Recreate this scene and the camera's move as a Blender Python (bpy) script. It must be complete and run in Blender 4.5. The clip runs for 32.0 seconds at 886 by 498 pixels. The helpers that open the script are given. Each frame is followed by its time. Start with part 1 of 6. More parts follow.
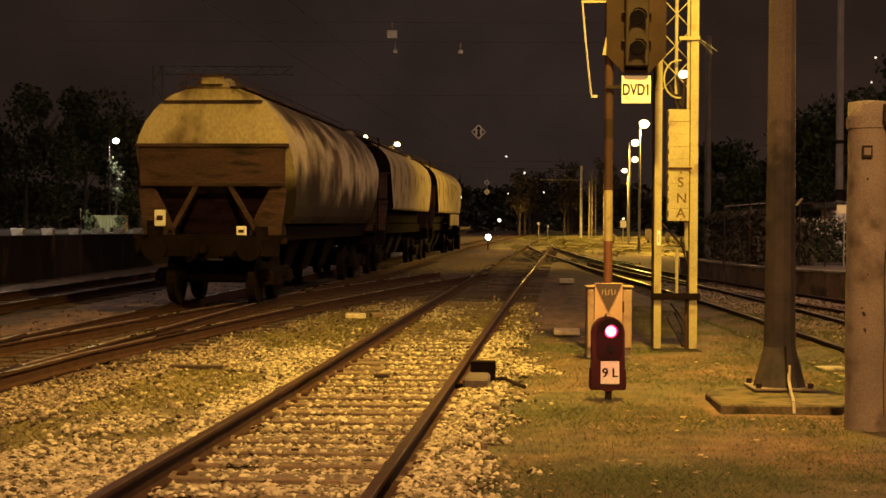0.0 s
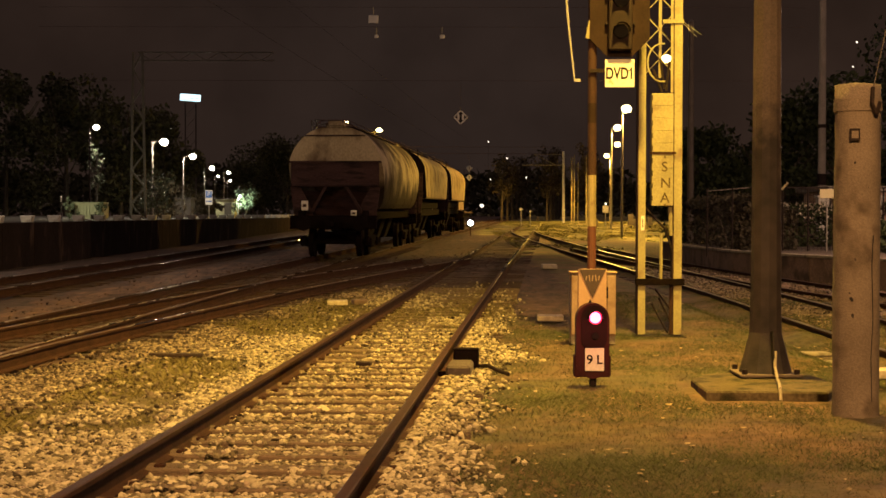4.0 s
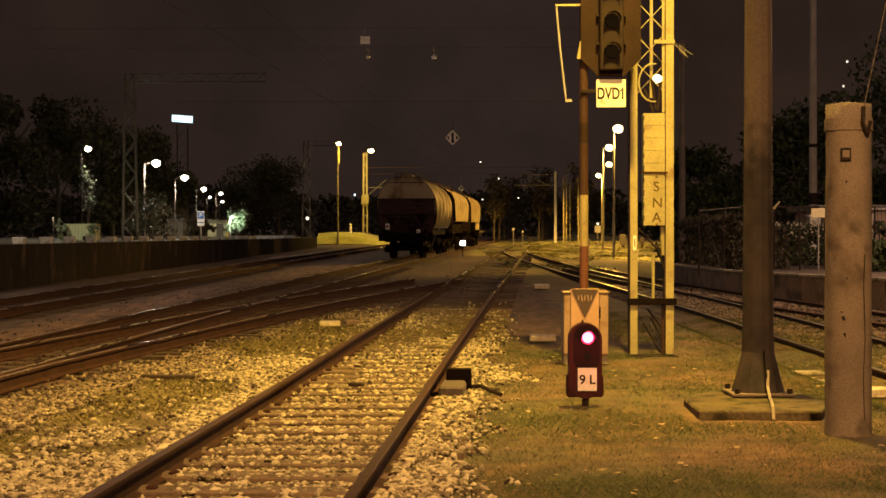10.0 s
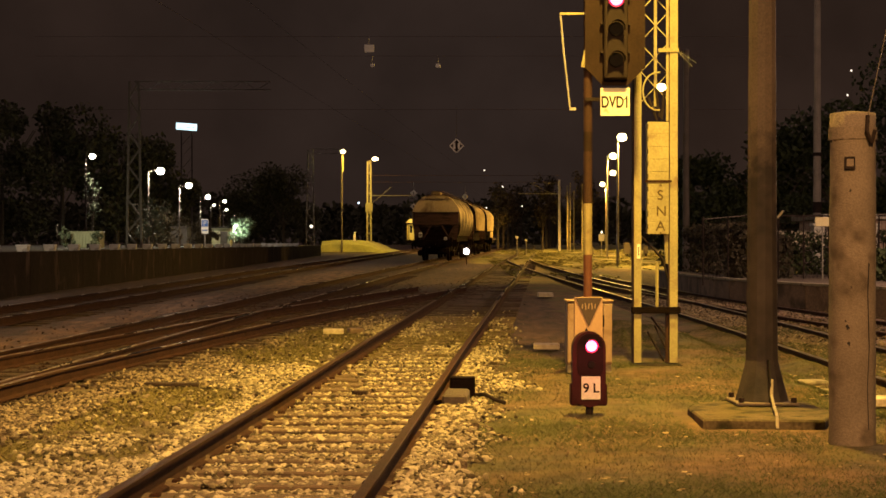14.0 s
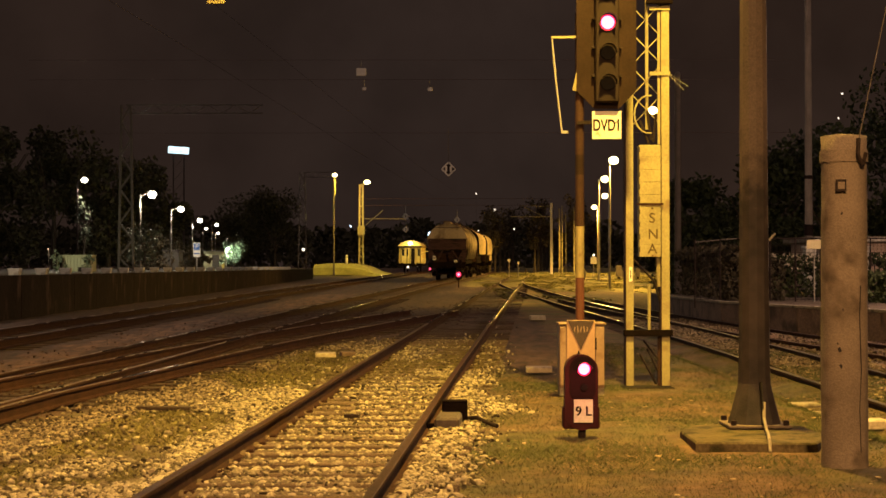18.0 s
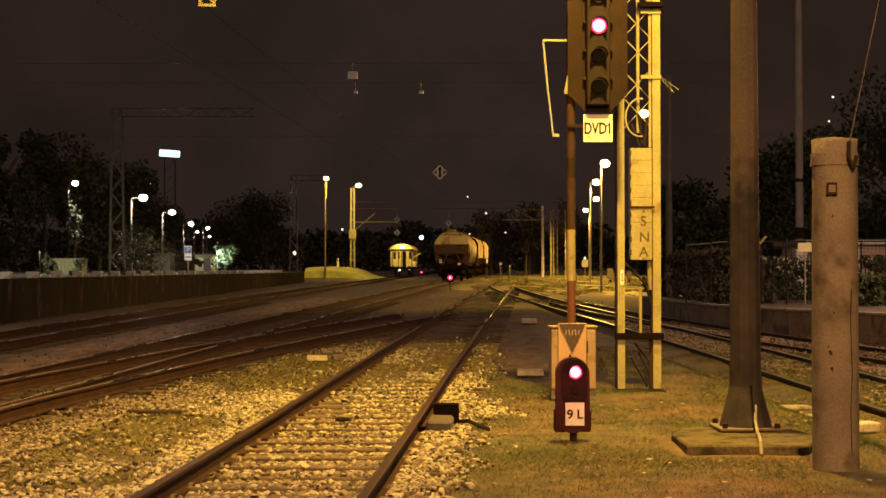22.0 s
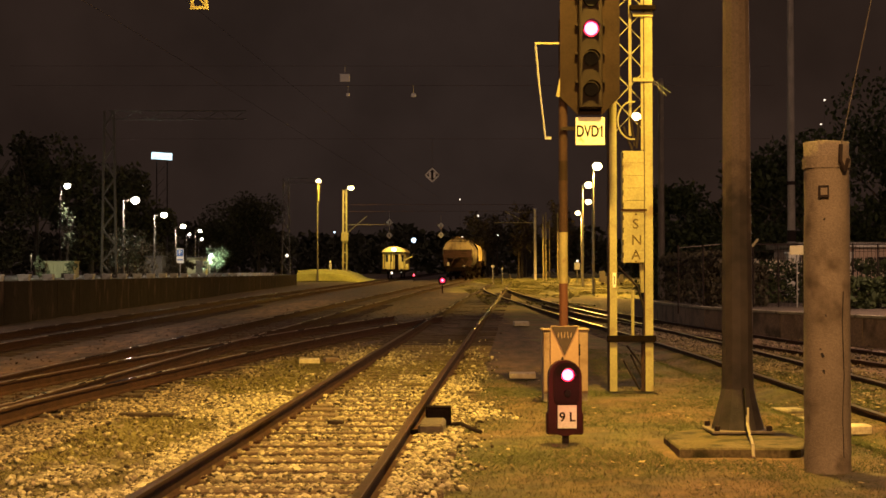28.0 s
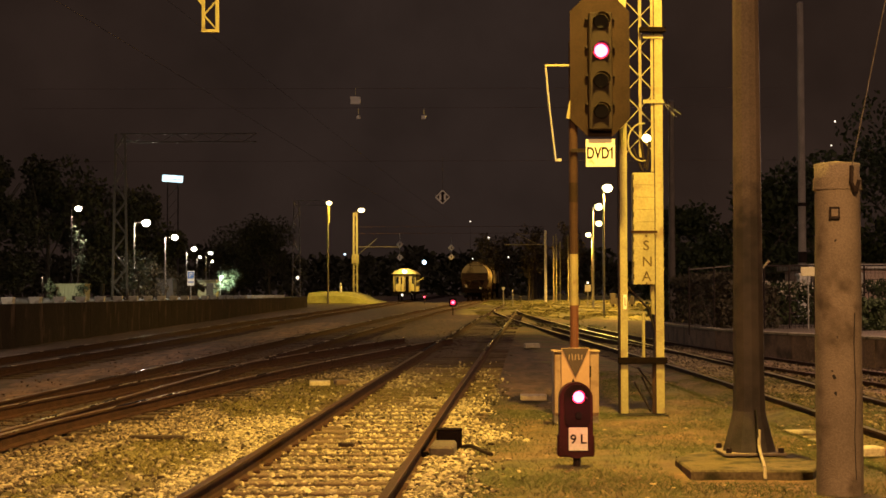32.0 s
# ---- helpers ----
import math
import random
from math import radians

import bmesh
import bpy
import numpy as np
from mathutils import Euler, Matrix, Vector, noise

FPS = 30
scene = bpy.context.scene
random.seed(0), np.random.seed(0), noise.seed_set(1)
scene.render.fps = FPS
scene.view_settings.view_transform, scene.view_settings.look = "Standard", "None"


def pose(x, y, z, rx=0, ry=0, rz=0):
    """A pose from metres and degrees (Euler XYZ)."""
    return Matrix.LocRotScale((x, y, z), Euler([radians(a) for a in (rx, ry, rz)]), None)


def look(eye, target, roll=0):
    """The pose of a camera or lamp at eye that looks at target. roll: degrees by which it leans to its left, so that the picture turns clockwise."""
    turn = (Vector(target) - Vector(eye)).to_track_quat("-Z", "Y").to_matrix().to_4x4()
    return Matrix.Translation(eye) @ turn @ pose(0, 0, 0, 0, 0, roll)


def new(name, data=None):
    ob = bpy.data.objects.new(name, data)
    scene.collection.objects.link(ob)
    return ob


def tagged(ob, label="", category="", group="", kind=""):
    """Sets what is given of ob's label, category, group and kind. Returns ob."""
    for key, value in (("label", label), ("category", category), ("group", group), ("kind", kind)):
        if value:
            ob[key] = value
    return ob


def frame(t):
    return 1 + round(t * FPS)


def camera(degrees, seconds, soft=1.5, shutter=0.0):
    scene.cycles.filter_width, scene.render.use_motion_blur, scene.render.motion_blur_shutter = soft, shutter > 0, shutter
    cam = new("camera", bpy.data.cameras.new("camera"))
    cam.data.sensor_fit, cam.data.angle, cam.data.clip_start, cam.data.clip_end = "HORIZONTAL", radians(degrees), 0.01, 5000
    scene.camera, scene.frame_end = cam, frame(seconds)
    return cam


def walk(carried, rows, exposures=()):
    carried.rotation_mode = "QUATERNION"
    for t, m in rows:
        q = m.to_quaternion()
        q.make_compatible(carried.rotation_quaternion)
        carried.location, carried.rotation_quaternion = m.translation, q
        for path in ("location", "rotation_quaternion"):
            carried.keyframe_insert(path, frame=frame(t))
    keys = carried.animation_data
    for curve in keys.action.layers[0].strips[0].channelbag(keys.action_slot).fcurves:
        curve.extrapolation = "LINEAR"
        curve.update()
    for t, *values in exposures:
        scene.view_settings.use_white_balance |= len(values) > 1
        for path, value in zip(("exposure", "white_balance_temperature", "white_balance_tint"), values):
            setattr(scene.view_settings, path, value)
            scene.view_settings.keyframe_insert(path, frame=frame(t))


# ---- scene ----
# Camera: held in the hand on one spot, turning a little.
cam = camera(32.38, 32.0, soft=1.6)
EYE_Z = 1.67
TURNS = [
    (0, -0.2, 89.219, -0.295, 0.813),
    (0.5, 0, 89.119, -0.142, 0.809),
    (1, 0, 89.058, -0.232, 0.596),
    (1.5, 0, 89.000, -0.167, 0.459),
    (2, 0, 88.909, -0.201, 0.383),
    (2.5, 0, 88.806, -0.187, 0.288),
    (3, 0, 88.691, -0.181, 0.250),
    (3.5, 0, 88.673, -0.135, 0.208),
    (5.5, 0, 88.856, -0.005, -0.128),
    (6, 0, 88.951, -0.010, -0.276),
    (6.5, 0, 89.086, -0.043, -0.383),
    (7, 0, 89.212, -0.019, -0.404),
    (7.5, 0, 89.367, 0.027, -0.356),
    (8, 0, 89.405, 0.006, -0.351),
    (8.5, 0, 89.470, -0.012, -0.392),
    (9, 0, 89.533, -0.007, -0.338),
    (9.5, 0, 89.501, 0.001, -0.222),
    (10, 0, 89.452, 0.096, -0.143),
    (10.5, 0, 89.440, 0.010, -0.130),
    (11, 0, 89.436, -0.005, -0.156),
    (11.5, 0, 89.436, 0.002, -0.126),
    (12, 0, 89.412, -0.064, -0.050),
    (12.5, 0, 89.468, -0.002, 0.001),
    (13, 0, 89.533, -0.004, 0.001),
    (13.5, 0, 89.630, -0.005, 0.001),
    (14, 0, 89.759, -0.003, 0.001),
    (14.5, 0, 89.922, -0.019, -0.034),
    (16.5, 0, 90.275, 0.022, -0.172),
    (17, 0, 90.410, 0.023, -0.248),
    (17.5, 0, 90.536, 0.038, -0.303),
    (18, 0, 90.627, 0.074, -0.294),
    (18.5, 0, 90.678, 0.130, -0.296),
    (19, 0, 90.715, 0.117, -0.326),
    (19.5, 0, 90.734, 0.105, -0.376),
    (20, 0, 90.715, 0.132, -0.389),
    (20.5, 0, 90.747, 0.119, -0.512),
    (21, 0, 90.685, 0.127, -0.477),
    (21.5, 0, 90.738, 0.125, -0.562),
    (22, 0, 90.747, 0.109, -0.616),
    (22.5, 0, 90.702, 0.033, -0.690),
    (23, 0, 90.747, 0.122, -0.697),
    (23.5, 0, 90.756, 0.078, -0.742),
    (24, 0, 90.766, 0.052, -0.777),
    (24.5, 0, 90.797, 0.039, -0.821),
    (25, 0, 90.805, 0.094, -0.841),
    (25.5, 0, 90.794, 0.079, -0.895),
    (27.5, 0, 90.831, 0.047, -0.931),
    (28, 0, 90.849, 0.107, -0.904),
    (28.5, 0, 90.894, 0.038, -0.854),
    (29, 0, 91.007, 0.100, -0.822),
    (29.5, 0, 91.170, 0.113, -0.782),
    (30, 0, 91.343, 0.071, -0.719),
    (30.5, 0, 91.478, 0.036, -0.654),
    (31, 0, 91.570, 0.092, -0.569),
    (31.5, 0, 91.625, 0.100, -0.520),
    (32, 0, 91.676, 0.187, -0.510),
]
walk(cam, [(t, pose(0, y, EYE_Z, rx, ry, rz)) for t, y, rx, ry, rz in TURNS])
scene.view_settings.exposure = 0.13

# ---- night sky and the lamps of the yard ----
SKY_LEFT, SKY_MID, SKY_RIGHT = (0.0200, 0.0118, 0.0088), (0.0236, 0.0146, 0.0113), (0.0235, 0.0134, 0.0095)
world = bpy.data.worlds.new("night")
scene.world = world
world.use_nodes = True
wn, wl = world.node_tree.nodes, world.node_tree.links
back = wn["Background"]
tc = wn.new("ShaderNodeTexCoord")
sep = wn.new("ShaderNodeSeparateXYZ")
wl.new(tc.outputs["Generated"], sep.inputs[0])
# dark over the car park, brown town glow to the right; the unseen sky overhead is brightened as fill light
wide = wn.new("ShaderNodeMapRange")
wide.inputs["From Min"].default_value, wide.inputs["From Max"].default_value = -0.40, 0.40
wl.new(sep.outputs["X"], wide.inputs["Value"])
wr = wn.new("ShaderNodeValToRGB")
wr.color_ramp.interpolation = "EASE"
for k, (at, c) in enumerate(((0.20, SKY_LEFT), (0.44, SKY_MID), (0.56, SKY_MID), (0.72, SKY_RIGHT))):
    e = wr.color_ramp.elements[k] if k < 2 else wr.color_ramp.elements.new(at)
    e.position, e.color = at, (*c, 1)
wl.new(wide.outputs[0], wr.inputs[0])
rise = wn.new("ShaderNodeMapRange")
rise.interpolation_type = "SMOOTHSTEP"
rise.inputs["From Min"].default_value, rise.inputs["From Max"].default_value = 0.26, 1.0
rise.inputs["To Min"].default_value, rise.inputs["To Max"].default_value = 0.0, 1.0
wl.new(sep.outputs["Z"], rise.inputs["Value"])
cloud = wn.new("ShaderNodeTexNoise")
cloud.inputs["Scale"].default_value, cloud.inputs["Detail"].default_value = 14.0, 8
wl.new(tc.outputs["Generated"], cloud.inputs["Vector"])
thin = wn.new("ShaderNodeMapRange")
thin.inputs["From Min"].default_value, thin.inputs["From Max"].default_value = 0.3, 0.7
thin.inputs["To Min"].default_value, thin.inputs["To Max"].default_value = 0.82, 1.18
wl.new(cloud.outputs[0], thin.inputs["Value"])
tint = wn.new("ShaderNodeVectorMath")
tint.operation = "SCALE"
overhead_fill = wn.new("ShaderNodeMix")
overhead_fill.data_type = "RGBA"
overhead_fill.inputs[7].default_value = (0.26, 0.172, 0.150, 1)
wl.new(rise.outputs[0], overhead_fill.inputs[0]), wl.new(wr.outputs[0], overhead_fill.inputs[6])
wl.new(overhead_fill.outputs[2], tint.inputs[0]), wl.new(thin.outputs[0], tint.inputs["Scale"])
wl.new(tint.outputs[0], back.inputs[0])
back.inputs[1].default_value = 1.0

SODIUM = (1.0, 0.60, 0.088)
LED = (1.0, 0.86, 0.66)


def lamp(name, kind, place, energy, colour, radius=0.2, target=None, cone=90, blend=0.5):
    data = bpy.data.lights.new(name, kind)
    data.energy, data.color, data.shadow_soft_size = energy, colour, radius
    ob = new(name, data)
    ob.location = place
    if kind == "SPOT":
        data.spot_size, data.spot_blend = radians(cone), blend
        ob.matrix_world = look(place, target)
    return ob


# The yard floodlight sits on top of the brown pole, above the view, and shines over the tracks.
lamp("yard_floodlight", "SPOT", (2.50, 15.75, 10.2), 15200, SODIUM, 0.22, (-0.4, 20.0, 0.0), 124, 0.85)
# The next pole of the row stands behind the camera.
lamp("rear_floodlight", "SPOT", (1.0, -4.0, 10.2), 22500, (1.0, 0.525, 0.18), 0.30, (2.2, 7.2, 0.0), 88, 1.0)


# ---- materials ----
def nodes_of(m):
    m.use_nodes = True
    return m.node_tree.nodes, m.node_tree.links, m.node_tree.nodes["Principled BSDF"]


def coords(n, l, scale, offset_random=False):
    tcn = n.new("ShaderNodeTexCoord")
    mp = n.new("ShaderNodeMapping")
    mp.inputs["Scale"].default_value = scale if isinstance(scale, tuple) else (scale, scale, scale)
    l.new(tcn.outputs["Object"], mp.inputs["Vector"])
    if offset_random:
        oi = n.new("ShaderNodeObjectInfo")
        sc = n.new("ShaderNodeMath")
        sc.operation = "MULTIPLY"
        sc.inputs[1].default_value = 37.0
        l.new(oi.outputs["Random"], sc.inputs[0])
        l.new(sc.outputs[0], mp.inputs["Location"])
    return mp.outputs["Vector"]


def surface(name, low, high, rough=0.7, grain=30.0, stain=2.0, bump=0.3, metal=0.0, dirt=None, dirt_amount=0.5, rnd=False, stretch=None, spec=0.5):
    """Two colours mixed by fine grain and broad stains, with dirt patches and relief."""
    m = bpy.data.materials.new(name)
    n, l, b = nodes_of(m)
    v = coords(n, l, stretch if stretch else 1.0, rnd)
    g = n.new("ShaderNodeTexNoise")
    g.inputs["Scale"].default_value, g.inputs["Detail"].default_value = grain, 6
    s = n.new("ShaderNodeTexNoise")
    s.inputs["Scale"].default_value, s.inputs["Detail"].default_value = stain, 5
    l.new(v, g.inputs["Vector"]), l.new(v, s.inputs["Vector"])
    mix = n.new("ShaderNodeMath")
    mix.operation = "MULTIPLY_ADD"
    mix.inputs[1].default_value, mix.inputs[2].default_value = 0.5, 0.0
    l.new(g.outputs[0], mix.inputs[0])
    add = n.new("ShaderNodeMath")
    add.operation = "MULTIPLY_ADD"
    add.inputs[1].default_value = 0.5
    l.new(s.outputs[0], add.inputs[0]), l.new(mix.outputs[0], add.inputs[2])
    r = n.new("ShaderNodeValToRGB")
    r.color_ramp.elements[0].position, r.color_ramp.elements[0].color = 0.36, (*low, 1)
    r.color_ramp.elements[1].position, r.color_ramp.elements[1].color = 0.64, (*high, 1)
    l.new(add.outputs[0], r.inputs[0])
    colour = r.outputs[0]
    if dirt:
        d = n.new("ShaderNodeTexNoise")
        d.inputs["Scale"].default_value, d.inputs["Detail"].default_value = stain * 1.7, 8
        l.new(v, d.inputs["Vector"])
        dr = n.new("ShaderNodeValToRGB")
        dr.color_ramp.elements[0].position, dr.color_ramp.elements[1].position = 0.62 - 0.25 * dirt_amount, 0.78 - 0.25 * dirt_amount
        l.new(d.outputs[0], dr.inputs[0])
        mc = n.new("ShaderNodeMix")
        mc.data_type = "RGBA"
        l.new(dr.outputs[0], mc.inputs[0]), l.new(colour, mc.inputs[6])
        mc.inputs[7].default_value = (*dirt, 1)
        colour = mc.outputs[2]
    l.new(colour, b.inputs["Base Color"])
    b.inputs["Roughness"].default_value, b.inputs["Metallic"].default_value, b.inputs["Specular IOR Level"].default_value = rough, metal, spec
    if bump:
        bp = n.new("ShaderNodeBump")
        bp.inputs["Strength"].default_value, bp.inputs["Distance"].default_value = bump, 0.02
        l.new(g.outputs[0], bp.inputs["Height"]), l.new(bp.outputs[0], b.inputs["Normal"])
    return m


def islands(name, low, high, rough=0.85, grain=40.0, dark=None):
    """Each loose piece of a joined mesh takes its own tone between the two."""
    m = bpy.data.materials.new(name)
    n, l, b = nodes_of(m)
    ge = n.new("ShaderNodeNewGeometry")
    r = n.new("ShaderNodeValToRGB")
    r.color_ramp.elements[0].color, r.color_ramp.elements[1].color = (*low, 1), (*high, 1)
    if dark:
        r.color_ramp.elements[0].position = 0.30
        first = r.color_ramp.elements.new(0.0)
        first.color = (*dark, 1)
    l.new(ge.outputs["Random Per Island"], r.inputs[0])
    no = n.new("ShaderNodeTexNoise")
    no.inputs["Scale"].default_value = grain
    l.new(coords(n, l, 1.0), no.inputs["Vector"])
    mx = n.new("ShaderNodeMix")
    mx.data_type, mx.blend_type = "RGBA", "MULTIPLY"
    mx.inputs[0].default_value = 0.5
    l.new(r.outputs[0], mx.inputs[6]), l.new(no.outputs[0], mx.inputs[7])
    l.new(mx.outputs[2], b.inputs["Base Color"])
    b.inputs["Roughness"].default_value, b.inputs["Specular IOR Level"].default_value = rough, 0.2
    return m


def glow(name, colour, strength):
    m = bpy.data.materials.new(name)
    n, l, b = nodes_of(m)
    b.inputs["Base Color"].default_value = (*[min(c, 0.8) for c in colour], 1)
    b.inputs["Emission Color"].default_value = (*colour, 1)
    b.inputs["Emission Strength"].default_value = strength
    return m


STEEL_RUST = surface("rusty_rail_steel", (0.016, 0.0066, 0.0042), (0.046, 0.0195, 0.0118), 0.9, 60, 5, 0.4, spec=0.15)
STEEL_BRIGHT = surface("worn_rail_head", (0.34, 0.30, 0.25), (0.55, 0.49, 0.42), 0.36, 90, 6, 0.15, 1.0)


def worn_rail_head(name, low, high, run, share):
    """Rail head polished in short runs between dull rusty lengths."""
    m = surface(name, low, high, 0.26, 90, 6, 0.1, 1.0)
    n, l, b = nodes_of(m)
    bright = b.inputs["Base Color"].links[0].from_socket
    nz = n.new("ShaderNodeTexNoise")
    nz.inputs["Scale"].default_value, nz.inputs["Detail"].default_value, nz.inputs["Roughness"].default_value = 1.0, 4, 0.62
    l.new(coords(n, l, (3.0, run, 1.0)), nz.inputs["Vector"])
    r = n.new("ShaderNodeValToRGB")
    r.color_ramp.elements[0].position, r.color_ramp.elements[1].position = share, share + 0.07
    l.new(nz.outputs[0], r.inputs[0])
    mc = n.new("ShaderNodeMix")
    mc.data_type = "RGBA"
    mc.inputs[6].default_value = (0.050, 0.026, 0.018, 1)
    l.new(r.outputs[0], mc.inputs[0]), l.new(bright, mc.inputs[7])
    l.new(mc.outputs[2], b.inputs["Base Color"]), l.new(r.outputs[0], b.inputs["Metallic"])
    mr = n.new("ShaderNodeMapRange")
    mr.inputs["To Min"].default_value, mr.inputs["To Max"].default_value = 0.62, 0.15
    l.new(r.outputs[0], mr.inputs["Value"]), l.new(mr.outputs[0], b.inputs["Roughness"])
    return m


STEEL_PATCHY = worn_rail_head("patchy_rail_head", (0.22, 0.19, 0.16), (0.42, 0.37, 0.31), 0.42, 0.475)
# brighter steel for the siding beyond y 38, imitating its distant gleam
STEEL_FAR = worn_rail_head("far_sheen_rail_head", (0.20, 0.17, 0.14), (0.38, 0.33, 0.27), 0.25, 0.40)
STEEL_DULL = surface("dull_rail_head", (0.020, 0.0092, 0.0060), (0.055, 0.027, 0.0175), 0.50, 90, 6, 0.15, 0.0, spec=0.25)
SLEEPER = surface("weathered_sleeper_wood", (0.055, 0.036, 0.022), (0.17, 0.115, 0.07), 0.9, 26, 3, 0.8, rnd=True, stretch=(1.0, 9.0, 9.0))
SLEEPER_DARK = surface("dark_sleeper_wood", (0.016, 0.0088, 0.0062), (0.052, 0.029, 0.019), 0.9, 26, 3, 0.6, rnd=True, stretch=(1.0, 9.0, 9.0))
STONE = islands("limestone_ballast", (0.20, 0.165, 0.10), (0.56, 0.49, 0.33), dark=(0.035, 0.024, 0.014))
STONE_BROWN = islands("earthy_ballast", (0.09, 0.066, 0.045), (0.36, 0.285, 0.205), dark=(0.026, 0.017, 0.011))
STONE_DARK = islands("sooty_ballast", (0.030, 0.016, 0.011), (0.12, 0.068, 0.046))
GRASS = islands("short_grass_blades", (0.046, 0.056, 0.018), (0.098, 0.108, 0.036), 0.9)
DRY = islands("dry_grass_blades", (0.085, 0.068, 0.034), (0.135, 0.106, 0.054), 0.9)
LEAF = islands("tree_leaves", (0.022, 0.032, 0.012), (0.07, 0.09, 0.035), 0.6)
LEAF_FAR = islands("dark_far_leaves", (0.035, 0.035, 0.020), (0.10, 0.10, 0.05), 0.9)
LEAF_IVY = islands("dark_ivy_leaves", (0.040, 0.036, 0.024), (0.105, 0.092, 0.060), 0.95)
WEED = islands("olive_weed_blades", (0.095, 0.080, 0.028), (0.21, 0.178, 0.062), 0.9)
LEAF_PALE = islands("pale_shrub_leaves", (0.06, 0.078, 0.05), (0.16, 0.185, 0.12), 0.6)
GRASS_FAR = islands("lit_verge_grass", (0.12, 0.115, 0.035), (0.24, 0.22, 0.075), 0.9)
LEAF_BROWN = islands("brownish_bush_leaves", (0.045, 0.040, 0.024), (0.12, 0.098, 0.060), 0.8)
BARK = surface("bark", (0.03, 0.024, 0.018), (0.09, 0.07, 0.05), 0.9, 25, 4, 0.8)
MAST = surface("pale_mast_paint", (0.19, 0.165, 0.078), (0.30, 0.265, 0.128), 0.6, 40, 3, 0.15, 0.0, (0.16, 0.11, 0.06), 0.25)
MAST_DARK = surface("grey_mast_paint", (0.05, 0.04, 0.033), (0.10, 0.083, 0.07), 0.6, 40, 3, 0.2)
POLE = surface("weathered_brown_pole", (0.062, 0.046, 0.036), (0.11, 0.083, 0.066), 0.7, 50, 2.5, 0.25, 0.0, (0.020, 0.016, 0.014), 0.35)


def grimy_above(name, paint_low, paint_high, grime_low, grime_high, edge):
    """Pole paint whose lower part is covered with grime up to a ragged edge."""
    m = surface(name, paint_low, paint_high, 0.75, 50, 2.5, 0.25, spec=0.3)
    n, l, b = nodes_of(m)
    old = b.inputs["Base Color"].links[0].from_socket
    tcn = n.new("ShaderNodeTexCoord")
    sp = n.new("ShaderNodeSeparateXYZ")
    l.new(tcn.outputs["Object"], sp.inputs[0])
    nz = n.new("ShaderNodeTexNoise")
    nz.inputs["Scale"].default_value, nz.inputs["Detail"].default_value = 4.0, 8
    l.new(tcn.outputs["Object"], nz.inputs["Vector"])
    ad = n.new("ShaderNodeMath")
    ad.operation = "MULTIPLY_ADD"
    ad.inputs[1].default_value = 2.2
    l.new(nz.outputs[0], ad.inputs[0]), l.new(sp.outputs["Z"], ad.inputs[2])
    mr = n.new("ShaderNodeMapRange")
    mr.inputs["From Min"].default_value, mr.inputs["From Max"].default_value = edge + 0.8, edge + 1.4
    l.new(ad.outputs[0], mr.inputs["Value"])
    gr = n.new("ShaderNodeValToRGB")
    gr.color_ramp.elements[0].position, gr.color_ramp.elements[0].color = 0.35, (*grime_low, 1)
    gr.color_ramp.elements[1].position, gr.color_ramp.elements[1].color = 0.65, (*grime_high, 1)
    l.new(nz.outputs[0], gr.inputs[0])
    mc = n.new("ShaderNodeMix")
    mc.data_type = "RGBA"
    l.new(mr.outputs[0], mc.inputs[0]), l.new(gr.outputs[0], mc.inputs[6]), l.new(old, mc.inputs[7])
    l.new(mc.outputs[2], b.inputs["Base Color"])
    return m


POLE_SHAFT = grimy_above("grimy_brown_pole", (0.062, 0.046, 0.036), (0.11, 0.083, 0.066), (0.014, 0.0108, 0.0102), (0.036, 0.0275, 0.0252), 2.6)
POLE_FOOT = surface("tarred_pole_foot", (0.008, 0.0064, 0.0066), (0.022, 0.0172, 0.0166), 0.8, 45, 4, 0.3, spec=0.2)
STUB = surface("old_concrete_post", (0.095, 0.073, 0.056), (0.165, 0.128, 0.10), 0.9, 60, 2.2, 0.5, 0.0, (0.055, 0.038, 0.026), 0.35)
CONCRETE = surface("concrete", (0.15, 0.13, 0.095), (0.30, 0.265, 0.20), 0.9, 45, 2.5, 0.5, 0.0, (0.09, 0.075, 0.05), 0.4)
PALE_BLOCK = surface("pale_concrete_block", (0.30, 0.25, 0.18), (0.50, 0.43, 0.32), 0.85, 45, 3, 0.4, 0.0, (0.16, 0.12, 0.08), 0.25)
GREY_BLOCK = surface("pale_grey_cast_stone", (0.34, 0.33, 0.31), (0.52, 0.51, 0.49), 0.85, 45, 3, 0.4, 0.0, (0.14, 0.12, 0.10), 0.3)
# near-black base colour stands in for the wall's shaded face
CONCRETE_DARK = surface("near_black_concrete", (0.010, 0.0068, 0.0066), (0.024, 0.0165, 0.0155), 0.95, 14, 0.9, 0.5, 0.0, (0.070, 0.048, 0.042), 0.14, rnd=True, stretch=(1.0, 1.0, 0.45), spec=0.1)
WHITEPAINT = surface("white_paint", (0.52, 0.50, 0.45), (0.72, 0.70, 0.63), 0.55, 50, 4, 0.1, 0.0, (0.28, 0.22, 0.15), 0.15)
DARK_RED = surface("weathered_dark_red", (0.022, 0.0105, 0.0080), (0.046, 0.0215, 0.0160), 0.75, 40, 4, 0.1, spec=0.2)
FADED_WHITE = surface("faded_white_band", (0.175, 0.140, 0.066), (0.27, 0.22, 0.11), 0.6, 50, 4, 0.1, 0.0, (0.14, 0.09, 0.05), 0.25)
REDPAINT = surface("red_band_paint", (0.062, 0.019, 0.011), (0.105, 0.032, 0.018), 0.7, 50, 4, 0.1)
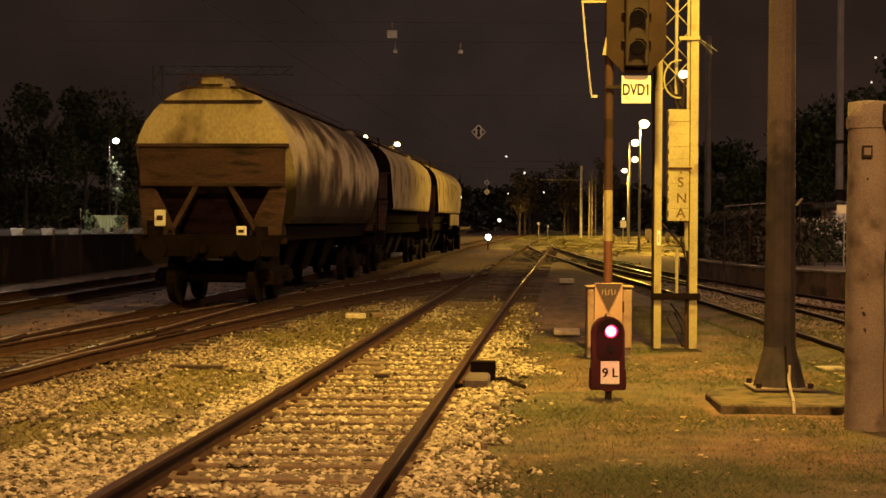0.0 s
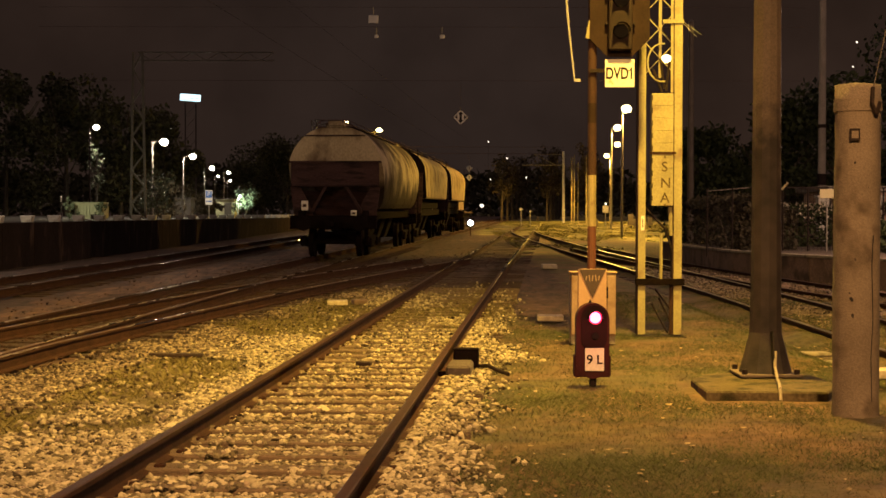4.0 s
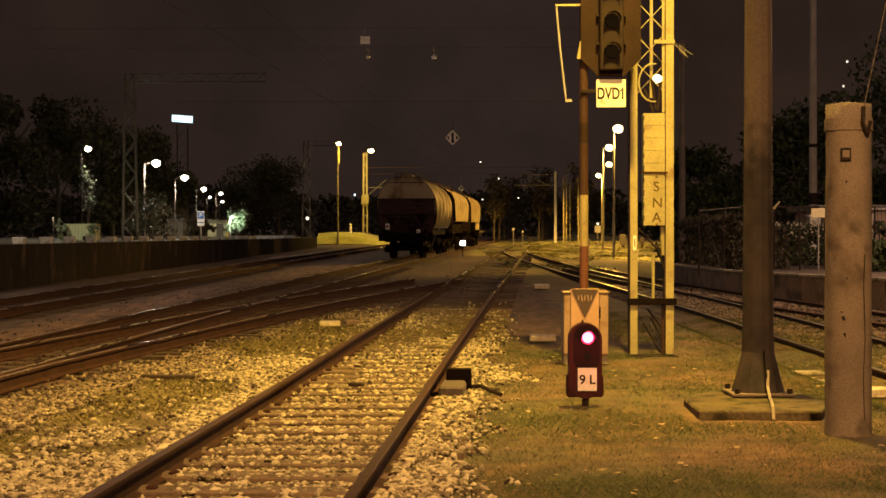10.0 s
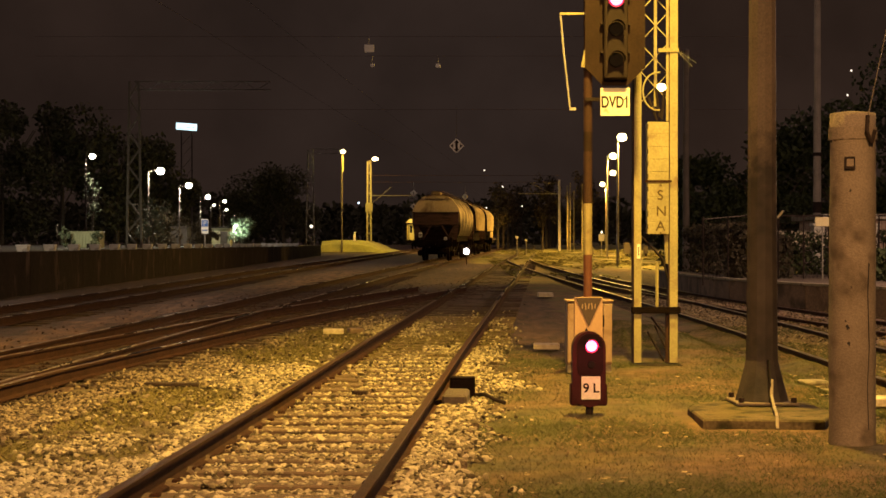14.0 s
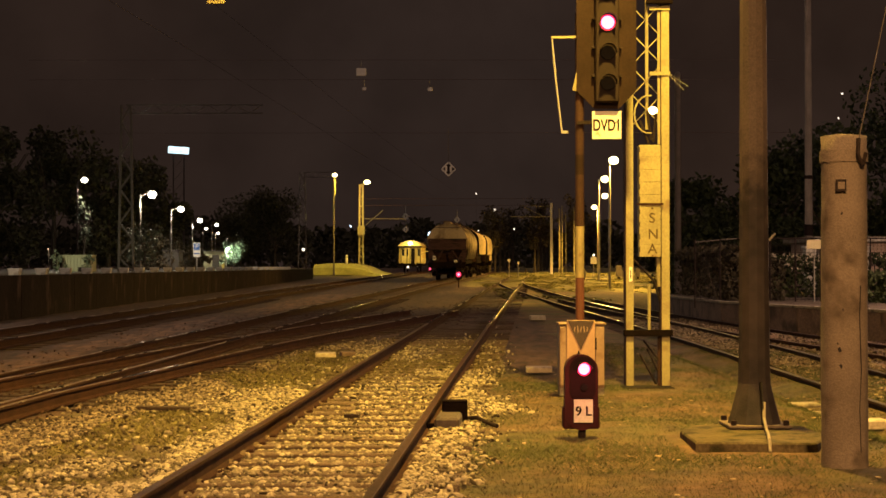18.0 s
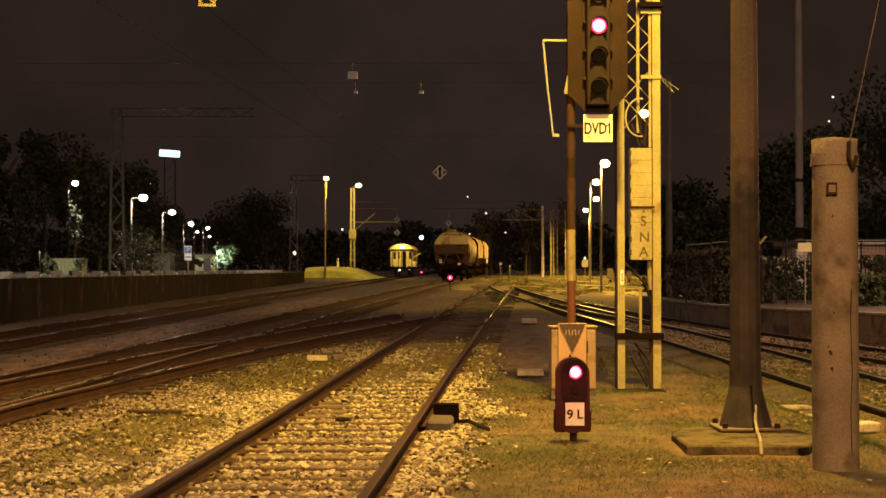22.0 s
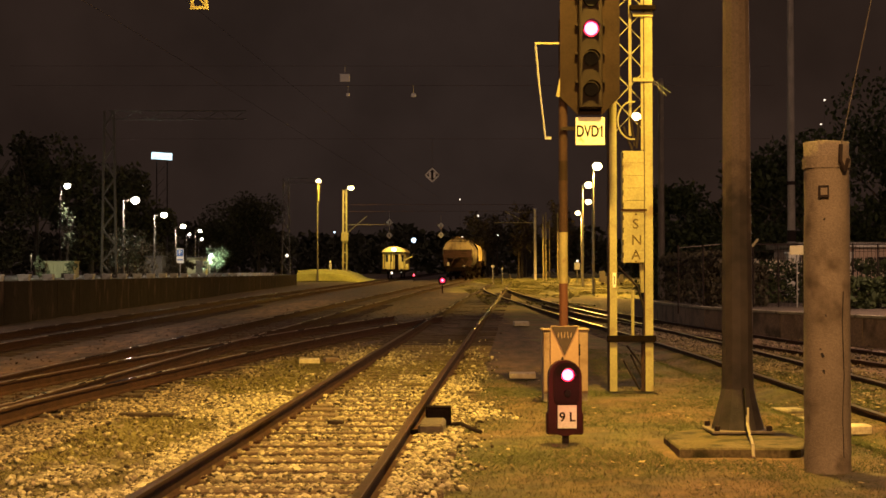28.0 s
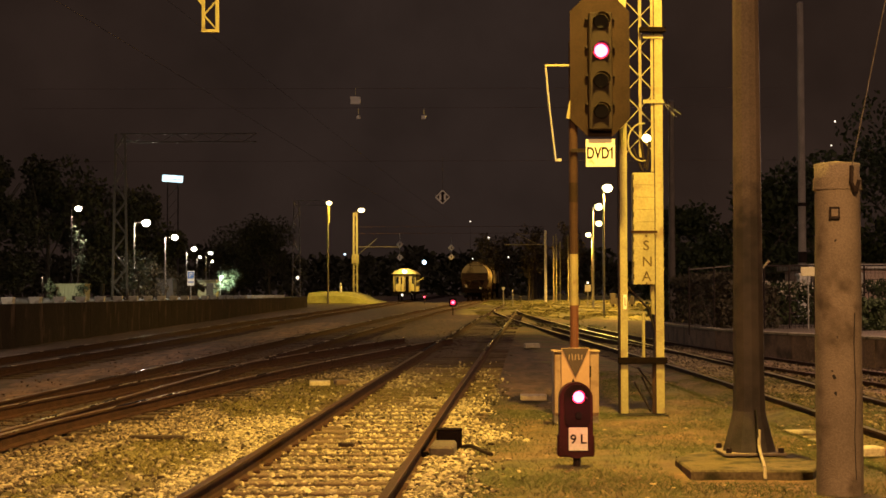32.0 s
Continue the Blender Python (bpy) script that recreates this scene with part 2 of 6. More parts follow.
BLACK = surface("matt_black", (0.011, 0.0072, 0.0066), (0.024, 0.016, 0.0145), 0.75, 50, 4, 0.1, spec=0.12)
CABINET = surface("ochre_cabinet_paint", (0.19, 0.125, 0.085), (0.28, 0.19, 0.13), 0.6, 40, 3, 0.1, 0.0, (0.15, 0.08, 0.045), 0.3)
FADED_LETTER = surface("faded_brown_lettering", (0.060, 0.042, 0.018), (0.115, 0.085, 0.040), 0.8, 60, 8, 0.1, spec=0.1)
BOARD = surface("signal_board_grey", (0.014, 0.0080, 0.0062), (0.024, 0.0138, 0.0106), 0.8, 40, 3, 0.1, spec=0.1)
WAGON = surface("dusty_cream_wagon_paint", (0.26, 0.21, 0.135), (0.42, 0.35, 0.235), 0.75, 14, 0.5, 0.15, 0.0, (0.070, 0.042, 0.026), 0.62, stretch=(1.3, 0.8, 0.9), spec=0.12)


def darker_below(m, low, high, colour, amount):
    """Paint turned darker towards the bottom in ragged patches."""
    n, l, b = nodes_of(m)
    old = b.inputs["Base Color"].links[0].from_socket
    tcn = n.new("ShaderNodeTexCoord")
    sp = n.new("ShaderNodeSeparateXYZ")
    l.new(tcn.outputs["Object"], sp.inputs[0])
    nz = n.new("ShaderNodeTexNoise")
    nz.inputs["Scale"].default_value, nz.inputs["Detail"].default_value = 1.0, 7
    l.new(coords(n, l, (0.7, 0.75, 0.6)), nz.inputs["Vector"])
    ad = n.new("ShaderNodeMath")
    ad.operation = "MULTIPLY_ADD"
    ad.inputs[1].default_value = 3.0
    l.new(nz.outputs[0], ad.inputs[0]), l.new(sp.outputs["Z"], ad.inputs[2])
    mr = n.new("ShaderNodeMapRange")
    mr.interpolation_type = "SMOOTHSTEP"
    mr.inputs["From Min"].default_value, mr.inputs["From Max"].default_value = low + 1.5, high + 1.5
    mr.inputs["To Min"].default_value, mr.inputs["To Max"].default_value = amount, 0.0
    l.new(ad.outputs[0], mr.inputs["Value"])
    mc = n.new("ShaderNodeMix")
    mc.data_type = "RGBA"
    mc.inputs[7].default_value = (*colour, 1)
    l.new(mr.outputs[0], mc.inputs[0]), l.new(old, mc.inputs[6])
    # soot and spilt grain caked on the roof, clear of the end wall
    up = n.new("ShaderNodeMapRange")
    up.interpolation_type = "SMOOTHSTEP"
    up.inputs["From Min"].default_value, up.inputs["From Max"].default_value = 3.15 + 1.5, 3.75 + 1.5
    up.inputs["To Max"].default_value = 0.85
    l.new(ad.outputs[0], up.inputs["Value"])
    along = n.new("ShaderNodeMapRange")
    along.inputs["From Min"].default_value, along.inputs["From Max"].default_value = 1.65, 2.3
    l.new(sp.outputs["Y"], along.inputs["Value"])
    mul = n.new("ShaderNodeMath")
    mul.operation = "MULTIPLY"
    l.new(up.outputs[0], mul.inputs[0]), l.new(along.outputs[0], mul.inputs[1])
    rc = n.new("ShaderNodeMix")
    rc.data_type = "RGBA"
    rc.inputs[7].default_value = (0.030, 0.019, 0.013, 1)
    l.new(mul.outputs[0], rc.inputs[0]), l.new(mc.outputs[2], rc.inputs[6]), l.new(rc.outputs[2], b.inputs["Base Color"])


WAGON_PLAIN = surface("cream_wagon_paint", (0.28, 0.22, 0.125), (0.42, 0.34, 0.20), 0.75, 14, 0.6, 0.15, 0.0, (0.12, 0.080, 0.045), 0.40, spec=0.12)
darker_below(WAGON, 1.95, 2.85, (0.014, 0.0088, 0.007), 0.96)
WAGON_RUST = surface("rust_brown_wagon_frame", (0.021, 0.0105, 0.0110), (0.058, 0.030, 0.029), 0.85, 20, 1.6, 0.3, 0.0, (0.012, 0.007, 0.0068), 0.45, spec=0.2, stretch=(0.5, 1.0, 2.2))
# soot black, also painted on shaded wagon ends and voids
UNDER = surface("soot_and_shade_black", (0.0040, 0.0026, 0.0026), (0.0095, 0.0062, 0.0058), 0.95, 30, 3, 0.3, spec=0.03)
RAILCAR = surface("yellow_railcar_paint", (0.52, 0.40, 0.11), (0.68, 0.54, 0.18), 0.45, 30, 2, 0.05)
GLASS_DARK = surface("dark_glass", (0.01, 0.01, 0.012), (0.02, 0.02, 0.022), 0.08, 10, 2, 0.0)
GALV = surface("galvanised_steel", (0.20, 0.19, 0.17), (0.36, 0.34, 0.30), 0.5, 60, 5, 0.1, 0.3)
BUILD = surface("dark_render", (0.03, 0.026, 0.022), (0.06, 0.052, 0.044), 0.9, 10, 0.5, 0.2)
TARP = surface("pale_corrugated_sheet", (0.22, 0.22, 0.13), (0.32, 0.32, 0.20), 0.6, 20, 1.2, 0.1)
BLUE = surface("blue_sign_paint", (0.03, 0.09, 0.30), (0.05, 0.13, 0.40), 0.5, 30, 3, 0.05)
RED_ON = glow("lit_red_lens", (1.0, 0.16, 0.30), 5.0)
RED_HALO = glow("red_lens_halo", (1.0, 0.02, 0.09), 0.9)
RED_FAR = glow("far_red_lens", (1.0, 0.035, 0.10), 1.6)
WHITE_ON = glow("lit_white_lens", (1.0, 0.92, 0.86), 14.0)
LENS_OFF = surface("dark_lens", (0.005, 0.0042, 0.004), (0.009, 0.0075, 0.007), 0.6, 40, 3, 0.0, spec=0.1)
SODIUM_ON = glow("lit_sodium_globe", (1.0, 0.80, 0.36), 9.0)
LED_ON = glow("lit_street_lamp", (1.0, 0.90, 0.70), 9.0)
BLOSSOM = islands("pale_blossom", (0.45, 0.40, 0.30), (0.70, 0.64, 0.52), 0.8)
BANK_CONCRETE = surface("stained_bank_concrete", (0.085, 0.056, 0.044), (0.19, 0.128, 0.100), 0.9, 20, 0.9, 0.5, 0.0, (0.05, 0.033, 0.026), 0.45, rnd=True)
SIGN_ON = glow("lit_blue_white_sign", (0.62, 0.88, 1.0), 1.6)
SMALL_ON = glow("small_far_light", (1.0, 0.85, 0.68), 1.6)
BLUE_ON = glow("bluish_far_lamp", (0.62, 0.80, 1.0), 4.0)


# ---- building helpers ----
def part(name, bm, material, parent=None, label="", smooth=False):
    me = bpy.data.meshes.new(name)
    bm.to_mesh(me)
    bm.free()
    for f in me.polygons:
        f.use_smooth = smooth
    for m in (material if isinstance(material, (list, tuple)) else [material]):
        me.materials.append(m)
    ob = new(name, me)
    if parent:
        ob.parent = parent
    if label:
        ob["label"] = label
    return ob


def share(name, mesh, parent, m):
    ob = new(name, mesh)
    ob.parent = parent
    ob.matrix_basis = m
    return ob


def thing(name, place, label, category, group="", turn=0.0):
    ob = new(name)
    ob.empty_display_size = 0.2
    ob.matrix_basis = pose(*place, 0, 0, turn)
    return tagged(ob, label, category, group)


def box(bm, c, s, rx=0, ry=0, rz=0, bevel=0.0, taper=1.0):
    made = bmesh.ops.create_cube(bm, size=1.0)["verts"]
    for v in made:
        k = taper if v.co.z > 0 else 1.0
        v.co = Vector((v.co.x * s[0] * k, v.co.y * s[1] * k, v.co.z * s[2]))
    if bevel:
        es = list({e for v in made for e in v.link_edges})
        made = bmesh.ops.bevel(bm, geom=es, offset=bevel, segments=1, affect="EDGES")["verts"]
        made = list({v for v in made})
    bmesh.ops.transform(bm, matrix=pose(*c, rx, ry, rz), verts=made)
    return bm


def rod(bm, a, b, r0, r1=None, n=8):
    a, b = Vector(a), Vector(b)
    d = b - a
    m = Matrix.Translation((a + b) / 2) @ d.to_track_quat("Z", "Y").to_matrix().to_4x4()
    bmesh.ops.create_cone(bm, cap_ends=True, segments=n, radius1=r0, radius2=r0 if r1 is None else r1, depth=d.length, matrix=m)
    return bm


def ball(bm, c, r, sz=1.0, u=12, v=8):
    bmesh.ops.create_uvsphere(bm, u_segments=u, v_segments=v, radius=r, matrix=Matrix.Translation(c) @ Matrix.Diagonal((1, 1, sz, 1)))
    return bm


def bar(bm, a, b, w, d=None):
    """A square bar between two points."""
    a, b = Vector(a), Vector(b)
    e = b - a
    m = Matrix.Translation((a + b) / 2) @ e.to_track_quat("Z", "Y").to_matrix().to_4x4() @ Matrix.Diagonal((w, d or w, e.length, 1))
    bmesh.ops.create_cube(bm, size=1.0, matrix=m)
    return bm


def B():
    return bmesh.new()


def text_part(words, size, place, rx, rz, material, parent, name="lettering", squeeze=1.0, bold=0.0):
    cu = bpy.data.curves.new(name, "FONT")
    cu.body, cu.size, cu.extrude = words, size, 0.001
    cu.align_x, cu.align_y, cu.offset = "CENTER", "CENTER", bold
    tmp = bpy.data.objects.new("tmp", cu)
    scene.collection.objects.link(tmp)
    me = bpy.data.meshes.new_from_object(tmp.evaluated_get(bpy.context.evaluated_depsgraph_get()))
    bpy.data.objects.remove(tmp)
    me.materials.clear()
    me.materials.append(material)
    ob = new(name, me)
    ob.matrix_basis = pose(*place, rx, 0, rz) @ Matrix.Diagonal((squeeze, 1, 1, 1))
    ob.parent = parent
    return ob


def smooth01(a, b, x):
    t = np.clip((x - a) / (b - a), 0, 1)
    return t * t * (3 - 2 * t)


def gz(x, y):
    """Height of the ground: a gentle climb away from the eye, a shallow drop on the right-hand tracks."""
    x, y = np.asarray(x, float), np.asarray(y, float)
    yy = np.minimum(y, 260)
    up = 0.0048 * np.maximum(0, yy - 15)
    low = 0.25 * smooth01(4.1, 5.1, x) * (1 - smooth01(60, 110, y))
    return up - low


def g(x, y):
    return float(gz(x, y))


# ---- lines of the tracks: centre x for a given y ----
def main_x(y):
    return np.interp(y, [-40, 9, 21, 30, 42, 53, 80, 110, 150, 300], [-4.5, -1.25, -0.50, 0.11, 0.90, 1.68, 3.5, 5.6, 8.5, 20])


def wagon_x(y):
    return np.interp(y, [-60, 29, 57.5, 81, 94, 107, 119, 130.5, 150, 165, 210, 320], [-10.36, -4.71, -2.9, -1.3, -0.45, 0.6, 1.5, 2.4, 3.85, 4.9, 8.2, 17])


def cross_x(y):
    return np.interp(y, [15, 18, 21.5, 28, 34.4, 42.5, 49.8, 56, 62], [-5.58, -5.25, -4.72, -3.75, -2.55, -0.95, 0.72, 1.75, 2.28])


def left_x(y):
    return np.interp(y, [-40, 20, 45, 70, 110, 170, 300], [-12, -9.6, -8.55, -7.75, -5.8, -2.75, 5])


def right_x(y):
    return np.interp(y, [-40, 15, 33, 43, 53, 70, 84, 92, 98, 104, 160], [6.35, 6.35, 6.33, 6.12, 5.92, 5.48, 5.05, 4.86, 4.90, 5.22, 9.3])


def far_right_x(y):
    return np.interp(y, [-40, 15, 24, 28.6, 35.3, 45, 55, 70], [14, 11.2, 9.7, 9.05, 8.2, 7.3, 6.7, 6.15])


def curve(f, y):
    h = 3.0
    return float((f(y - h) + 2 * f(y) + f(y + h)) / 4)


# ---- ground ----
WEED_PATCHES = [(-3.15, 14.6, 0.62, 1.5), (-2.85, 16.8, 0.65, 1.1), (-3.55, 12.4, 0.42, 1.7), (-2.35, 23.0, 0.75, 2.6), (-2.0, 27.5, 0.5, 2.5), (-1.45, 21.0, 0.25, 2.0), (-2.6, 19.3, 0.35, 1.0)]


def weediness(x, y):
    """Patches where weeds have grown over the ballast."""
    x, y = np.asarray(x, float), np.asarray(y, float)
    nz = np.array([noise.noise((a * 0.60, b * 0.33, 2.2)) + 0.35 * noise.noise((a * 2.2, b * 1.3, 6.0)) for a, b in zip(x.ravel(), y.ravel())]).reshape(x.shape)
    spot = sum(np.exp(-((x - px_ - 0.15 * (y - py_)) / rx_) ** 2 - ((y - py_) / ry_) ** 2) for px_, py_, rx_, ry_ in WEED_PATCHES)
    return smooth01(0.04, 0.26, -0.55 * nz - 0.14 + 0.46 * spot + 0.24 * smooth01(14.5, 22, y) * (1 - smooth01(0.9, 1.6, np.abs(x - main_x(y)))) + 0.06 * smooth01(17, 25, y))


def ground_masks(x, y):
    """Shares of pale ballast and of grass on the ground."""
    x, y = np.asarray(x, float), np.asarray(y, float)
    rag = np.array([0.55 * noise.noise((a * 0.5, b * 0.45, 11.0)) + 0.35 * noise.noise((a * 1.6, b * 1.2, 3.0)) for a, b in zip(x.ravel(), y.ravel())]).reshape(x.shape)
    left, right = -6.80 + 0.155 * y + 0.7 * rag, -0.35 + 0.05 * y + rag
    pale = smooth01(-0.5, 0.4, x - left) * (1 - smooth01(-0.5, 0.6, x - right)) * (1 - smooth01(27, 37, y))
    weed = weediness(x, y)
    green = smooth01(-1.5, -0.6, x - right) * (1 - smooth01(20, 27, y) * (1 - smooth01(2.4, 3.2, x)))
    green *= 1 - smooth01(6.9, 8.3, x + 1.3 * rag) * (1 - smooth01(70, 95, y))
    verge = smooth01(1.0, 2.2, x - right_x(y)) * smooth01(78, 92, y)
    shoulder = smooth01(92, 100, y) * smooth01(1.0, 1.6, x - main_x(y)) * (1 - smooth01(2.6, 4.2, x - main_x(y)))
    green = np.maximum(green, smooth01(9.5, 11.5, x) * 0.7)
    green = np.maximum(green, smooth01(140, 152, y) * (1 - smooth01(-7.2, -5.2, x)) * smooth01(-14, -11, x))
    between = smooth01(0.9, 1.8, x - wagon_x(y)) * smooth01(0.9, 1.8, main_x(y) - x) * smooth01(62, 80, y) * (1 - smooth01(150, 170, y))
    dirt = smooth01(21, 24, y) * (1 - smooth01(62, 90, y)) * smooth01(0, 0.8, wagon_x(y) - 1.5 - x) * smooth01(0, 0.8, x - left_x(y) - 1.3)
    dirt = np.maximum(dirt, np.maximum(0.55 * between, 0.8 * shoulder))
    dirt = np.maximum(dirt, 0.38 * smooth01(18, 22, y) * (1 - smooth01(48, 78, y)) * smooth01(0.9, 1.4, x - main_x(y)) * (1 - smooth01(5.0, 6.0, x)))
    dirt = np.maximum(dirt, 0.95 * smooth01(5.6, 6.4, x) * (1 - smooth01(42, 60, y)))
    verge = np.maximum(verge, 0.60 * smooth01(84, 96, y) * (1 - smooth01(2.6, 4.6, np.abs(x - main_x(y)))))
    weed = 0.95 * pale * weed
    pale = pale * (1 - weed)
    return pale, green, dirt, weed, verge


def build_ground():
    xs = np.concatenate([-np.geomspace(900, 14, 26), np.arange(-13, -6, 0.5), np.arange(-6, 8, 0.16), np.arange(8, 20, 0.6), np.geomspace(20.5, 900, 26)])
    ys = np.concatenate([np.arange(-60, 6, 3.0), np.arange(6, 36, 0.16), np.arange(36, 80, 0.6), np.geomspace(80.5, 3000, 60)])
    X, Y = np.meshgrid(xs, ys)
    Z = gz(X, Y)
    wob = np.array([noise.noise((a * 0.9, b * 0.9, 0.3)) * 0.03 + noise.noise((a * 3.1, b * 3.1, 5.1)) * 0.012 for a, b in zip(X.ravel(), Y.ravel())]).reshape(X.shape)
    near = (np.abs(X) < 20) & (Y < 90)
    Z = Z + np.where(near, wob - 0.03, 0)
    # the right-hand tracks lie sunk in dirt and gravel
    Z = Z + 0.11 * smooth01(4.9, 5.5, X) * (1 - smooth01(10.5, 12.5, X)) * (1 - smooth01(44, 56, Y))
    nx, ny = len(xs), len(ys)
    idx = np.arange(nx * ny).reshape(ny, nx)
    faces = np.stack([idx[:-1, :-1], idx[:-1, 1:], idx[1:, 1:], idx[1:, :-1]], -1).reshape(-1, 4)
    me = bpy.data.meshes.new("ground")
    me.from_pydata(np.stack([X, Y, Z], -1).reshape(-1, 3).tolist(), [], faces.tolist())
    pale, green, dirt, weed, verge = ground_masks(X + wob * 14, Y)
    for key, val in (("pale", pale), ("green", green), ("dirt", dirt), ("weed", weed), ("verge", verge)):
        me.attributes.new(key, "FLOAT", "POINT").data.foreach_set("value", val.ravel().astype(np.float32))
    for f in me.polygons:
        f.use_smooth = True
    m = bpy.data.materials.new("yard_ground")
    n, l, b = nodes_of(m)
    v = coords(n, l, 1.0)

    def noise_at(scale, detail=6):
        t = n.new("ShaderNodeTexNoise")
        t.inputs["Scale"].default_value, t.inputs["Detail"].default_value = scale, detail
        l.new(v, t.inputs["Vector"])
        return t.outputs[0]

    def ramp(fac, p0, c0, p1, c1):
        r = n.new("ShaderNodeValToRGB")
        r.color_ramp.elements[0].position, r.color_ramp.elements[0].color = p0, (*c0, 1)
        r.color_ramp.elements[1].position, r.color_ramp.elements[1].color = p1, (*c1, 1)
        l.new(fac, r.inputs[0])
        return r.outputs[0]

    def blend(mask, a, b2, fine):
        at = n.new("ShaderNodeAttribute")
        at.attribute_name = mask
        ad = n.new("ShaderNodeMath")
        ad.operation = "ADD"
        l.new(at.outputs["Fac"], ad.inputs[0])
        sb = n.new("ShaderNodeMath")
        sb.operation = "MULTIPLY_ADD"
        sb.inputs[1].default_value, sb.inputs[2].default_value = 0.9, -0.45
        l.new(fine, sb.inputs[0]), l.new(sb.outputs[0], ad.inputs[1])
        st = ramp(ad.outputs[0], 0.38, (0, 0, 0), 0.62, (1, 1, 1))
        mx = n.new("ShaderNodeMix")
        mx.data_type = "RGBA"
        l.new(st, mx.inputs[0]), l.new(a, mx.inputs[6]), l.new(b2, mx.inputs[7])
        return mx.outputs[2]

    fine, mid, wide = noise_at(16), noise_at(3.0), noise_at(0.55)
    gm = n.new("ShaderNodeMapping")
    gm.inputs["Scale"].default_value = (4.5, 0.8, 1.0)
    l.new(v, gm.inputs["Vector"])
    grit = n.new("ShaderNodeTexNoise")
    grit.inputs["Scale"].default_value, grit.inputs["Detail"].default_value, grit.inputs["Roughness"].default_value = 1.0, 9, 0.7
    l.new(gm.outputs[0], grit.inputs["Vector"])
    soil = ramp(grit.outputs[0], 0.34, (0.012, 0.0050, 0.0032), 0.66, (0.080, 0.039, 0.024))
    # darkened under the stones to imitate shade in their gaps
    pale_gap_c = ramp(fine, 0.3, (0.036, 0.026, 0.012), 0.7, (0.125, 0.096, 0.044))
    grass_c = ramp(wide, 0.38, (0.118, 0.070, 0.035), 0.60, (0.068, 0.064, 0.020))
    grass_d = ramp(mid, 0.35, (0.52, 0.47, 0.42), 0.7, (1.25, 1.20, 1.12))
    mg = n.new("ShaderNodeMix")
    mg.data_type, mg.blend_type = "RGBA", "MULTIPLY"
    mg.inputs[0].default_value = 1.0
    l.new(grass_c, mg.inputs[6]), l.new(grass_d, mg.inputs[7])
    dirt_c = ramp(grit.outputs[0], 0.36, (0.026, 0.0125, 0.008), 0.64, (0.17, 0.092, 0.058))
    c = blend("dirt", soil, dirt_c, mid)
    weed_c = ramp(fine, 0.3, (0.075, 0.058, 0.020), 0.7, (0.17, 0.135, 0.046))
    verge_c = ramp(wide, 0.40, (0.22, 0.19, 0.075), 0.56, (0.105, 0.105, 0.022))
    vs = n.new("ShaderNodeMapping")
    vs.inputs["Scale"].default_value = (0.30, 0.045, 1.0)
    l.new(v, vs.inputs["Vector"])
    streak = n.new("ShaderNodeTexNoise")
    streak.inputs["Scale"].default_value, streak.inputs["Detail"].default_value = 1.0, 8
    l.new(vs.outputs[0], streak.inputs["Vector"])
    worn = ramp(streak.outputs[0], 0.38, (0.22, 0.19, 0.17), 0.60, (1.4, 1.4, 1.35))
    vm = n.new("ShaderNodeMix")
    vm.data_type, vm.blend_type = "RGBA", "MULTIPLY"
    vm.inputs[0].default_value = 1.0
    l.new(verge_c, vm.inputs[6]), l.new(worn, vm.inputs[7])
    sm = n.new("ShaderNodeMix")
    sm.data_type, sm.blend_type = "RGBA", "MULTIPLY"
    sm.inputs[0].default_value = 0.5
    l.new(c, sm.inputs[6]), l.new(worn, sm.inputs[7])
    c = sm.outputs[2]
    c = blend("green", c, mg.outputs[2], mid)
    c = blend("verge", c, vm.outputs[2], streak.outputs[0])
    c = blend("weed", c, weed_c, mid)
    c = blend("pale", c, pale_gap_c, mid)
    l.new(c, b.inputs["Base Color"])
    b.inputs["Roughness"].default_value = 0.95
    bp = n.new("ShaderNodeBump")
    bp.inputs["Strength"].default_value, bp.inputs["Distance"].default_value = 0.6, 0.04
    l.new(fine, bp.inputs["Height"]), l.new(bp.outputs[0], b.inputs["Normal"])
    me.materials.append(m)
    return tagged(new("ground", me), "yard ground of pale ballast, oily soil and worn grass", "ground", kind="structure")


build_ground()


# ---- tracks ----
RAIL_TOP = 0.172
PROFILE = [(-0.070, 0), (0.070, 0), (0.070, 0.018), (0.012, 0.036), (0.012, 0.128), (0.036, 0.140), (0.036, 0.166), (0.028, 0.172), (-0.028, 0.172), (-0.036, 0.166), (-0.036, 0.140), (-0.012, 0.128), (-0.012, 0.036), (-0.070, 0.018)]


def rail_mesh(f, y0, y1, side, step=1.5):
    ys = np.arange(y0, y1 + 0.01, step)
    verts, faces, heads = [], [], []
    k = len(PROFILE)
    for i, y in enumerate(ys):
        cx = curve(f, y)
        dx = (curve(f, y + 0.5) - curve(f, y - 0.5))
        nrm = Vector((1, -dx, 0)).normalized()
        c = Vector((cx, y, g(cx, y))) + nrm * side * 0.7535
        for px_, pz in PROFILE:
            verts.append(c + nrm * px_ + Vector((0, 0, pz)))
        if i:
            for j in range(k):
                a, b2 = (i - 1) * k + j, (i - 1) * k + (j + 1) % k
                faces.append((a, b2, b2 + k, a + k))
                # heads beyond y 38 switch to the far material
                heads.append((2 if y > 38 else 1) if 6 <= j <= 8 else 0)
    faces.append(tuple(range(k))[::-1])
    heads.append(0)
    faces.append(tuple(range((len(ys) - 1) * k, len(ys) * k)))
    heads.append(0)
    me = bpy.data.meshes.new("rail")
    me.from_pydata([tuple(v) for v in verts], [], faces)
    me.polygons.foreach_set("use_smooth", np.zeros(len(faces), bool))
    for p, h in zip(me.polygons, heads):
        p.material_index = h
    return me


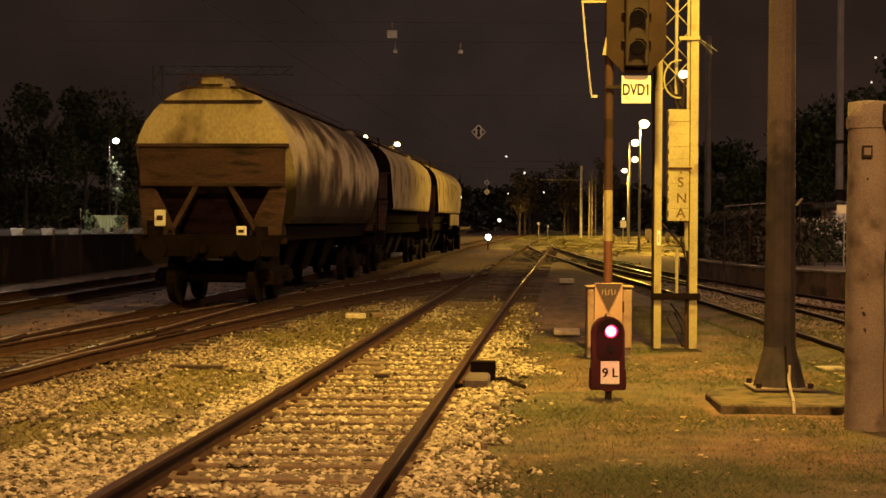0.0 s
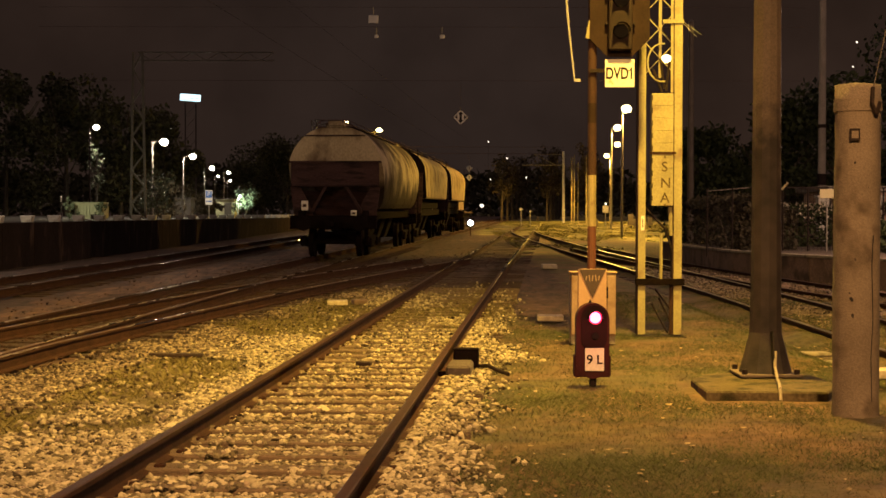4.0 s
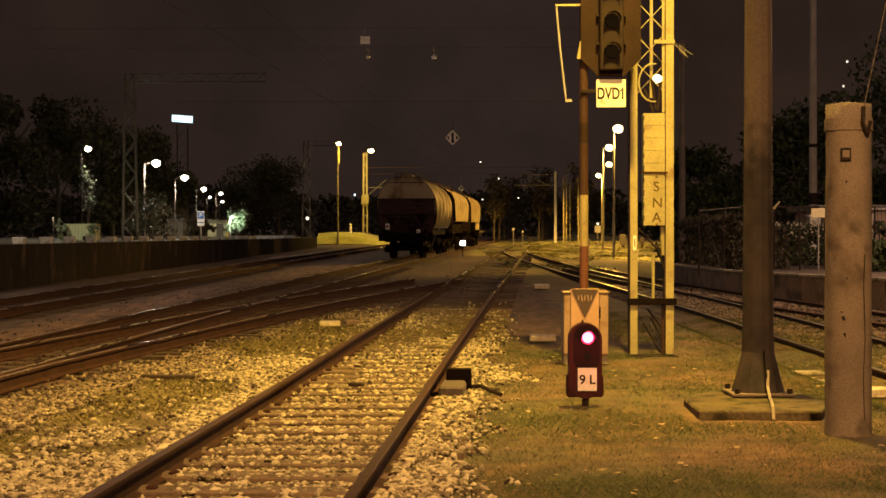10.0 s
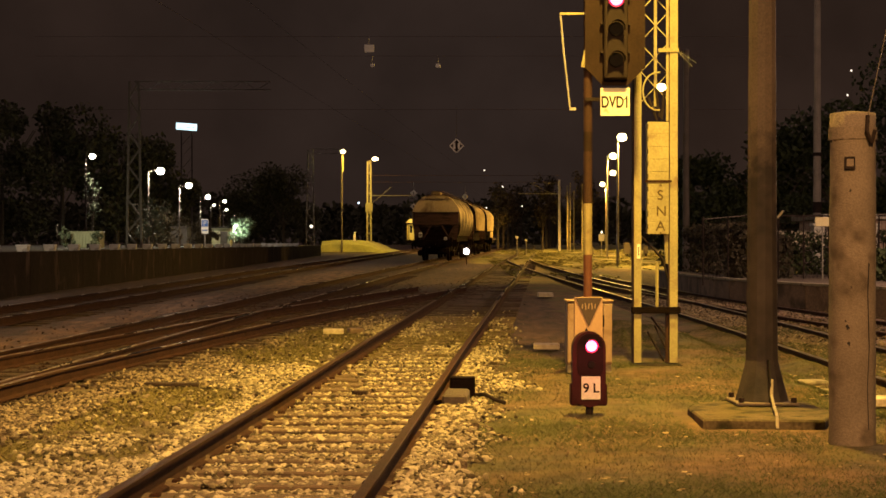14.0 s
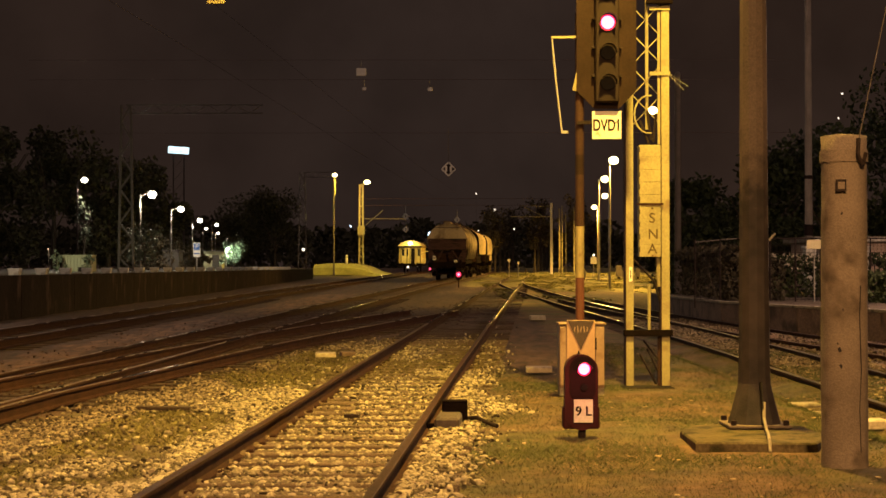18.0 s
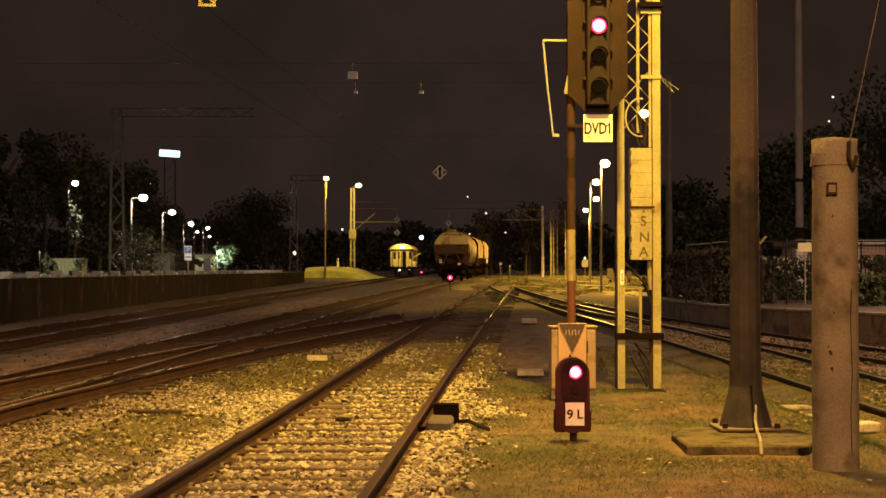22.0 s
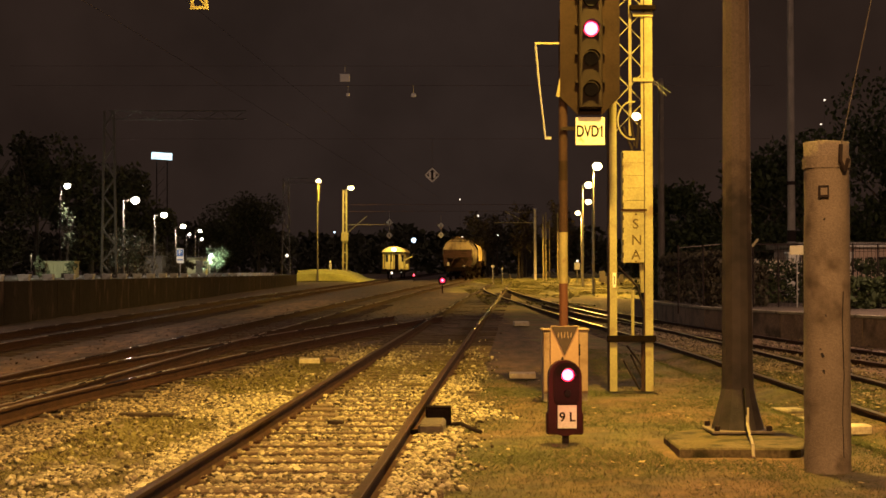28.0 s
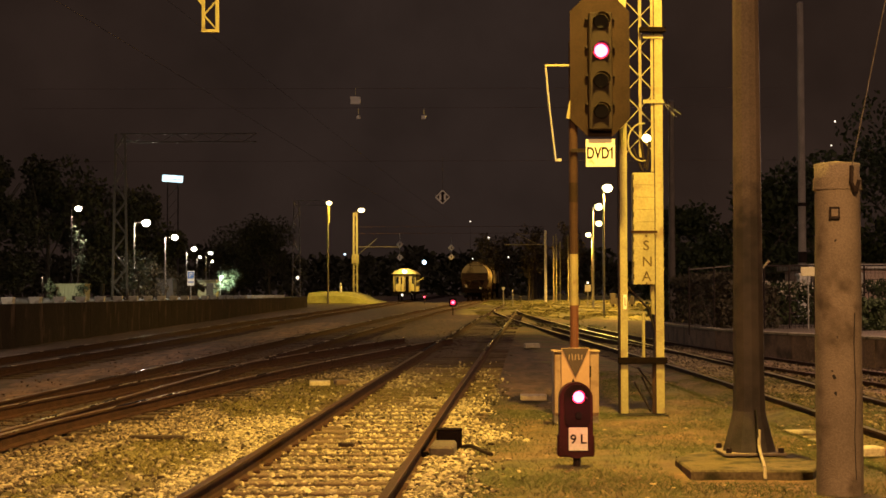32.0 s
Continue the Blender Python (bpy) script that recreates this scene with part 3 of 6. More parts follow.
def sleeper_mesh():
    bm = box(B(), (0, 0, -0.047), (2.55, 0.22, 0.16), bevel=0.012)
    for v in bm.verts:
        v.co.z += noise.noise((v.co.x * 2, v.co.y * 5, 1)) * 0.012
    me = bpy.data.meshes.new("sleeper")
    bm.to_mesh(me)
    bm.free()
    return me


def plate_mesh():
    bm = box(B(), (0, 0, 0.008), (0.34, 0.16, 0.016))
    for s in (-1, 1):
        box(bm, (s * 0.10, 0, 0.03), (0.07, 0.07, 0.04), bevel=0.008)
        rod(bm, (s * 0.11, 0, 0.03), (s * 0.11, 0, 0.055), 0.014, n=6)
    me = bpy.data.meshes.new("base_plate")
    bm.to_mesh(me)
    bm.free()
    me.materials.append(STEEL_RUST)
    return me


SLEEPER_LIGHT_MESH, SLEEPER_DARK_MESH, PLATE_MESH = sleeper_mesh(), sleeper_mesh(), plate_mesh()
SLEEPER_LIGHT_MESH.materials.append(SLEEPER)
SLEEPER_DARK_MESH.materials.append(SLEEPER_DARK)


def track(f, y0, y1, label, head, sleepers, mesh, plates=(0, 0), far_head=None):
    t = tagged(new("railway_track"), label, "railway track", "tracks of the yard")
    for side in (-1, 1):
        me = rail_mesh(f, y0, y1, side)
        me.materials.append(STEEL_RUST)
        me.materials.append(head)
        me.materials.append(far_head or head)
        new("rail", me).parent = t
    y = sleepers[0]
    while y < sleepers[1]:
        cx = curve(f, y)
        dx = curve(f, y + 0.5) - curve(f, y - 0.5)
        turn = -math.degrees(math.atan(dx)) + random.uniform(-0.8, 0.8)
        m = pose(cx, y, g(cx, y) + random.uniform(-0.012, 0.004) - ((0.028 * float(smooth01(17, 21, y)) + 0.022 * float(smooth01(32, 46, y))) if mesh is SLEEPER_LIGHT_MESH else 0.030), 0, 0, turn)
        # from y 33 on, sleepers use the darker wood copy
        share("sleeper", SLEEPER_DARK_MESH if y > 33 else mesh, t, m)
        if plates[0] < y < plates[1]:
            for side in (-1, 1):
                share("base_plate", PLATE_MESH, t, m @ Matrix.Translation((side * 0.7535, 0, 0.0)))
        y += 0.6
    return t


track(main_x, -20, 140, "rusty siding on wooden sleepers in pale ballast", STEEL_DULL, (5.0, 97), SLEEPER_LIGHT_MESH, (6, 30), STEEL_FAR)
track(wagon_x, -30, 300, "worn track under the grain wagons in dark ballast", STEEL_PATCHY, (18, 66), SLEEPER_DARK_MESH)
track(cross_x, 15, 46.5, "crossover track linking two yard tracks", STEEL_PATCHY, (19, 44), SLEEPER_DARK_MESH)
track(left_x, -30, 280, "outer yard track beside the low wall", STEEL_PATCHY, (30, 66), SLEEPER_DARK_MESH)
track(right_x, -30, 104, "polished running track beyond the grass", STEEL_BRIGHT, (14, 60), SLEEPER_DARK_MESH)
track(far_right_x, -10, 68, "running track curving in beside the hedge", STEEL_DULL, (18, 52), SLEEPER_DARK_MESH)


# ---- loose stones and grass ----
def scatter_stones(name, label, material, count, sample, lo, hi, seed, flat=1.0):
    rng = np.random.default_rng(seed)
    x, y, dz = sample(rng, count)
    count = len(x)
    gold = (1 + 5 ** 0.5) / 2
    base = np.array([(-1, gold, 0), (1, gold, 0), (-1, -gold, 0), (1, -gold, 0), (0, -1, gold), (0, 1, gold), (0, -1, -gold), (0, 1, -gold), (gold, 0, -1), (gold, 0, 1), (-gold, 0, -1), (-gold, 0, 1)]) * 0.29
    tris = np.array([(0, 11, 5), (0, 5, 1), (0, 1, 7), (0, 7, 10), (0, 10, 11), (1, 5, 9), (5, 11, 4), (11, 10, 2), (10, 7, 6), (7, 1, 8), (3, 9, 4), (3, 4, 2), (3, 2, 6), (3, 6, 8), (3, 8, 9), (4, 9, 5), (2, 4, 11), (6, 2, 10), (8, 6, 7), (9, 8, 1)])
    size = lo + (hi - lo) * rng.random(count) ** 1.6
    v = base[None] * (1 + rng.uniform(-0.40, 0.40, (count, 12, 3)))
    v *= size[:, None, None] * rng.uniform(0.65, 1.35, (count, 1, 3)) * np.array([1.2, 1.0, 0.72 * flat])
    a, b2 = rng.uniform(0, 6.28, count), rng.uniform(-0.9, 0.9, count) * flat
    ca, sa, cb, sb = np.cos(a), np.sin(a), np.cos(b2), np.sin(b2)
    yy = v[..., 1] * cb[:, None] - v[..., 2] * sb[:, None]
    zz = v[..., 1] * sb[:, None] + v[..., 2] * cb[:, None]
    xx = v[..., 0] * ca[:, None] - yy * sa[:, None]
    yy = v[..., 0] * sa[:, None] + yy * ca[:, None]
    pts = np.stack([xx + x[:, None], yy + y[:, None], zz + (gz(x, y) + dz + size * 0.10)[:, None]], -1).reshape(-1, 3)
    f = (tris[None] + 12 * np.arange(count)[:, None, None]).reshape(-1, 3)
    me = bpy.data.meshes.new(name)
    me.vertices.add(len(pts))
    me.vertices.foreach_set("co", pts.ravel())
    me.loops.add(f.size)
    me.loops.foreach_set("vertex_index", f.ravel())
    me.polygons.add(len(f))
    me.polygons.foreach_set("loop_start", np.arange(0, f.size, 3))
    me.polygons.foreach_set("use_smooth", np.zeros(len(f), bool))
    me.update(calc_edges=True)
    me.materials.append(material)
    return tagged(new(name, me), label, "ballast", kind="stuff")


def clear_of_rails(x, y, f):
    d = np.abs(np.abs(x - f(y)) - 0.7535)
    return d > 0.075


def pale_sample(rng, count):
    y = 7.2 + 29 * rng.random(count) ** 1.35
    x = rng.uniform(-7, 2.2, count)
    pale, green, dirt, weed, verge = ground_masks(x, y)
    pale = pale ** 2.5 * (1 - weed) ** np.where(np.abs(x - main_x(y)) < 0.9, 1.0, 2.0) + 0.04 * weed
    keep = (rng.random(count) < pale) & clear_of_rails(x, y, main_x)
    off = x - main_x(y)
    inside = np.abs(off) < 0.72
    k = (y - 5.0) / 0.6
    on_sleeper = (np.abs(k - np.round(k)) < 0.21) & (np.abs(off) < 0.72)
    keep &= ~on_sleeper | (rng.random(count) < 0.24)
    dz = np.where(on_sleeper, 0.024, np.where((np.abs(off) < 1.3) & ~inside, 0.030, 0.0)) - np.where(inside & ~on_sleeper, 0.010, 0.0)
    return x[keep], y[keep], dz[keep]


def split_sample(brown):
    def sample(rng, count):
        x, y, dz = pale_sample(rng, count)
        edge = x - (-6.90 + 0.155 * y)
        pick = rng.random(len(x)) < (1 - smooth01(0.4, 2.3, edge)) * 0.9 + 0.08
        pick = pick if brown else ~pick
        return x[pick], y[pick], dz[pick]
    return sample


def dark_sample(rng, count):
    y = rng.uniform(14, 75, count)
    which = rng.choice([0, 2, 3, 4], count)
    cx = np.select([which == i for i in range(5)], [wagon_x(y), main_x(y), cross_x(np.clip(y, 15, 62)), right_x(y), far_right_x(np.clip(y, 15, 70))])
    x = cx + rng.normal(0, 1.2, count)
    pale = ground_masks(x, y)[0]
    keep = (rng.random(count) > pale * 1.5) & (rng.random(count) > smooth01(36, 70, y))
    keep &= ground_masks(x, y)[1] < 0.2
    for fn in (main_x, wagon_x, right_x):
        keep &= clear_of_rails(x, y, fn)
    return x[keep], y[keep], np.zeros(keep.sum())


scatter_stones("pale_ballast", "loose pale limestone ballast round the siding", STONE, 330000, split_sample(False), 0.014, 0.054, 3)
scatter_stones("brown_ballast", "earth-stained ballast at the edge of the siding", STONE_BROWN, 330000, split_sample(True), 0.014, 0.052, 3)
def right_sample(rng, count):
    y = rng.uniform(13, 48, count)
    x = np.where(rng.random(count) < 0.6, right_x(y), far_right_x(np.clip(y, 15, 70))) + rng.normal(0, 1.0, count)
    keep = clear_of_rails(x, y, right_x) & (x > 5.9 + 0.25 * rng.normal(0, 1, count))
    return x[keep], y[keep], np.full(keep.sum(), 0.085)


scatter_stones("track_ballast", "brown ballast between the right-hand rails", STONE_BROWN, 17000, right_sample, 0.025, 0.06, 8)
scatter_stones("dark_ballast", "sooty dark ballast of the yard tracks", STONE_DARK, 17000, dark_sample, 0.018, 0.042, 4)


def scatter_blades(name, label, material, count, sample, h0, h1, seed, broad=1.0):
    rng = np.random.default_rng(seed)
    x, y, k = sample(rng, count)
    count = len(x)
    h = (h0 + (h1 - h0) * rng.random(count) ** 2) * k
    w = rng.uniform(0.003, 0.008, count) * broad
    a = rng.uniform(0, 6.28, count)
    lean, la = h * rng.uniform(1.8, 4.6, count), rng.uniform(0, 6.28, count)
    z = gz(x, y) - 0.025 + 0.11 * smooth01(4.9, 5.5, x)
    p0 = np.stack([x - w * np.cos(a), y - w * np.sin(a), z], -1)
    p1 = np.stack([x + w * np.cos(a), y + w * np.sin(a), z], -1)
    p2 = np.stack([x + lean * np.cos(la), y + lean * np.sin(la), z + h + 0.02], -1)
    pts = np.stack([p0, p1, p2], 1).reshape(-1, 3)
    me = bpy.data.meshes.new(name)
    me.vertices.add(len(pts))
    me.vertices.foreach_set("co", pts.ravel())
    me.loops.add(count * 3)
    me.loops.foreach_set("vertex_index", np.arange(count * 3))
    me.polygons.add(count)
    me.polygons.foreach_set("loop_start", np.arange(0, count * 3, 3))
    me.update(calc_edges=True)
    me.materials.append(material)
    return tagged(new(name, me), label, "grass", kind="stuff")


def lawn(rng, count, wanted):
    y = 7.5 + 24 * rng.random(count) ** 1.5
    x = rng.uniform(0.0, 7.6, count)
    pale, green = ground_masks(x, y)[:2]
    green = green * (1 - 0.85 * pale)
    nz = np.array([noise.noise((a * 0.55, b * 0.55, 0.0)) + 0.5 * noise.noise((a * 1.9, b * 1.9, 4.0)) for a, b in zip(x, y)])
    keep = (rng.random(count) < green) & (rng.random(count) < np.clip(0.5 + wanted * nz * 2.2, 0.10, 1))
    keep &= clear_of_rails(x, y, right_x)
    keep &= ~((np.abs(x - 3.05) < 0.8) & (np.abs(y - 14.5) < 0.9))
    return x[keep], y[keep], np.clip(1 + nz[keep], 0.5, 1.6)


def weeds(rng, count):
    y = rng.uniform(7.5, 34, count)
    x = rng.uniform(-6, 1.4, count)
    weed = ground_masks(x, y)[3]
    keep = (rng.random(count) < weed) & clear_of_rails(x, y, main_x) & (x < -0.15 + 0.05 * y)
    return x[keep], y[keep], 0.5 + 0.7 * weed[keep]


scatter_blades("green_grass", "short green grass beside the siding", GRASS, 300000, lambda r, c: lawn(r, c, 1.0), 0.008, 0.032, 5, 0.45)
scatter_blades("dry_grass", "dry yellowed grass and straw on the verge", DRY, 120000, lambda r, c: lawn(r, c, -1.0), 0.005, 0.018, 6, 0.45)
scatter_blades("ballast_weeds", "low green weeds growing through the ballast", WEED, 150000, weeds, 0.012, 0.055, 7)


def tufts(rng, count):
    y = 66 + 105 * rng.random(count)
    x = rng.uniform(3, 20, count)
    m = ground_masks(x, y)
    nz = np.array([noise.noise((a * 0.5, b * 0.16, 8.0)) + 0.5 * noise.noise((a * 1.7, b * 0.5, 1.0)) for a, b in zip(x, y)])
    keep = ((m[4] > 0.4) | (m[1] > 0.5)) & (nz > -0.02) & clear_of_rails(x, y, main_x)
    return x[keep], y[keep], np.clip(0.6 + 1.6 * nz[keep], 0.4, 1.8)


scatter_blades("verge_tufts", "uneven tufts of grass on the far verge", GRASS_FAR, 60000, tufts, 0.02, 0.09, 17, 9.0)


def litter(rng, count):
    x, y, k = lawn(rng, count, 0.3)
    return x, y, 0.012 + 0.10 * smooth01(4.9, 5.5, x)


scatter_stones("fallen_leaves", "pale fallen leaves and straw bits on the grass", islands("pale_dead_leaves", (0.20, 0.15, 0.08), (0.50, 0.40, 0.24)), 1700, litter, 0.015, 0.046, 21, 0.32)


# ---- near things on the verge ----
def lens(parent, x, y, z, r, on, hood=True):
    bm = B()
    core = r * 0.93 if on is RED_ON else r
    rod(bm, (x, y, z), (x, y - 0.02, z), core, core * 0.94, 24)
    part("lens", bm, on, parent)
    # glowing ring wider than the lens imitates its red halo
    if on is RED_ON:
        rod(bm := B(), (x, y + 0.004, z), (x, y - 0.012, z), r * 1.10, r * 1.10, 24)
        part("lens_rim", bm, RED_HALO, parent)
    if hood:
        bm = B()
        for i in range(12):
            a0, a1 = math.radians(-10 + i * 200 / 12), math.radians(-10 + (i + 1) * 200 / 12)
            q = [(x + (r + 0.012) * math.cos(a), y, z + (r + 0.012) * math.sin(a)) for a in (a0, a1)]
            d = 0.16
            vs = [bm.verts.new(p) for p in (q[0], q[1], (q[1][0], y - d, q[1][2]), (q[0][0], y - d, q[0][2]))]
            bm.faces.new(vs)
        bmesh.ops.solidify(bm, geom=bm.faces[:], thickness=0.006)
        part("lens_hood", bm, BLACK, parent)


def rounded_board(bm, w, h, r, d, c, n=8):
    pts = []
    for sx, sz, a0 in ((1, 1, 0), (-1, 1, 90), (-1, -1, 180), (1, -1, 270)):
        for i in range(n + 1):
            a = math.radians(a0 + 90 * i / n)
            pts.append((c[0] + sx * (w / 2 - r) + r * math.cos(a), c[2] + sz * (h / 2 - r) + r * math.sin(a)))
    front = [bm.verts.new((p[0], c[1] - d / 2, p[1])) for p in pts]
    rear = [bm.verts.new((p[0], c[1] + d / 2, p[1])) for p in pts]
    bm.faces.new(front)
    bm.faces.new(rear[::-1])
    for i in range(len(pts)):
        j = (i + 1) % len(pts)
        bm.faces.new((front[i], rear[i], rear[j], front[j]))
    bmesh.ops.recalc_face_normals(bm, faces=bm.faces[:])
    return bm


def dwarf_signal():
    s = thing("dwarf_signal", (1.43, 15.0, 0.0), "red dwarf shunting signal with a plate reading 9 L", "signal")
    bm = rounded_board(B(), 0.325, 0.74, 0.16, 0.16, (0, 0, 0.43))
    # red in the case and face colours stands for the lens glow
    lens_lit_case = surface("lens_tinted_housing", (0.024, 0.0052, 0.0066), (0.042, 0.0094, 0.0118), 0.75, 50, 4, 0.1, spec=0.15)
    part("housing", bm, lens_lit_case, s, "dark signal housing with rounded top, coloured by the lens glow")
    box(bm := B(), (0, 0.02, 0.18), (0.36, 0.16, 0.22), bevel=0.015)
    part("lower_case", bm, lens_lit_case, s)
    rod(bm := B(), (0.01, 0, -0.02), (0.01, 0, 0.2), 0.035)
    part("foot", bm, BLACK, s)
    rounded_board(bm := B(), 0.25, 0.44, 0.11, 0.02, (0.01, -0.09, 0.56))
    part("face_plate", bm, surface("lens_tinted_face", (0.010, 0.0036, 0.0046), (0.018, 0.0064, 0.0080), 0.8, 50, 4, 0.1, spec=0.12), s)
    lens(s, 0.02, -0.10, 0.66, 0.060, RED_ON)
    lens(s, 0.02, -0.10, 0.48, 0.035, LENS_OFF, False)
    p = part("number_plate", box(B(), (0.015, -0.1, 0.25), (0.185, 0.012, 0.225), bevel=0.003), WHITEPAINT, s, "white enamel plate")
    text_part("9 L", 0.125, (0.015, -0.1085, 0.245), 90, 0, BLACK, p, bold=0.003)
    rod(bm := B(), (-0.02, 0.0, 0.78), (-0.02, 0.0, 0.83), 0.02, 0.006)
    part("finial", bm, BLACK, s)


dwarf_signal()
# added red lamp before the lens tints housing and ground
lamp("dwarf_signal_light", "POINT", (1.45, 14.55, 0.66), 5.0, (1.0, 0.05, 0.16), 0.05)


def relay_cabinet():
    c = thing("relay_cabinet", (1.86, 19.35, 0.02), "ochre steel relay cabinet behind the dwarf signal", "cabinet")
    part("body", box(B(), (0, 0.16, 0.50), (0.57, 0.32, 0.80), bevel=0.012), CABINET, c)
    part("plinth", box(B(), (0, 0.16, 0.05), (0.56, 0.30, 0.10)), CONCRETE, c)
    for x in (-0.225, 0.225):
        d = part("door", box(B(), (x, -0.015, 0.50), (0.11, 0.03, 0.74), bevel=0.005), CABINET, c)
        part("handle", box(B(), (x * 0.75, -0.045, 0.66), (0.025, 0.03, 0.15), bevel=0.006), BLACK, d)
    part("roof", box(B(), (0, 0.15, 0.912), (0.60, 0.38, 0.025), bevel=0.008), CABINET, c)
    # the board with the triangle stands on its front
    part("front_board", box(B(), (-0.02, -0.06, 0.53), (0.355, 0.025, 0.86), bevel=0.004), surface("pale_board", (0.30, 0.185, 0.125), (0.39, 0.245, 0.17), 0.6, 40, 3, 0.05), c)
    bm = B()
    vs = [bm.verts.new(p) for p in ((-0.19, -0.077, 0.955), (0.15, -0.077, 0.955), (-0.02, -0.077, 0.59))]
    f = bm.faces.new(vs)
    ex = bmesh.ops.extrude_face_region(bm, geom=[f])["geom"]
    bmesh.ops.translate(bm, vec=(0, -0.008, 0), verts=[v for v in ex if isinstance(v, bmesh.types.BMVert)])
    bmesh.ops.recalc_face_normals(bm, faces=bm.faces[:])
    part("triangle_mark", bm, surface("dark_brown_mark", (0.032, 0.018, 0.014), (0.055, 0.031, 0.024), 0.6, 40, 3, 0.05), c)
    for i, (x, h) in enumerate(((-0.10, 0.06), (-0.06, 0.08), (-0.02, 0.07), (0.02, 0.08), (0.06, 0.06))):
        part("mark_bar", box(B(), (x, -0.088, 0.845), (0.014, 0.004, h), 0, 8 * (-1) ** i), CABINET, c)


relay_cabinet()


def main_signal():
    s = thing("main_signal", (1.897, 20.0, 0.145), "tall four-lens railway signal on a red and white post", "signal")
    s.scale = (0.93, 0.93, 0.93)
    post = [(-0.2, 0.55, BLACK), (0.55, 1.47, REDPAINT), (1.47, 2.19, FADED_WHITE), (2.19, 2.92, DARK_RED), (2.92, 3.20, BOARD), (3.20, 5.2, DARK_RED)]
    for a, b2, m in post:
        part("post_band", rod(B(), (0, 0, a), (0, 0, b2), 0.062, n=14), m, s)
    bx = 0.37
    rounded_board(bm := B(), 0.84, 2.02, 0.25, 0.03, (bx, -0.10, 4.85), n=1)
    part("back_board", bm, BOARD, s, "dark grey signal board with cut corners")
    part("lamp_case", box(B(), (bx, -0.19, 4.75), (0.33, 0.14, 1.66), bevel=0.02), BLACK, s)
    for z, on in ((5.44, LENS_OFF), (5.03, RED_ON), (4.61, LENS_OFF), (4.18, LENS_OFF)):
        lens(s, bx, -0.272, z, 0.102, on)
    for z in (5.5, 5.1, 4.7, 4.3):
        for x in (-0.19, 0.19):
            rod(bm := B(), (bx + x, -0.13, z), (bx + x, -0.2, z), 0.02)
            part("hinge", bm, BLACK, s)
    p = part("name_plate", box(B(), (bx, -0.13, 3.61), (0.41, 0.014, 0.39), bevel=0.003), WHITEPAINT, s, "white plate with black letters DVD1")
    text_part("DVD1", 0.225, (bx, -0.14, 3.60), 90, 0, BLACK, p, squeeze=0.68, bold=0.006)
    part("figure_flag", bar(B(), (bx + 0.160, -0.139, 3.672), (bx + 0.118, -0.139, 3.636), 0.018, 0.014), BLACK, p)
    part("plate_bracket", box(B(), (bx * 0.5, -0.08, 3.65), (0.45, 0.03, 0.05)), BLACK, s)
    # bracket with a hanging rod on the far side of the post
    bar(bm := B(), (-0.40, -0.02, 4.86), (-0.04, -0.02, 4.86), 0.05, 0.03)
    part("bracket_arm", bm, MAST, s)
    bm = B()
    rod(bm, (-0.39, -0.02, 4.86), (-0.34, -0.02, 4.3), 0.016)
    rod(bm, (-0.34, -0.02, 4.3), (-0.255, -0.02, 3.54), 0.014)
    part("hanging_rod", bm, GALV, s)
    part("rod_foot", box(B(), (-0.215, -0.02, 3.52), (0.09, 0.05, 0.04)), GALV, s)
    rod(bm := B(), (-0.08, -0.08, 4.10), (-0.05, -0.1, 4.35), 0.03, 0.01)
    part("cable_entry", bm, MAST, s)
    part("foundation", box(B(), (0, 0, -0.14), (0.5, 0.5, 0.12), bevel=0.02), CONCRETE, s)


main_signal()


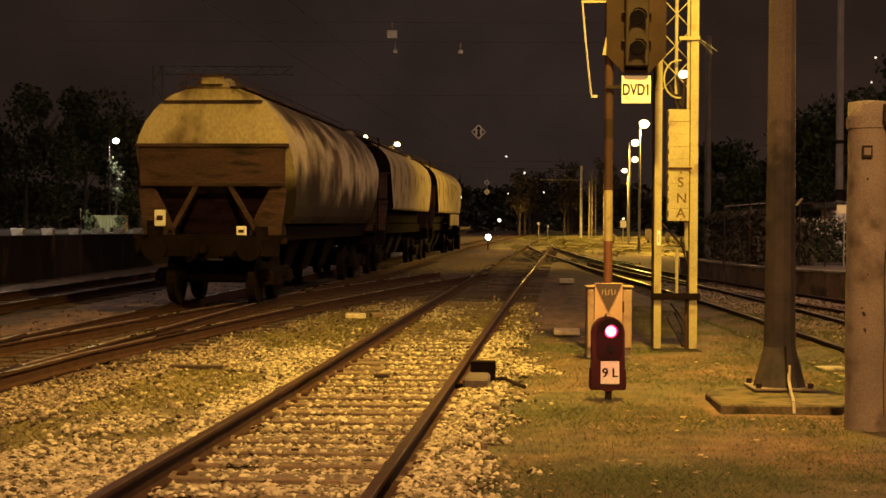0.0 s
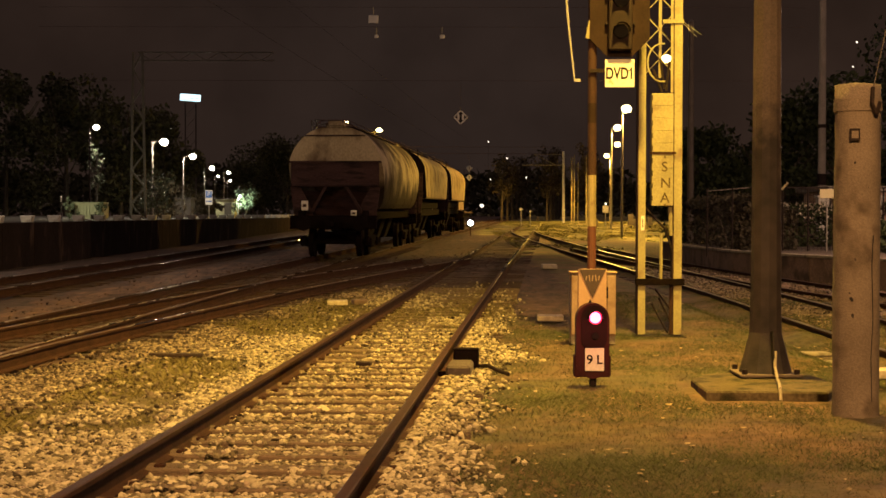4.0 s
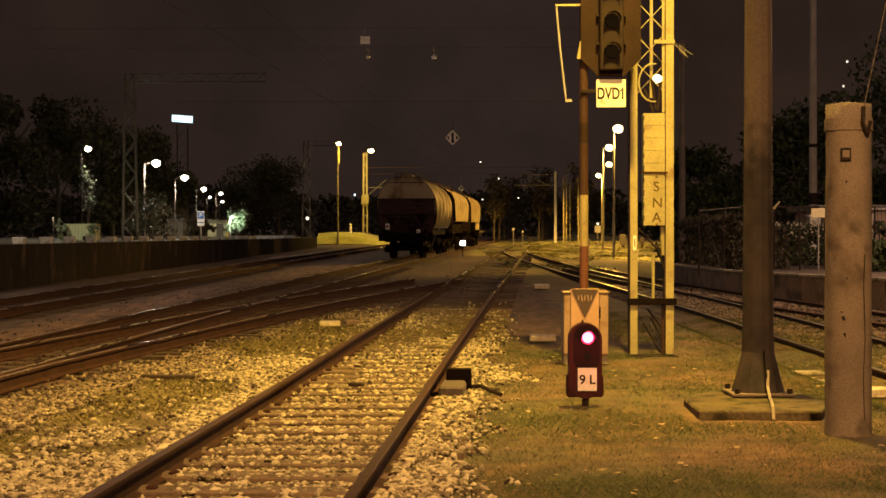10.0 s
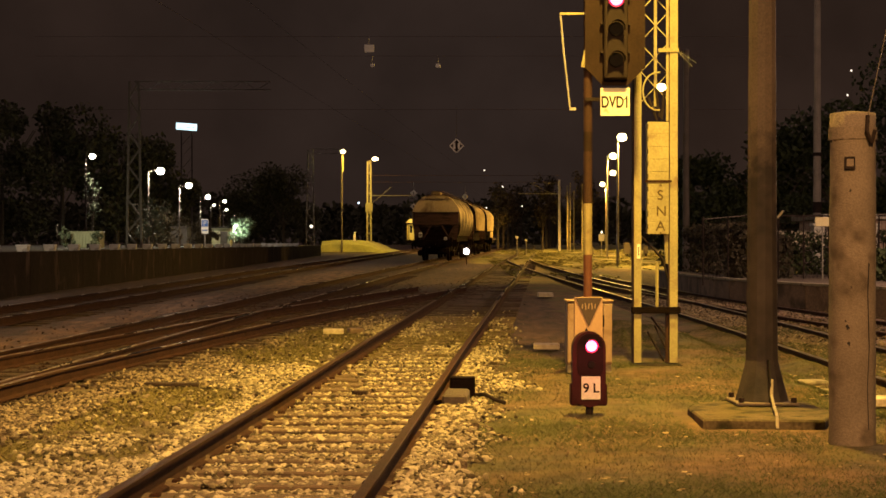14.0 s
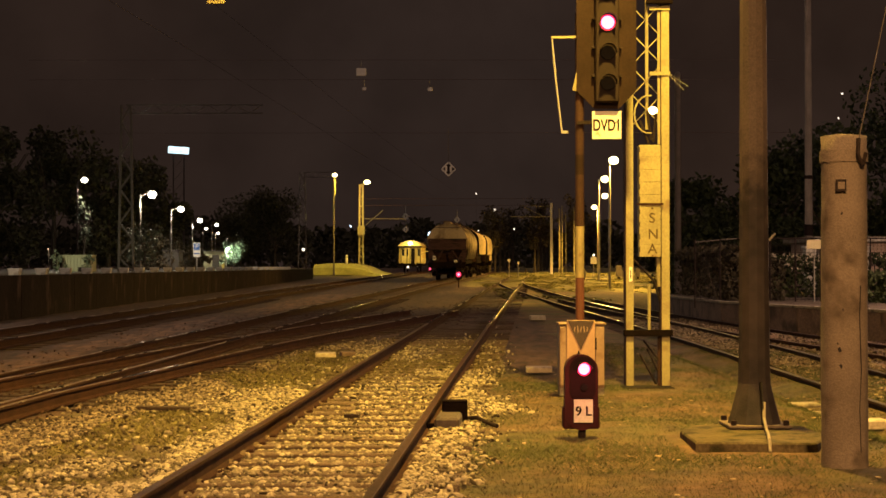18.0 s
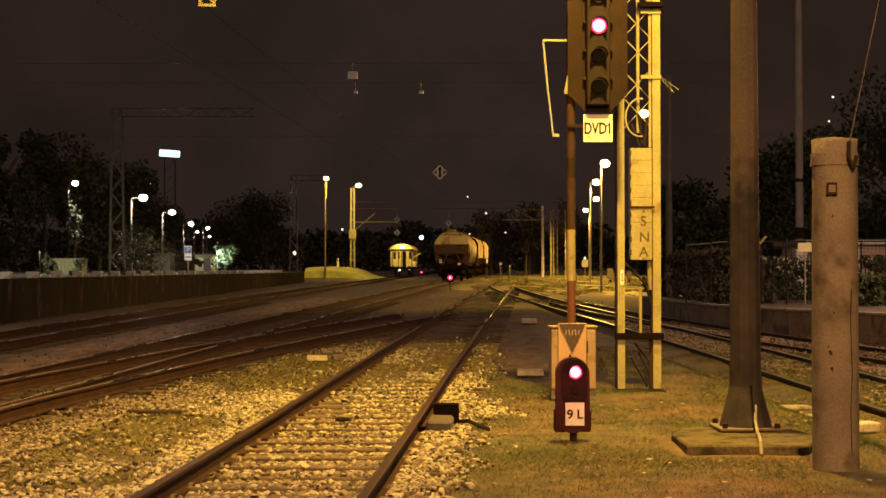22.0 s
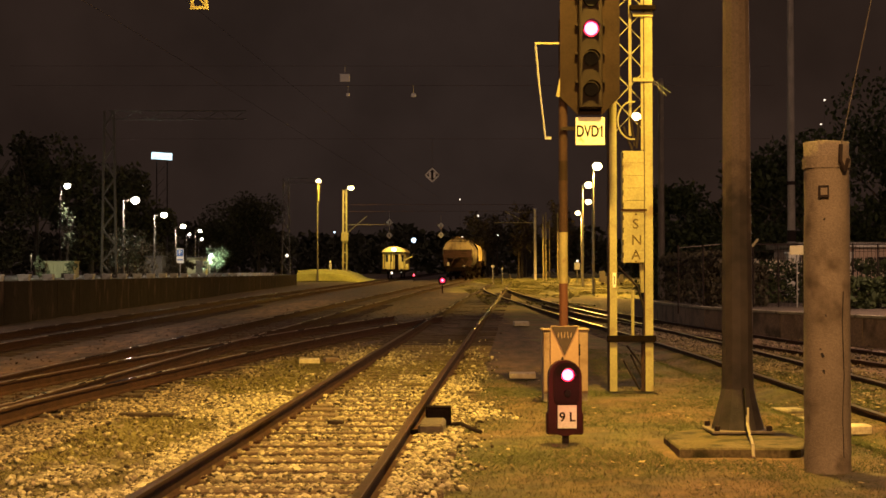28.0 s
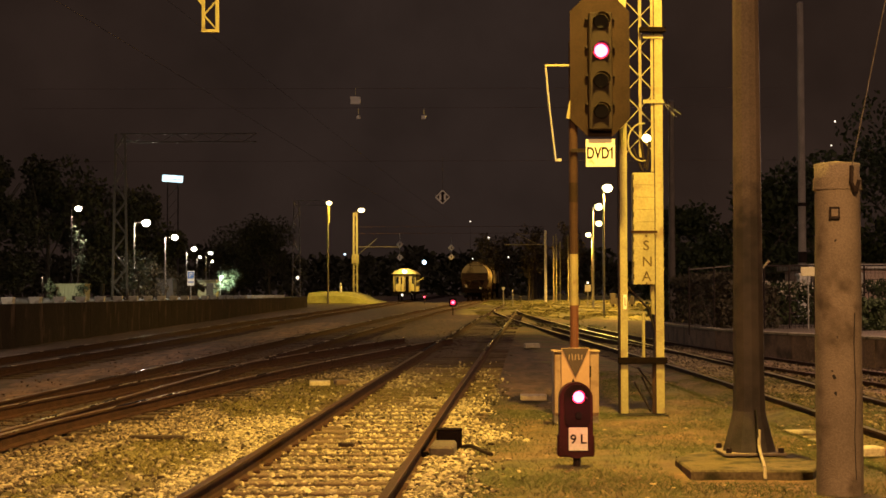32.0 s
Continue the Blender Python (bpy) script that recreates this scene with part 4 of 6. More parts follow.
def portal_mast():
    m = thing("catenary_mast", (2.9, 20.8, 0.03), "tall pale lattice catenary mast with cable box", "mast", "catenary masts")
    H = 9.4
    for x in (-0.245, 0.245):
        w = 0.098 if x < 0 else 0.108
        part("post", box(B(), (x, 0, H / 2), (w, 0.012, H), bevel=0.002), MAST, m)
        # webs take dark brown to stand for their shaded sides
        part("post_web", box(B(), (x - 0.055 if x < 0 else x - 0.062, 0.105, H / 2), (0.014, 0.20, H)), WAGON_RUST, m)
        part("rear_flange", box(B(), (x, 0.21, H / 2), (w, 0.012, H)), MAST, m)
    z, k = 3.55, 0
    while z < H - 0.5:
        s = 1 if k % 2 else -1
        bar(bm := B(), (-0.2 * s, 0.03, z), (0.2 * s, 0.03, z + 0.42), 0.020, 0.012)
        part("lattice_bar", bm, MAST, m)
        bar(bm := B(), (0.2 * s, 0.19, z), (-0.2 * s, 0.19, z + 0.42), 0.016, 0.012)
        part("lattice_bar", bm, MAST, m)
        z += 0.42
        k += 1
    for z in (4.26, 5.15, 6.4, 7.8):
        part("stay_plate", box(B(), (0.17, -0.012, z), (0.28, 0.02, 0.05)), MAST, m)
        part("stay_plate", box(B(), (-0.24, -0.012, z), (0.12, 0.02, 0.075)), MAST, m)
    part("inner_angle", box(B(), (0.165, 0.02, H / 2 + 1.6), (0.045, 0.02, H - 3.4)), MAST, m)
    part("insulated_bracket", box(B(), (0.16, -0.05, 5.24), (0.36, 0.07, 0.075), bevel=0.008), UNDER, m, "dark steel bracket")
    part("cross_beam", box(B(), (0, -0.02, 0.72), (0.67, 0.06, 0.088), bevel=0.006), UNDER, m, "dark rusty steel cross beam")
    # the cable box of stacked covers between the posts
    c = part("cable_box", box(B(), (0.025, 0.06, 2.52), (0.29, 0.16, 1.52), bevel=0.01), surface("weathered_sheet_paint", (0.15, 0.135, 0.075), (0.28, 0.25, 0.15), 0.6, 40, 5, 0.3, 0.0, (0.09, 0.06, 0.03), 0.4), m, "pale sheet-metal cable box with painted letters")
    for i in range(9):
        part("cover", box(B(), (0.028, -0.028, 1.84 + i * 0.17), (0.292, 0.016, 0.1665), bevel=0.003), MAST, c)
        part("clip", box(B(), (-0.115, -0.04, 1.86 + i * 0.17), (0.014, 0.014, 0.07)), BLACK, c)
    part("strap", box(B(), (0.03, -0.042, 2.475), (0.36, 0.01, 0.03)), STEEL_RUST, c)
    text_part("S", 0.19, (0.055, -0.040, 2.28), 90, 0, FADED_LETTER, c, bold=0.002)
    text_part("N", 0.19, (0.07, -0.040, 2.06), 90, 0, FADED_LETTER, c, bold=0.002)
    text_part("A", 0.19, (0.06, -0.040, 1.86), 90, 0, FADED_LETTER, c, bold=0.002)
    for z, w in ((2.42, 0.03), (1.77, 0.02)):
        part("painted_bar", box(B(), (0.06, -0.040, z), (w, 0.004, 0.025), 0, 20), FADED_LETTER, c)
    # cables and pipes inside
    rod(bm := B(), (0.0, 0.05, 3.5), (0.0, 0.05, 8.6), 0.022)
    part("conduit", bm, MAST, m)
    rod(bm := B(), (0.17, 0.06, 1.35), (0.15, 0.06, 1.78), 0.035)
    part("pipe", bm, MAST, m)
    rod(bm := B(), (0.02, 0.02, 0.75), (0.02, 0.02, 1.38), 0.022)
    part("stub_pipe", bm, MAST, m)
    rod(bm := B(), (0.17, 0.08, 0.0), (0.17, 0.08, 0.75), 0.03)
    part("pipe", bm, STEEL_DULL, m)
    for x0, x1, z0, z1 in ((-0.18, 0.1, 1.72, 1.42), (0.1, 0.19, 1.42, 1.1), (-0.05, 0.15, 0.62, 0.35), (-0.1, 0.12, 0.42, 0.02), (0.0, 0.17, 0.5, 0.15)):
        rod(bm := B(), (x0, 0.09, z0), (x1, 0.07, z1), 0.014)
        part("cable", bm, BLACK, m)
    for i in range(10):
        a0, a1 = math.radians(80 + i * 20), math.radians(100 + i * 20)
        rod(bm := B(), (0.02 + 0.2 * math.cos(a0), -0.02, 3.7 + 0.26 * math.sin(a0)), (0.02 + 0.2 * math.cos(a1), -0.02, 3.7 + 0.26 * math.sin(a1)), 0.012, n=6)
        part("cable_loop", bm, MAST, m)
    for a, b2 in (((0.05, 0, 3.35), (0.0, 0.02, 3.75)), ((0.08, 0, 3.32), (0.12, 0.02, 3.72)), ((0.02, 0, 3.3), (-0.1, 0.02, 3.62))):
        part("cable", rod(B(), a, b2, 0.018, n=6), BLACK, m)
    part("label_plate", box(B(), (-0.235, -0.014, 1.52), (0.045, 0.008, 0.20)), WHITEPAINT, m)
    part("label_bar", box(B(), (-0.235, -0.019, 1.52), (0.012, 0.004, 0.12)), BLACK, m)
    part("foundation", box(B(), (0, 0.1, -0.07), (0.72, 0.45, 0.10), bevel=0.02), CONCRETE_DARK, m)
    rod(bm := B(), (0.30, 0.0, 4.26), (0.52, -0.2, 4.06), 0.003, n=5)
    part("wire_end", bm, GALV, m)
    rod(bm := B(), (0.30, 0.0, 4.24), (0.46, -0.2, 4.02), 0.003, n=5)
    part("wire_end", bm, GALV, m)
    # portal beam over the tracks with one drop arm
    for dy in (0.0, 0.3):
        for dz in (0.0, 0.45):
            part("beam_chord", bar(B(), (0, dy, H - 0.5 + dz), (-17.0, dy, H - 0.5 + dz), 0.07), MAST, m)
    for i in range(26):
        x = -0.3 - i * 0.64
        part("beam_lattice", bar(B(), (x, 0, H - 0.5 + 0.45 * (i % 2)), (x - 0.64, 0, H - 0.05 - 0.45 * (i % 2)), 0.035), MAST, m)
    arm = part("drop_arm", B(), MAST, m)
    for x in (-5.98, -5.79):
        part("arm_post", box(B(), (x, 0.0, 6.98), (0.045, 0.045, 3.5)), MAST, arm)
    for i in range(17):
        s = 1 if i % 2 else -1
        part("arm_lattice", bar(B(), (-5.885 - 0.09 * s, 0, 5.26 + i * 0.2), (-5.885 + 0.09 * s, 0, 5.46 + i * 0.2), 0.022), MAST, arm)
    part("arm_foot", box(B(), (-5.885, 0, 5.24), (0.24, 0.06, 0.04)), MAST, arm)
    part("arm_bracket", bar(B(), (-6.2, 0, 5.9), (-5.98, 0, 5.6), 0.05), MAST, arm)
    for x in (-17.0,):
        part("far_leg", box(B(), (x, 0.15, H / 2), (0.3, 0.35, H)), MAST_DARK, m)


portal_mast()


def lamp_pole():
    p = thing("pole", (3.22, 15.4, -0.06), "weathered brown steel pole with a dark flared foot", "pole")
    bm = B()
    prof = [(0.12, 0.275), (0.15, 0.268), (0.30, 0.226), (0.46, 0.184), (0.54, 0.166), (0.80, 0.158)]
    n = 12
    rings = []
    for z, r in prof:
        rings.append([bm.verts.new((r * math.cos(2 * math.pi * i / n), r * math.sin(2 * math.pi * i / n), z)) for i in range(n)])
    for a, b2 in zip(rings, rings[1:]):
        for i in range(n):
            bm.faces.new((a[i], a[(i + 1) % n], b2[(i + 1) % n], b2[i]))
    part("flared_foot", bm, POLE_SHAFT, p, "dark tarred flared pole foot")
    part("lower_shaft", rod(B(), (0, 0, 0.78), (0, 0, 2.9), 0.158, 0.142, n=12), POLE_SHAFT, p)
    part("upper_shaft", rod(B(), (0, 0, 2.9), (0, 0, 10.5), 0.142, 0.10, n=12), POLE_SHAFT, p)
    part("foot_plate", box(B(), (0, 0, 0.128), (0.62, 0.60, 0.028), bevel=0.005), STUB, p)
    for x in (-0.26, 0.26):
        for y in (-0.26, 0.26):
            rod(bm := B(), (x, y, 0.12), (x, y, 0.19), 0.03, n=6)
            part("anchor_bolt", bm, BLACK, p)
    part("rib", box(B(), (0.02, -0.262, 0.36), (0.012, 0.10, 0.42), -14), POLE_FOOT, p)
    bm = B()
    pts = [(0.04, -0.28, 0.37), (0.02, -0.36, 0.22), (-0.03, -0.70, 0.145), (-0.10, -1.10, 0.14), (-0.16, -1.42, 0.13), (-0.17, -1.50, 0.03)]
    for a, b2 in zip(pts, pts[1:]):
        rod(bm, a, b2, 0.016)
    part("cable_hose", bm, surface("pale_cable_hose", (0.17, 0.14, 0.10), (0.27, 0.225, 0.16), 0.6, 40, 4, 0.1), p, "pale cable hose")
    part("lamp_arm", rod(B(), (0, 0, 10.4), (-0.9, 0.4, 10.6), 0.05), POLE, p)
    part("lamp_head", box(B(), (-0.75, 0.35, 10.48), (0.6, 0.36, 0.2), 10, 18, bevel=0.04), GALV, p)
    bar(bm := B(), (0.14, -0.08, 1.98), (0.19, -0.12, 2.05), 0.02)
    part("step_bolt", bm, GALV, p)


lamp_pole()

bm = B()
outline = [(2.40, 14.06), (2.9, 14.01), (3.50, 13.97), (3.75, 14.6), (3.72, 15.6), (3.0, 15.75), (2.62, 15.5), (2.42, 15.1)]
low_ = [bm.verts.new((a, b2, -0.07)) for a, b2 in outline]
top_ = [bm.verts.new((a, b2, 0.040 + 0.012 * noise.noise((a * 3, b2 * 3, 0)))) for a, b2 in outline]
bm.faces.new(top_)
for i in range(len(outline)):
    j = (i + 1) % len(outline)
    bm.faces.new((low_[i], low_[j], top_[j], top_[i]))
bmesh.ops.recalc_face_normals(bm, faces=bm.faces[:])
bmesh.ops.bevel(bm, geom=[e for e in bm.edges if e.verts[0].co.z > 0 and e.verts[1].co.z > 0], offset=0.015, segments=1, affect="EDGES")
slab = tagged(part("slab", bm, surface("mossy_slab_concrete", (0.048, 0.037, 0.019), (0.125, 0.098, 0.053), 0.9, 30, 2.5, 0.6, 0.0, (0.024, 0.022, 0.010), 0.5, spec=0.15)), "cracked concrete slab under the brown pole", "slab")


def stub_post():
    s = thing("broken_post", (3.435, 12.8, 0.0), "thick sawn-off concrete post with a metal band", "post")
    bm = B()
    n = 20
    rings = []
    for k in range(16):
        z = -0.05 + k * (2.80 / 15)
        r = 0.194 - 0.006 * k / 15
        rings.append([])
        for i in range(n):
            a = 2 * math.pi * i / n
            d = 1 + 0.035 * noise.noise((math.cos(a) * 2, math.sin(a) * 2, z * 1.5)) + 0.015 * noise.noise((math.cos(a) * 7, math.sin(a) * 7, z * 6))
            zz = z + (0.03 * noise.noise((math.cos(a) * 3, math.sin(a) * 3, 9)) if k == 15 else 0)
            rings[-1].append(bm.verts.new((r * d * math.cos(a), r * d * math.sin(a), zz)))
    for a, b2 in zip(rings, rings[1:]):
        for i in range(n):
            bm.faces.new((a[i], a[(i + 1) % n], b2[(i + 1) % n], b2[i]))
    top = bm.verts.new((0, 0, 2.775))
    for i in range(n):
        bm.faces.new((rings[-1][i], rings[-1][(i + 1) % n], top))
    part("shaft", bm, STUB, s, smooth=True)
    rod(bm := B(), (0, 0, 2.53), (0, 0, 2.63), 0.2, 0.198, n=20)
    part("band", bm, STUB, s, "rusted collar band")
    f = part("tag_frame", box(B(), (-0.075, -0.196, 2.33), (0.085, 0.02, 0.10), 0, 0, -20), BLACK, s)
    part("tag_plate", box(B(), (-0.075, -0.208, 2.33), (0.055, 0.006, 0.06), 0, 0, -20), STUB, f)
    bm = B()
    for a, b2 in (((0.07, -0.2, 2.72), (0.06, -0.22, 2.58)), ((0.06, -0.22, 2.58), (0.10, -0.21, 2.50)), ((0.10, -0.21, 2.5), (0.13, -0.2, 2.60))):
        rod(bm, a, b2, 0.018, n=6)
    part("hook", bm, BLACK, s)
    rod(bm := B(), (0.075, -0.18, 2.70), (0.84, -0.10, 6.2), 0.005, n=6)
    part("stay_wire", bm, MAST_DARK, s)
    bm = B()
    for (a0, z0), (a1, z1) in zip(((-62, 0.12), (-66, 0.5), (-60, 0.8), (-65, 1.25)), ((-66, 0.5), (-60, 0.8), (-65, 1.25), (-61, 1.5))):
        p0, p1 = [(0.189 * math.cos(radians(a)), 0.189 * math.sin(radians(a)), z) for a, z in ((a0, z0), (a1, z1))]
        rod(bm, p0, p1, 0.006, n=5)
    part("crack", bm, POLE_FOOT, s)
    for z, a, r in ((1.44, -120, 0.013), (1.30, -108, 0.010), (0.97, -117, 0.016), (0.83, -112, 0.017), (1.02, -122, 0.009), (0.45, -100, 0.010), (1.9, -75, 0.009), (2.1, -110, 0.010)):
        c = (0.185 * math.cos(radians(a)), 0.185 * math.sin(radians(a)), z)
        part("spalled_patch", box(B(), c, (r * 2.6, 0.010, r * 1.7), 0, 15 + z * 50, a + 90, bevel=0.004), POLE_FOOT, s)


stub_post()


def point_motor():
    p = thing("point_lock", (0.135, 15.9, 0.0), "rusty point lock box beside the siding rail", "track box")
    part("case", box(B(), (0.0, -0.26, 0.07), (0.25, 0.66, 0.15), 0, 0, -4, bevel=0.025), surface("grimy_case_paint", (0.035, 0.025, 0.020), (0.075, 0.055, 0.045), 0.8, 30, 4, 0.4), p)
    part("rear_case", box(B(), (0.07, 0.26, 0.12), (0.27, 0.18, 0.23), bevel=0.02), UNDER, p)
    part("lid", box(B(), (0.07, 0.26, 0.238), (0.27, 0.18, 0.02), bevel=0.005), UNDER, p)
    part("arm", box(B(), (-0.16, -0.5, 0.05), (0.22, 0.10, 0.06)), UNDER, p)
    bm = B()
    pts = [(0.2, 0.3, 0.05), (0.30, 0.1, 0.08), (0.42, -0.1, 0.04), (0.50, -0.2, 0.02)]
    for a, b2 in zip(pts, pts[1:]):
        rod(bm, a, b2, 0.022)
    part("cable", bm, BLACK, p)


point_motor()

for nm, pl, sz, turn in (("kerb_stone", (-1.93, 26.9), (0.36, 0.42, 0.085), 4), ("kerb_stone", (1.58, 23.3), (0.40, 0.42, 0.085), -3), ("kerb_stone", (4.78, 19.8), (0.38, 0.30, 0.05), 5), ("kerb_stone", (4.85, 18.9), (0.36, 0.22, 0.045), 5), ("kerb_stone", (4.95, 17.6), (0.5, 0.3, 0.11), 5), ("kerb_stone", (2.87, 42.8), (0.42, 0.5, 0.13), 0)):
    ob = tagged(part(nm, box(B(), (0, 0, sz[2] * 0.55), sz, bevel=0.015), PALE_BLOCK if sz[2] > 0.06 else CONCRETE), "pale concrete cable marker block lying in the ground", "marker stone", "marker stones")
    ob.matrix_basis = pose(*pl, g(*pl), 0, 0, turn)


plank = tagged(part("plank", box(B(), (0, 0, 0.012), (0.62, 0.11, 0.04), bevel=0.008), SLEEPER_DARK), "dark weathered plank lying on the ballast", "plank")
plank.matrix_basis = pose(-3.12, 17.55, 0.03, 2, 1, 3)
rubble = tagged(part("rubble_block", box(B(), (0, 0, 0.05), (0.26, 0.30, 0.10), bevel=0.02), BANK_CONCRETE), "dark broken concrete block beside the marker stone", "rubble")
rubble.matrix_basis = pose(-1.56, 27.2, g(-1.56, 27.2) - 0.01, 0, 0, 12)
chip = tagged(part("wood_chip", box(B(), (0, 0, 0.02), (0.17, 0.07, 0.04), bevel=0.006), SLEEPER_DARK), "dark scrap of wood between the rails", "scrap")
chip.matrix_basis = pose(-0.89, 16.35, 0.045, 3, 0, -14)
stake = thing("iron_stake", (3.50, 13.56, -0.04), "short rusty iron stake beside the slab", "stake")
part("shaft", rod(B(), (0, 0, 0), (0.005, 0, 0.25), 0.012, n=6), STEEL_RUST, stake)
part("head", box(B(), (0, 0, 0.235), (0.05, 0.03, 0.03), bevel=0.004), STEEL_RUST, stake)


# ---- far signal that turns from white to red, and other small signals ----
def far_signal(x, y, lz, turning=False, r=0.11):
    s = thing("dwarf_signal", (x, y, g(x, y)), "small dwarf signal low beside the track", "signal", "far dwarf signals")
    part("housing", box(B(), (0, 0.12, lz), (0.42, 0.1, 0.5), bevel=0.04), BLACK, s)
    part("leg", rod(B(), (0, 0.12, 0), (0, 0.12, lz), 0.03), STEEL_RUST, s)
    drum = part("lens_drum", rod(B(), (0, 0, -0.16), (0, 0, 0.16), 0.09, n=12), BLACK, s)
    drum.location = (0, 0, lz)
    if turning:
        rod(bm := B(), (0, -0.07, 0), (0, 0.07, 0), 0.25, n=16)
        part("shield", bm, BLACK, drum)
        rod(bm := B(), (0, -0.09, 0), (0, -0.11, 0), 0.165, n=16)
        part("white_lens", bm, WHITE_ON, drum)
        rod(bm := B(), (0, 0.105, 0), (0, 0.118, 0), 0.07, n=14)
        part("lens_core", bm, RED_ON, drum)
        rod(bm := B(), (0, 0.09, 0), (0, 0.11, 0), 0.15, n=16)
        part("red_lens", bm, RED_FAR, drum)
        s.children[0].location.y += 0.12
    else:
        rod(bm := B(), (0, -0.09, 0), (0, -0.11, 0), r, n=16)
        part("red_lens", bm, RED_FAR, drum)
        rod(bm := B(), (0, -0.105, 0), (0, -0.118, 0), r * 0.45, n=14)
        part("lens_core", bm, RED_ON, drum)
    return drum


TURNING_DRUM = far_signal(1.40, 91.0, 0.78, True)
far_signal(-0.50, 150.0, 0.70)


# ---- lamps along the right-hand side ----
def street_lamp(x, y, h, arm, label, group, mat, head, light, energy, globe=0.30, base=None, post=GALV, cut=False, cone=164):
    z0 = g(x, y) if base is None else base
    s = thing("street_lamp", (x - arm, y, z0), label, "street lamp", group)
    part("post", rod(B(), (0, 0, 0), (0, 0, h), 0.085, 0.055, n=10), post, s)
    part("arm", rod(B(), (0, 0, h - 0.05), (arm, 0, h + 0.12), 0.035, n=8), post, s)
    part("lamp_head", ball(B(), (arm, 0, h), globe, 0.8), head, s, "glowing globe lamp head")
    part("cap", rod(B(), (arm, 0, h + globe * 0.72), (arm, 0, h + globe * 0.9), globe * 0.7, 0.05, n=12), post, s)
    if not energy:
        return s
    if cut:
        lamp("street_lamp_light", "SPOT", (x, y, z0 + h - globe - 0.1), energy, light, 0.12, (x - 0.5, y, z0), cone, 0.25)
    else:
        lamp("street_lamp_light", "POINT", (x, y - 0.05, z0 + h - globe - 0.12), energy, light, 0.12)
    return s


for x, y, h, a in ((8.72, 61, 7.9, -0.3), (10.55, 90, 7.6, 0.25), (12.60, 113, 7.6, 0.45), (15.7, 141, 7.5, -0.45), (17.65, 169, 7.4, -0.4)):
    street_lamp(x, y, h, a, "tall street lamp with a glowing sodium globe", "lamps along the right-hand road", SODIUM, SODIUM_ON, (1.0, 0.54, 0.09), {61: 0, 90: 10000, 113: 10000}.get(y, 20000), 0.30 if y > 80 else 0.2, cut=y > 80, cone=172 if y < 120 else 164)

# the first of the row is a floodlight turned towards the wagon track
lamp("roadside_floodlight", "SPOT", (8.3, 60.6, 7.7), 5200, (1.0, 0.60, 0.09), 0.15, (-1.8, 61.0, 2.4), 98, 0.8)

# ---- raised car park behind the low wall ----
LOT = 1.38


def wall_x(y):
    return -13.3 + 0.021 * y


wall = tagged(new("wall_low"), "near-black stained concrete retaining wall along the car park", "wall", kind="structure")
for i in range(33):
    y0 = 30 + i * 3.05
    cx, cy = wall_x(y0 + 1.5), y0 + 1.5
    zb = g(cx, cy) - 0.1
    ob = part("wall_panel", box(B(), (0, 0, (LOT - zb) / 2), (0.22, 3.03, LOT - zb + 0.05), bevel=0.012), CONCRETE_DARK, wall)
    ob.matrix_basis = pose(cx, cy, zb, 0, 0, -1.2)
lot = part("car_park", box(B(), (-40, 100, LOT - 0.65), (52, 150, 1.3)), surface("old_asphalt", (0.035, 0.032, 0.03), (0.065, 0.06, 0.055), 0.9, 25, 0.8, 0.3))
tagged(lot, "dark asphalt car park above the yard", "car park", kind="structure")
for i in range(26):
    y0 = 42.75 + i * 2.9
    ob = tagged(part("barrier_block", box(B(), (0, 0, 0.12), (0.30, 0.24, 0.22), bevel=0.02, taper=1.3), GREY_BLOCK), "pale flared concrete planter block on the low wall", "barrier block", "blocks along the wall")
    ob.matrix_basis = pose(wall_x(y0) - 0.22, y0, LOT, 0, 0, random.uniform(-6, 6))

for x, y, h, a, e in ((-17.6, 95, 4.75, 0.75, 1300), (-19.65, 118, 4.7, 0.75, 1300), (-22.8, 148, 4.7, 0.75, 1300), (-22.9, 160, 4.6, 0.5, 300)):
    street_lamp(x, y, h, a, "car park lamp with a glowing white globe", "car park lamps", LED, LED_ON, LED, e, 0.27 if y < 155 else 0.2, LOT, MAST_DARK, y > 140)
for x, y, h in ((-27.6, 184, 4.8), (-28.4, 200, 4.6), (-29.0, 215, 4.3)):
    street_lamp(x, y, h + LOT - g(x, y), 0.4, "distant car park lamp glowing white", "car park lamps", LED, LED_ON, LED, 60, 0.17, None, MAST_DARK)
street_lamp(-25.5, 111, 6.55, 0.5, "tall lamp glowing above a thin tree", "car park lamps", LED, LED_ON, LED, 1100, 0.25, LOT, BLACK, True)


# lamp at the corner of the wall, just outside the view
street_lamp(-13.6, 40.0, 4.1, 0.35, "wall-side lamp with a glowing white globe", "car park lamps", LED, LED_ON, (1.0, 0.84, 0.66), 520, 0.2, LOT, MAST_DARK)


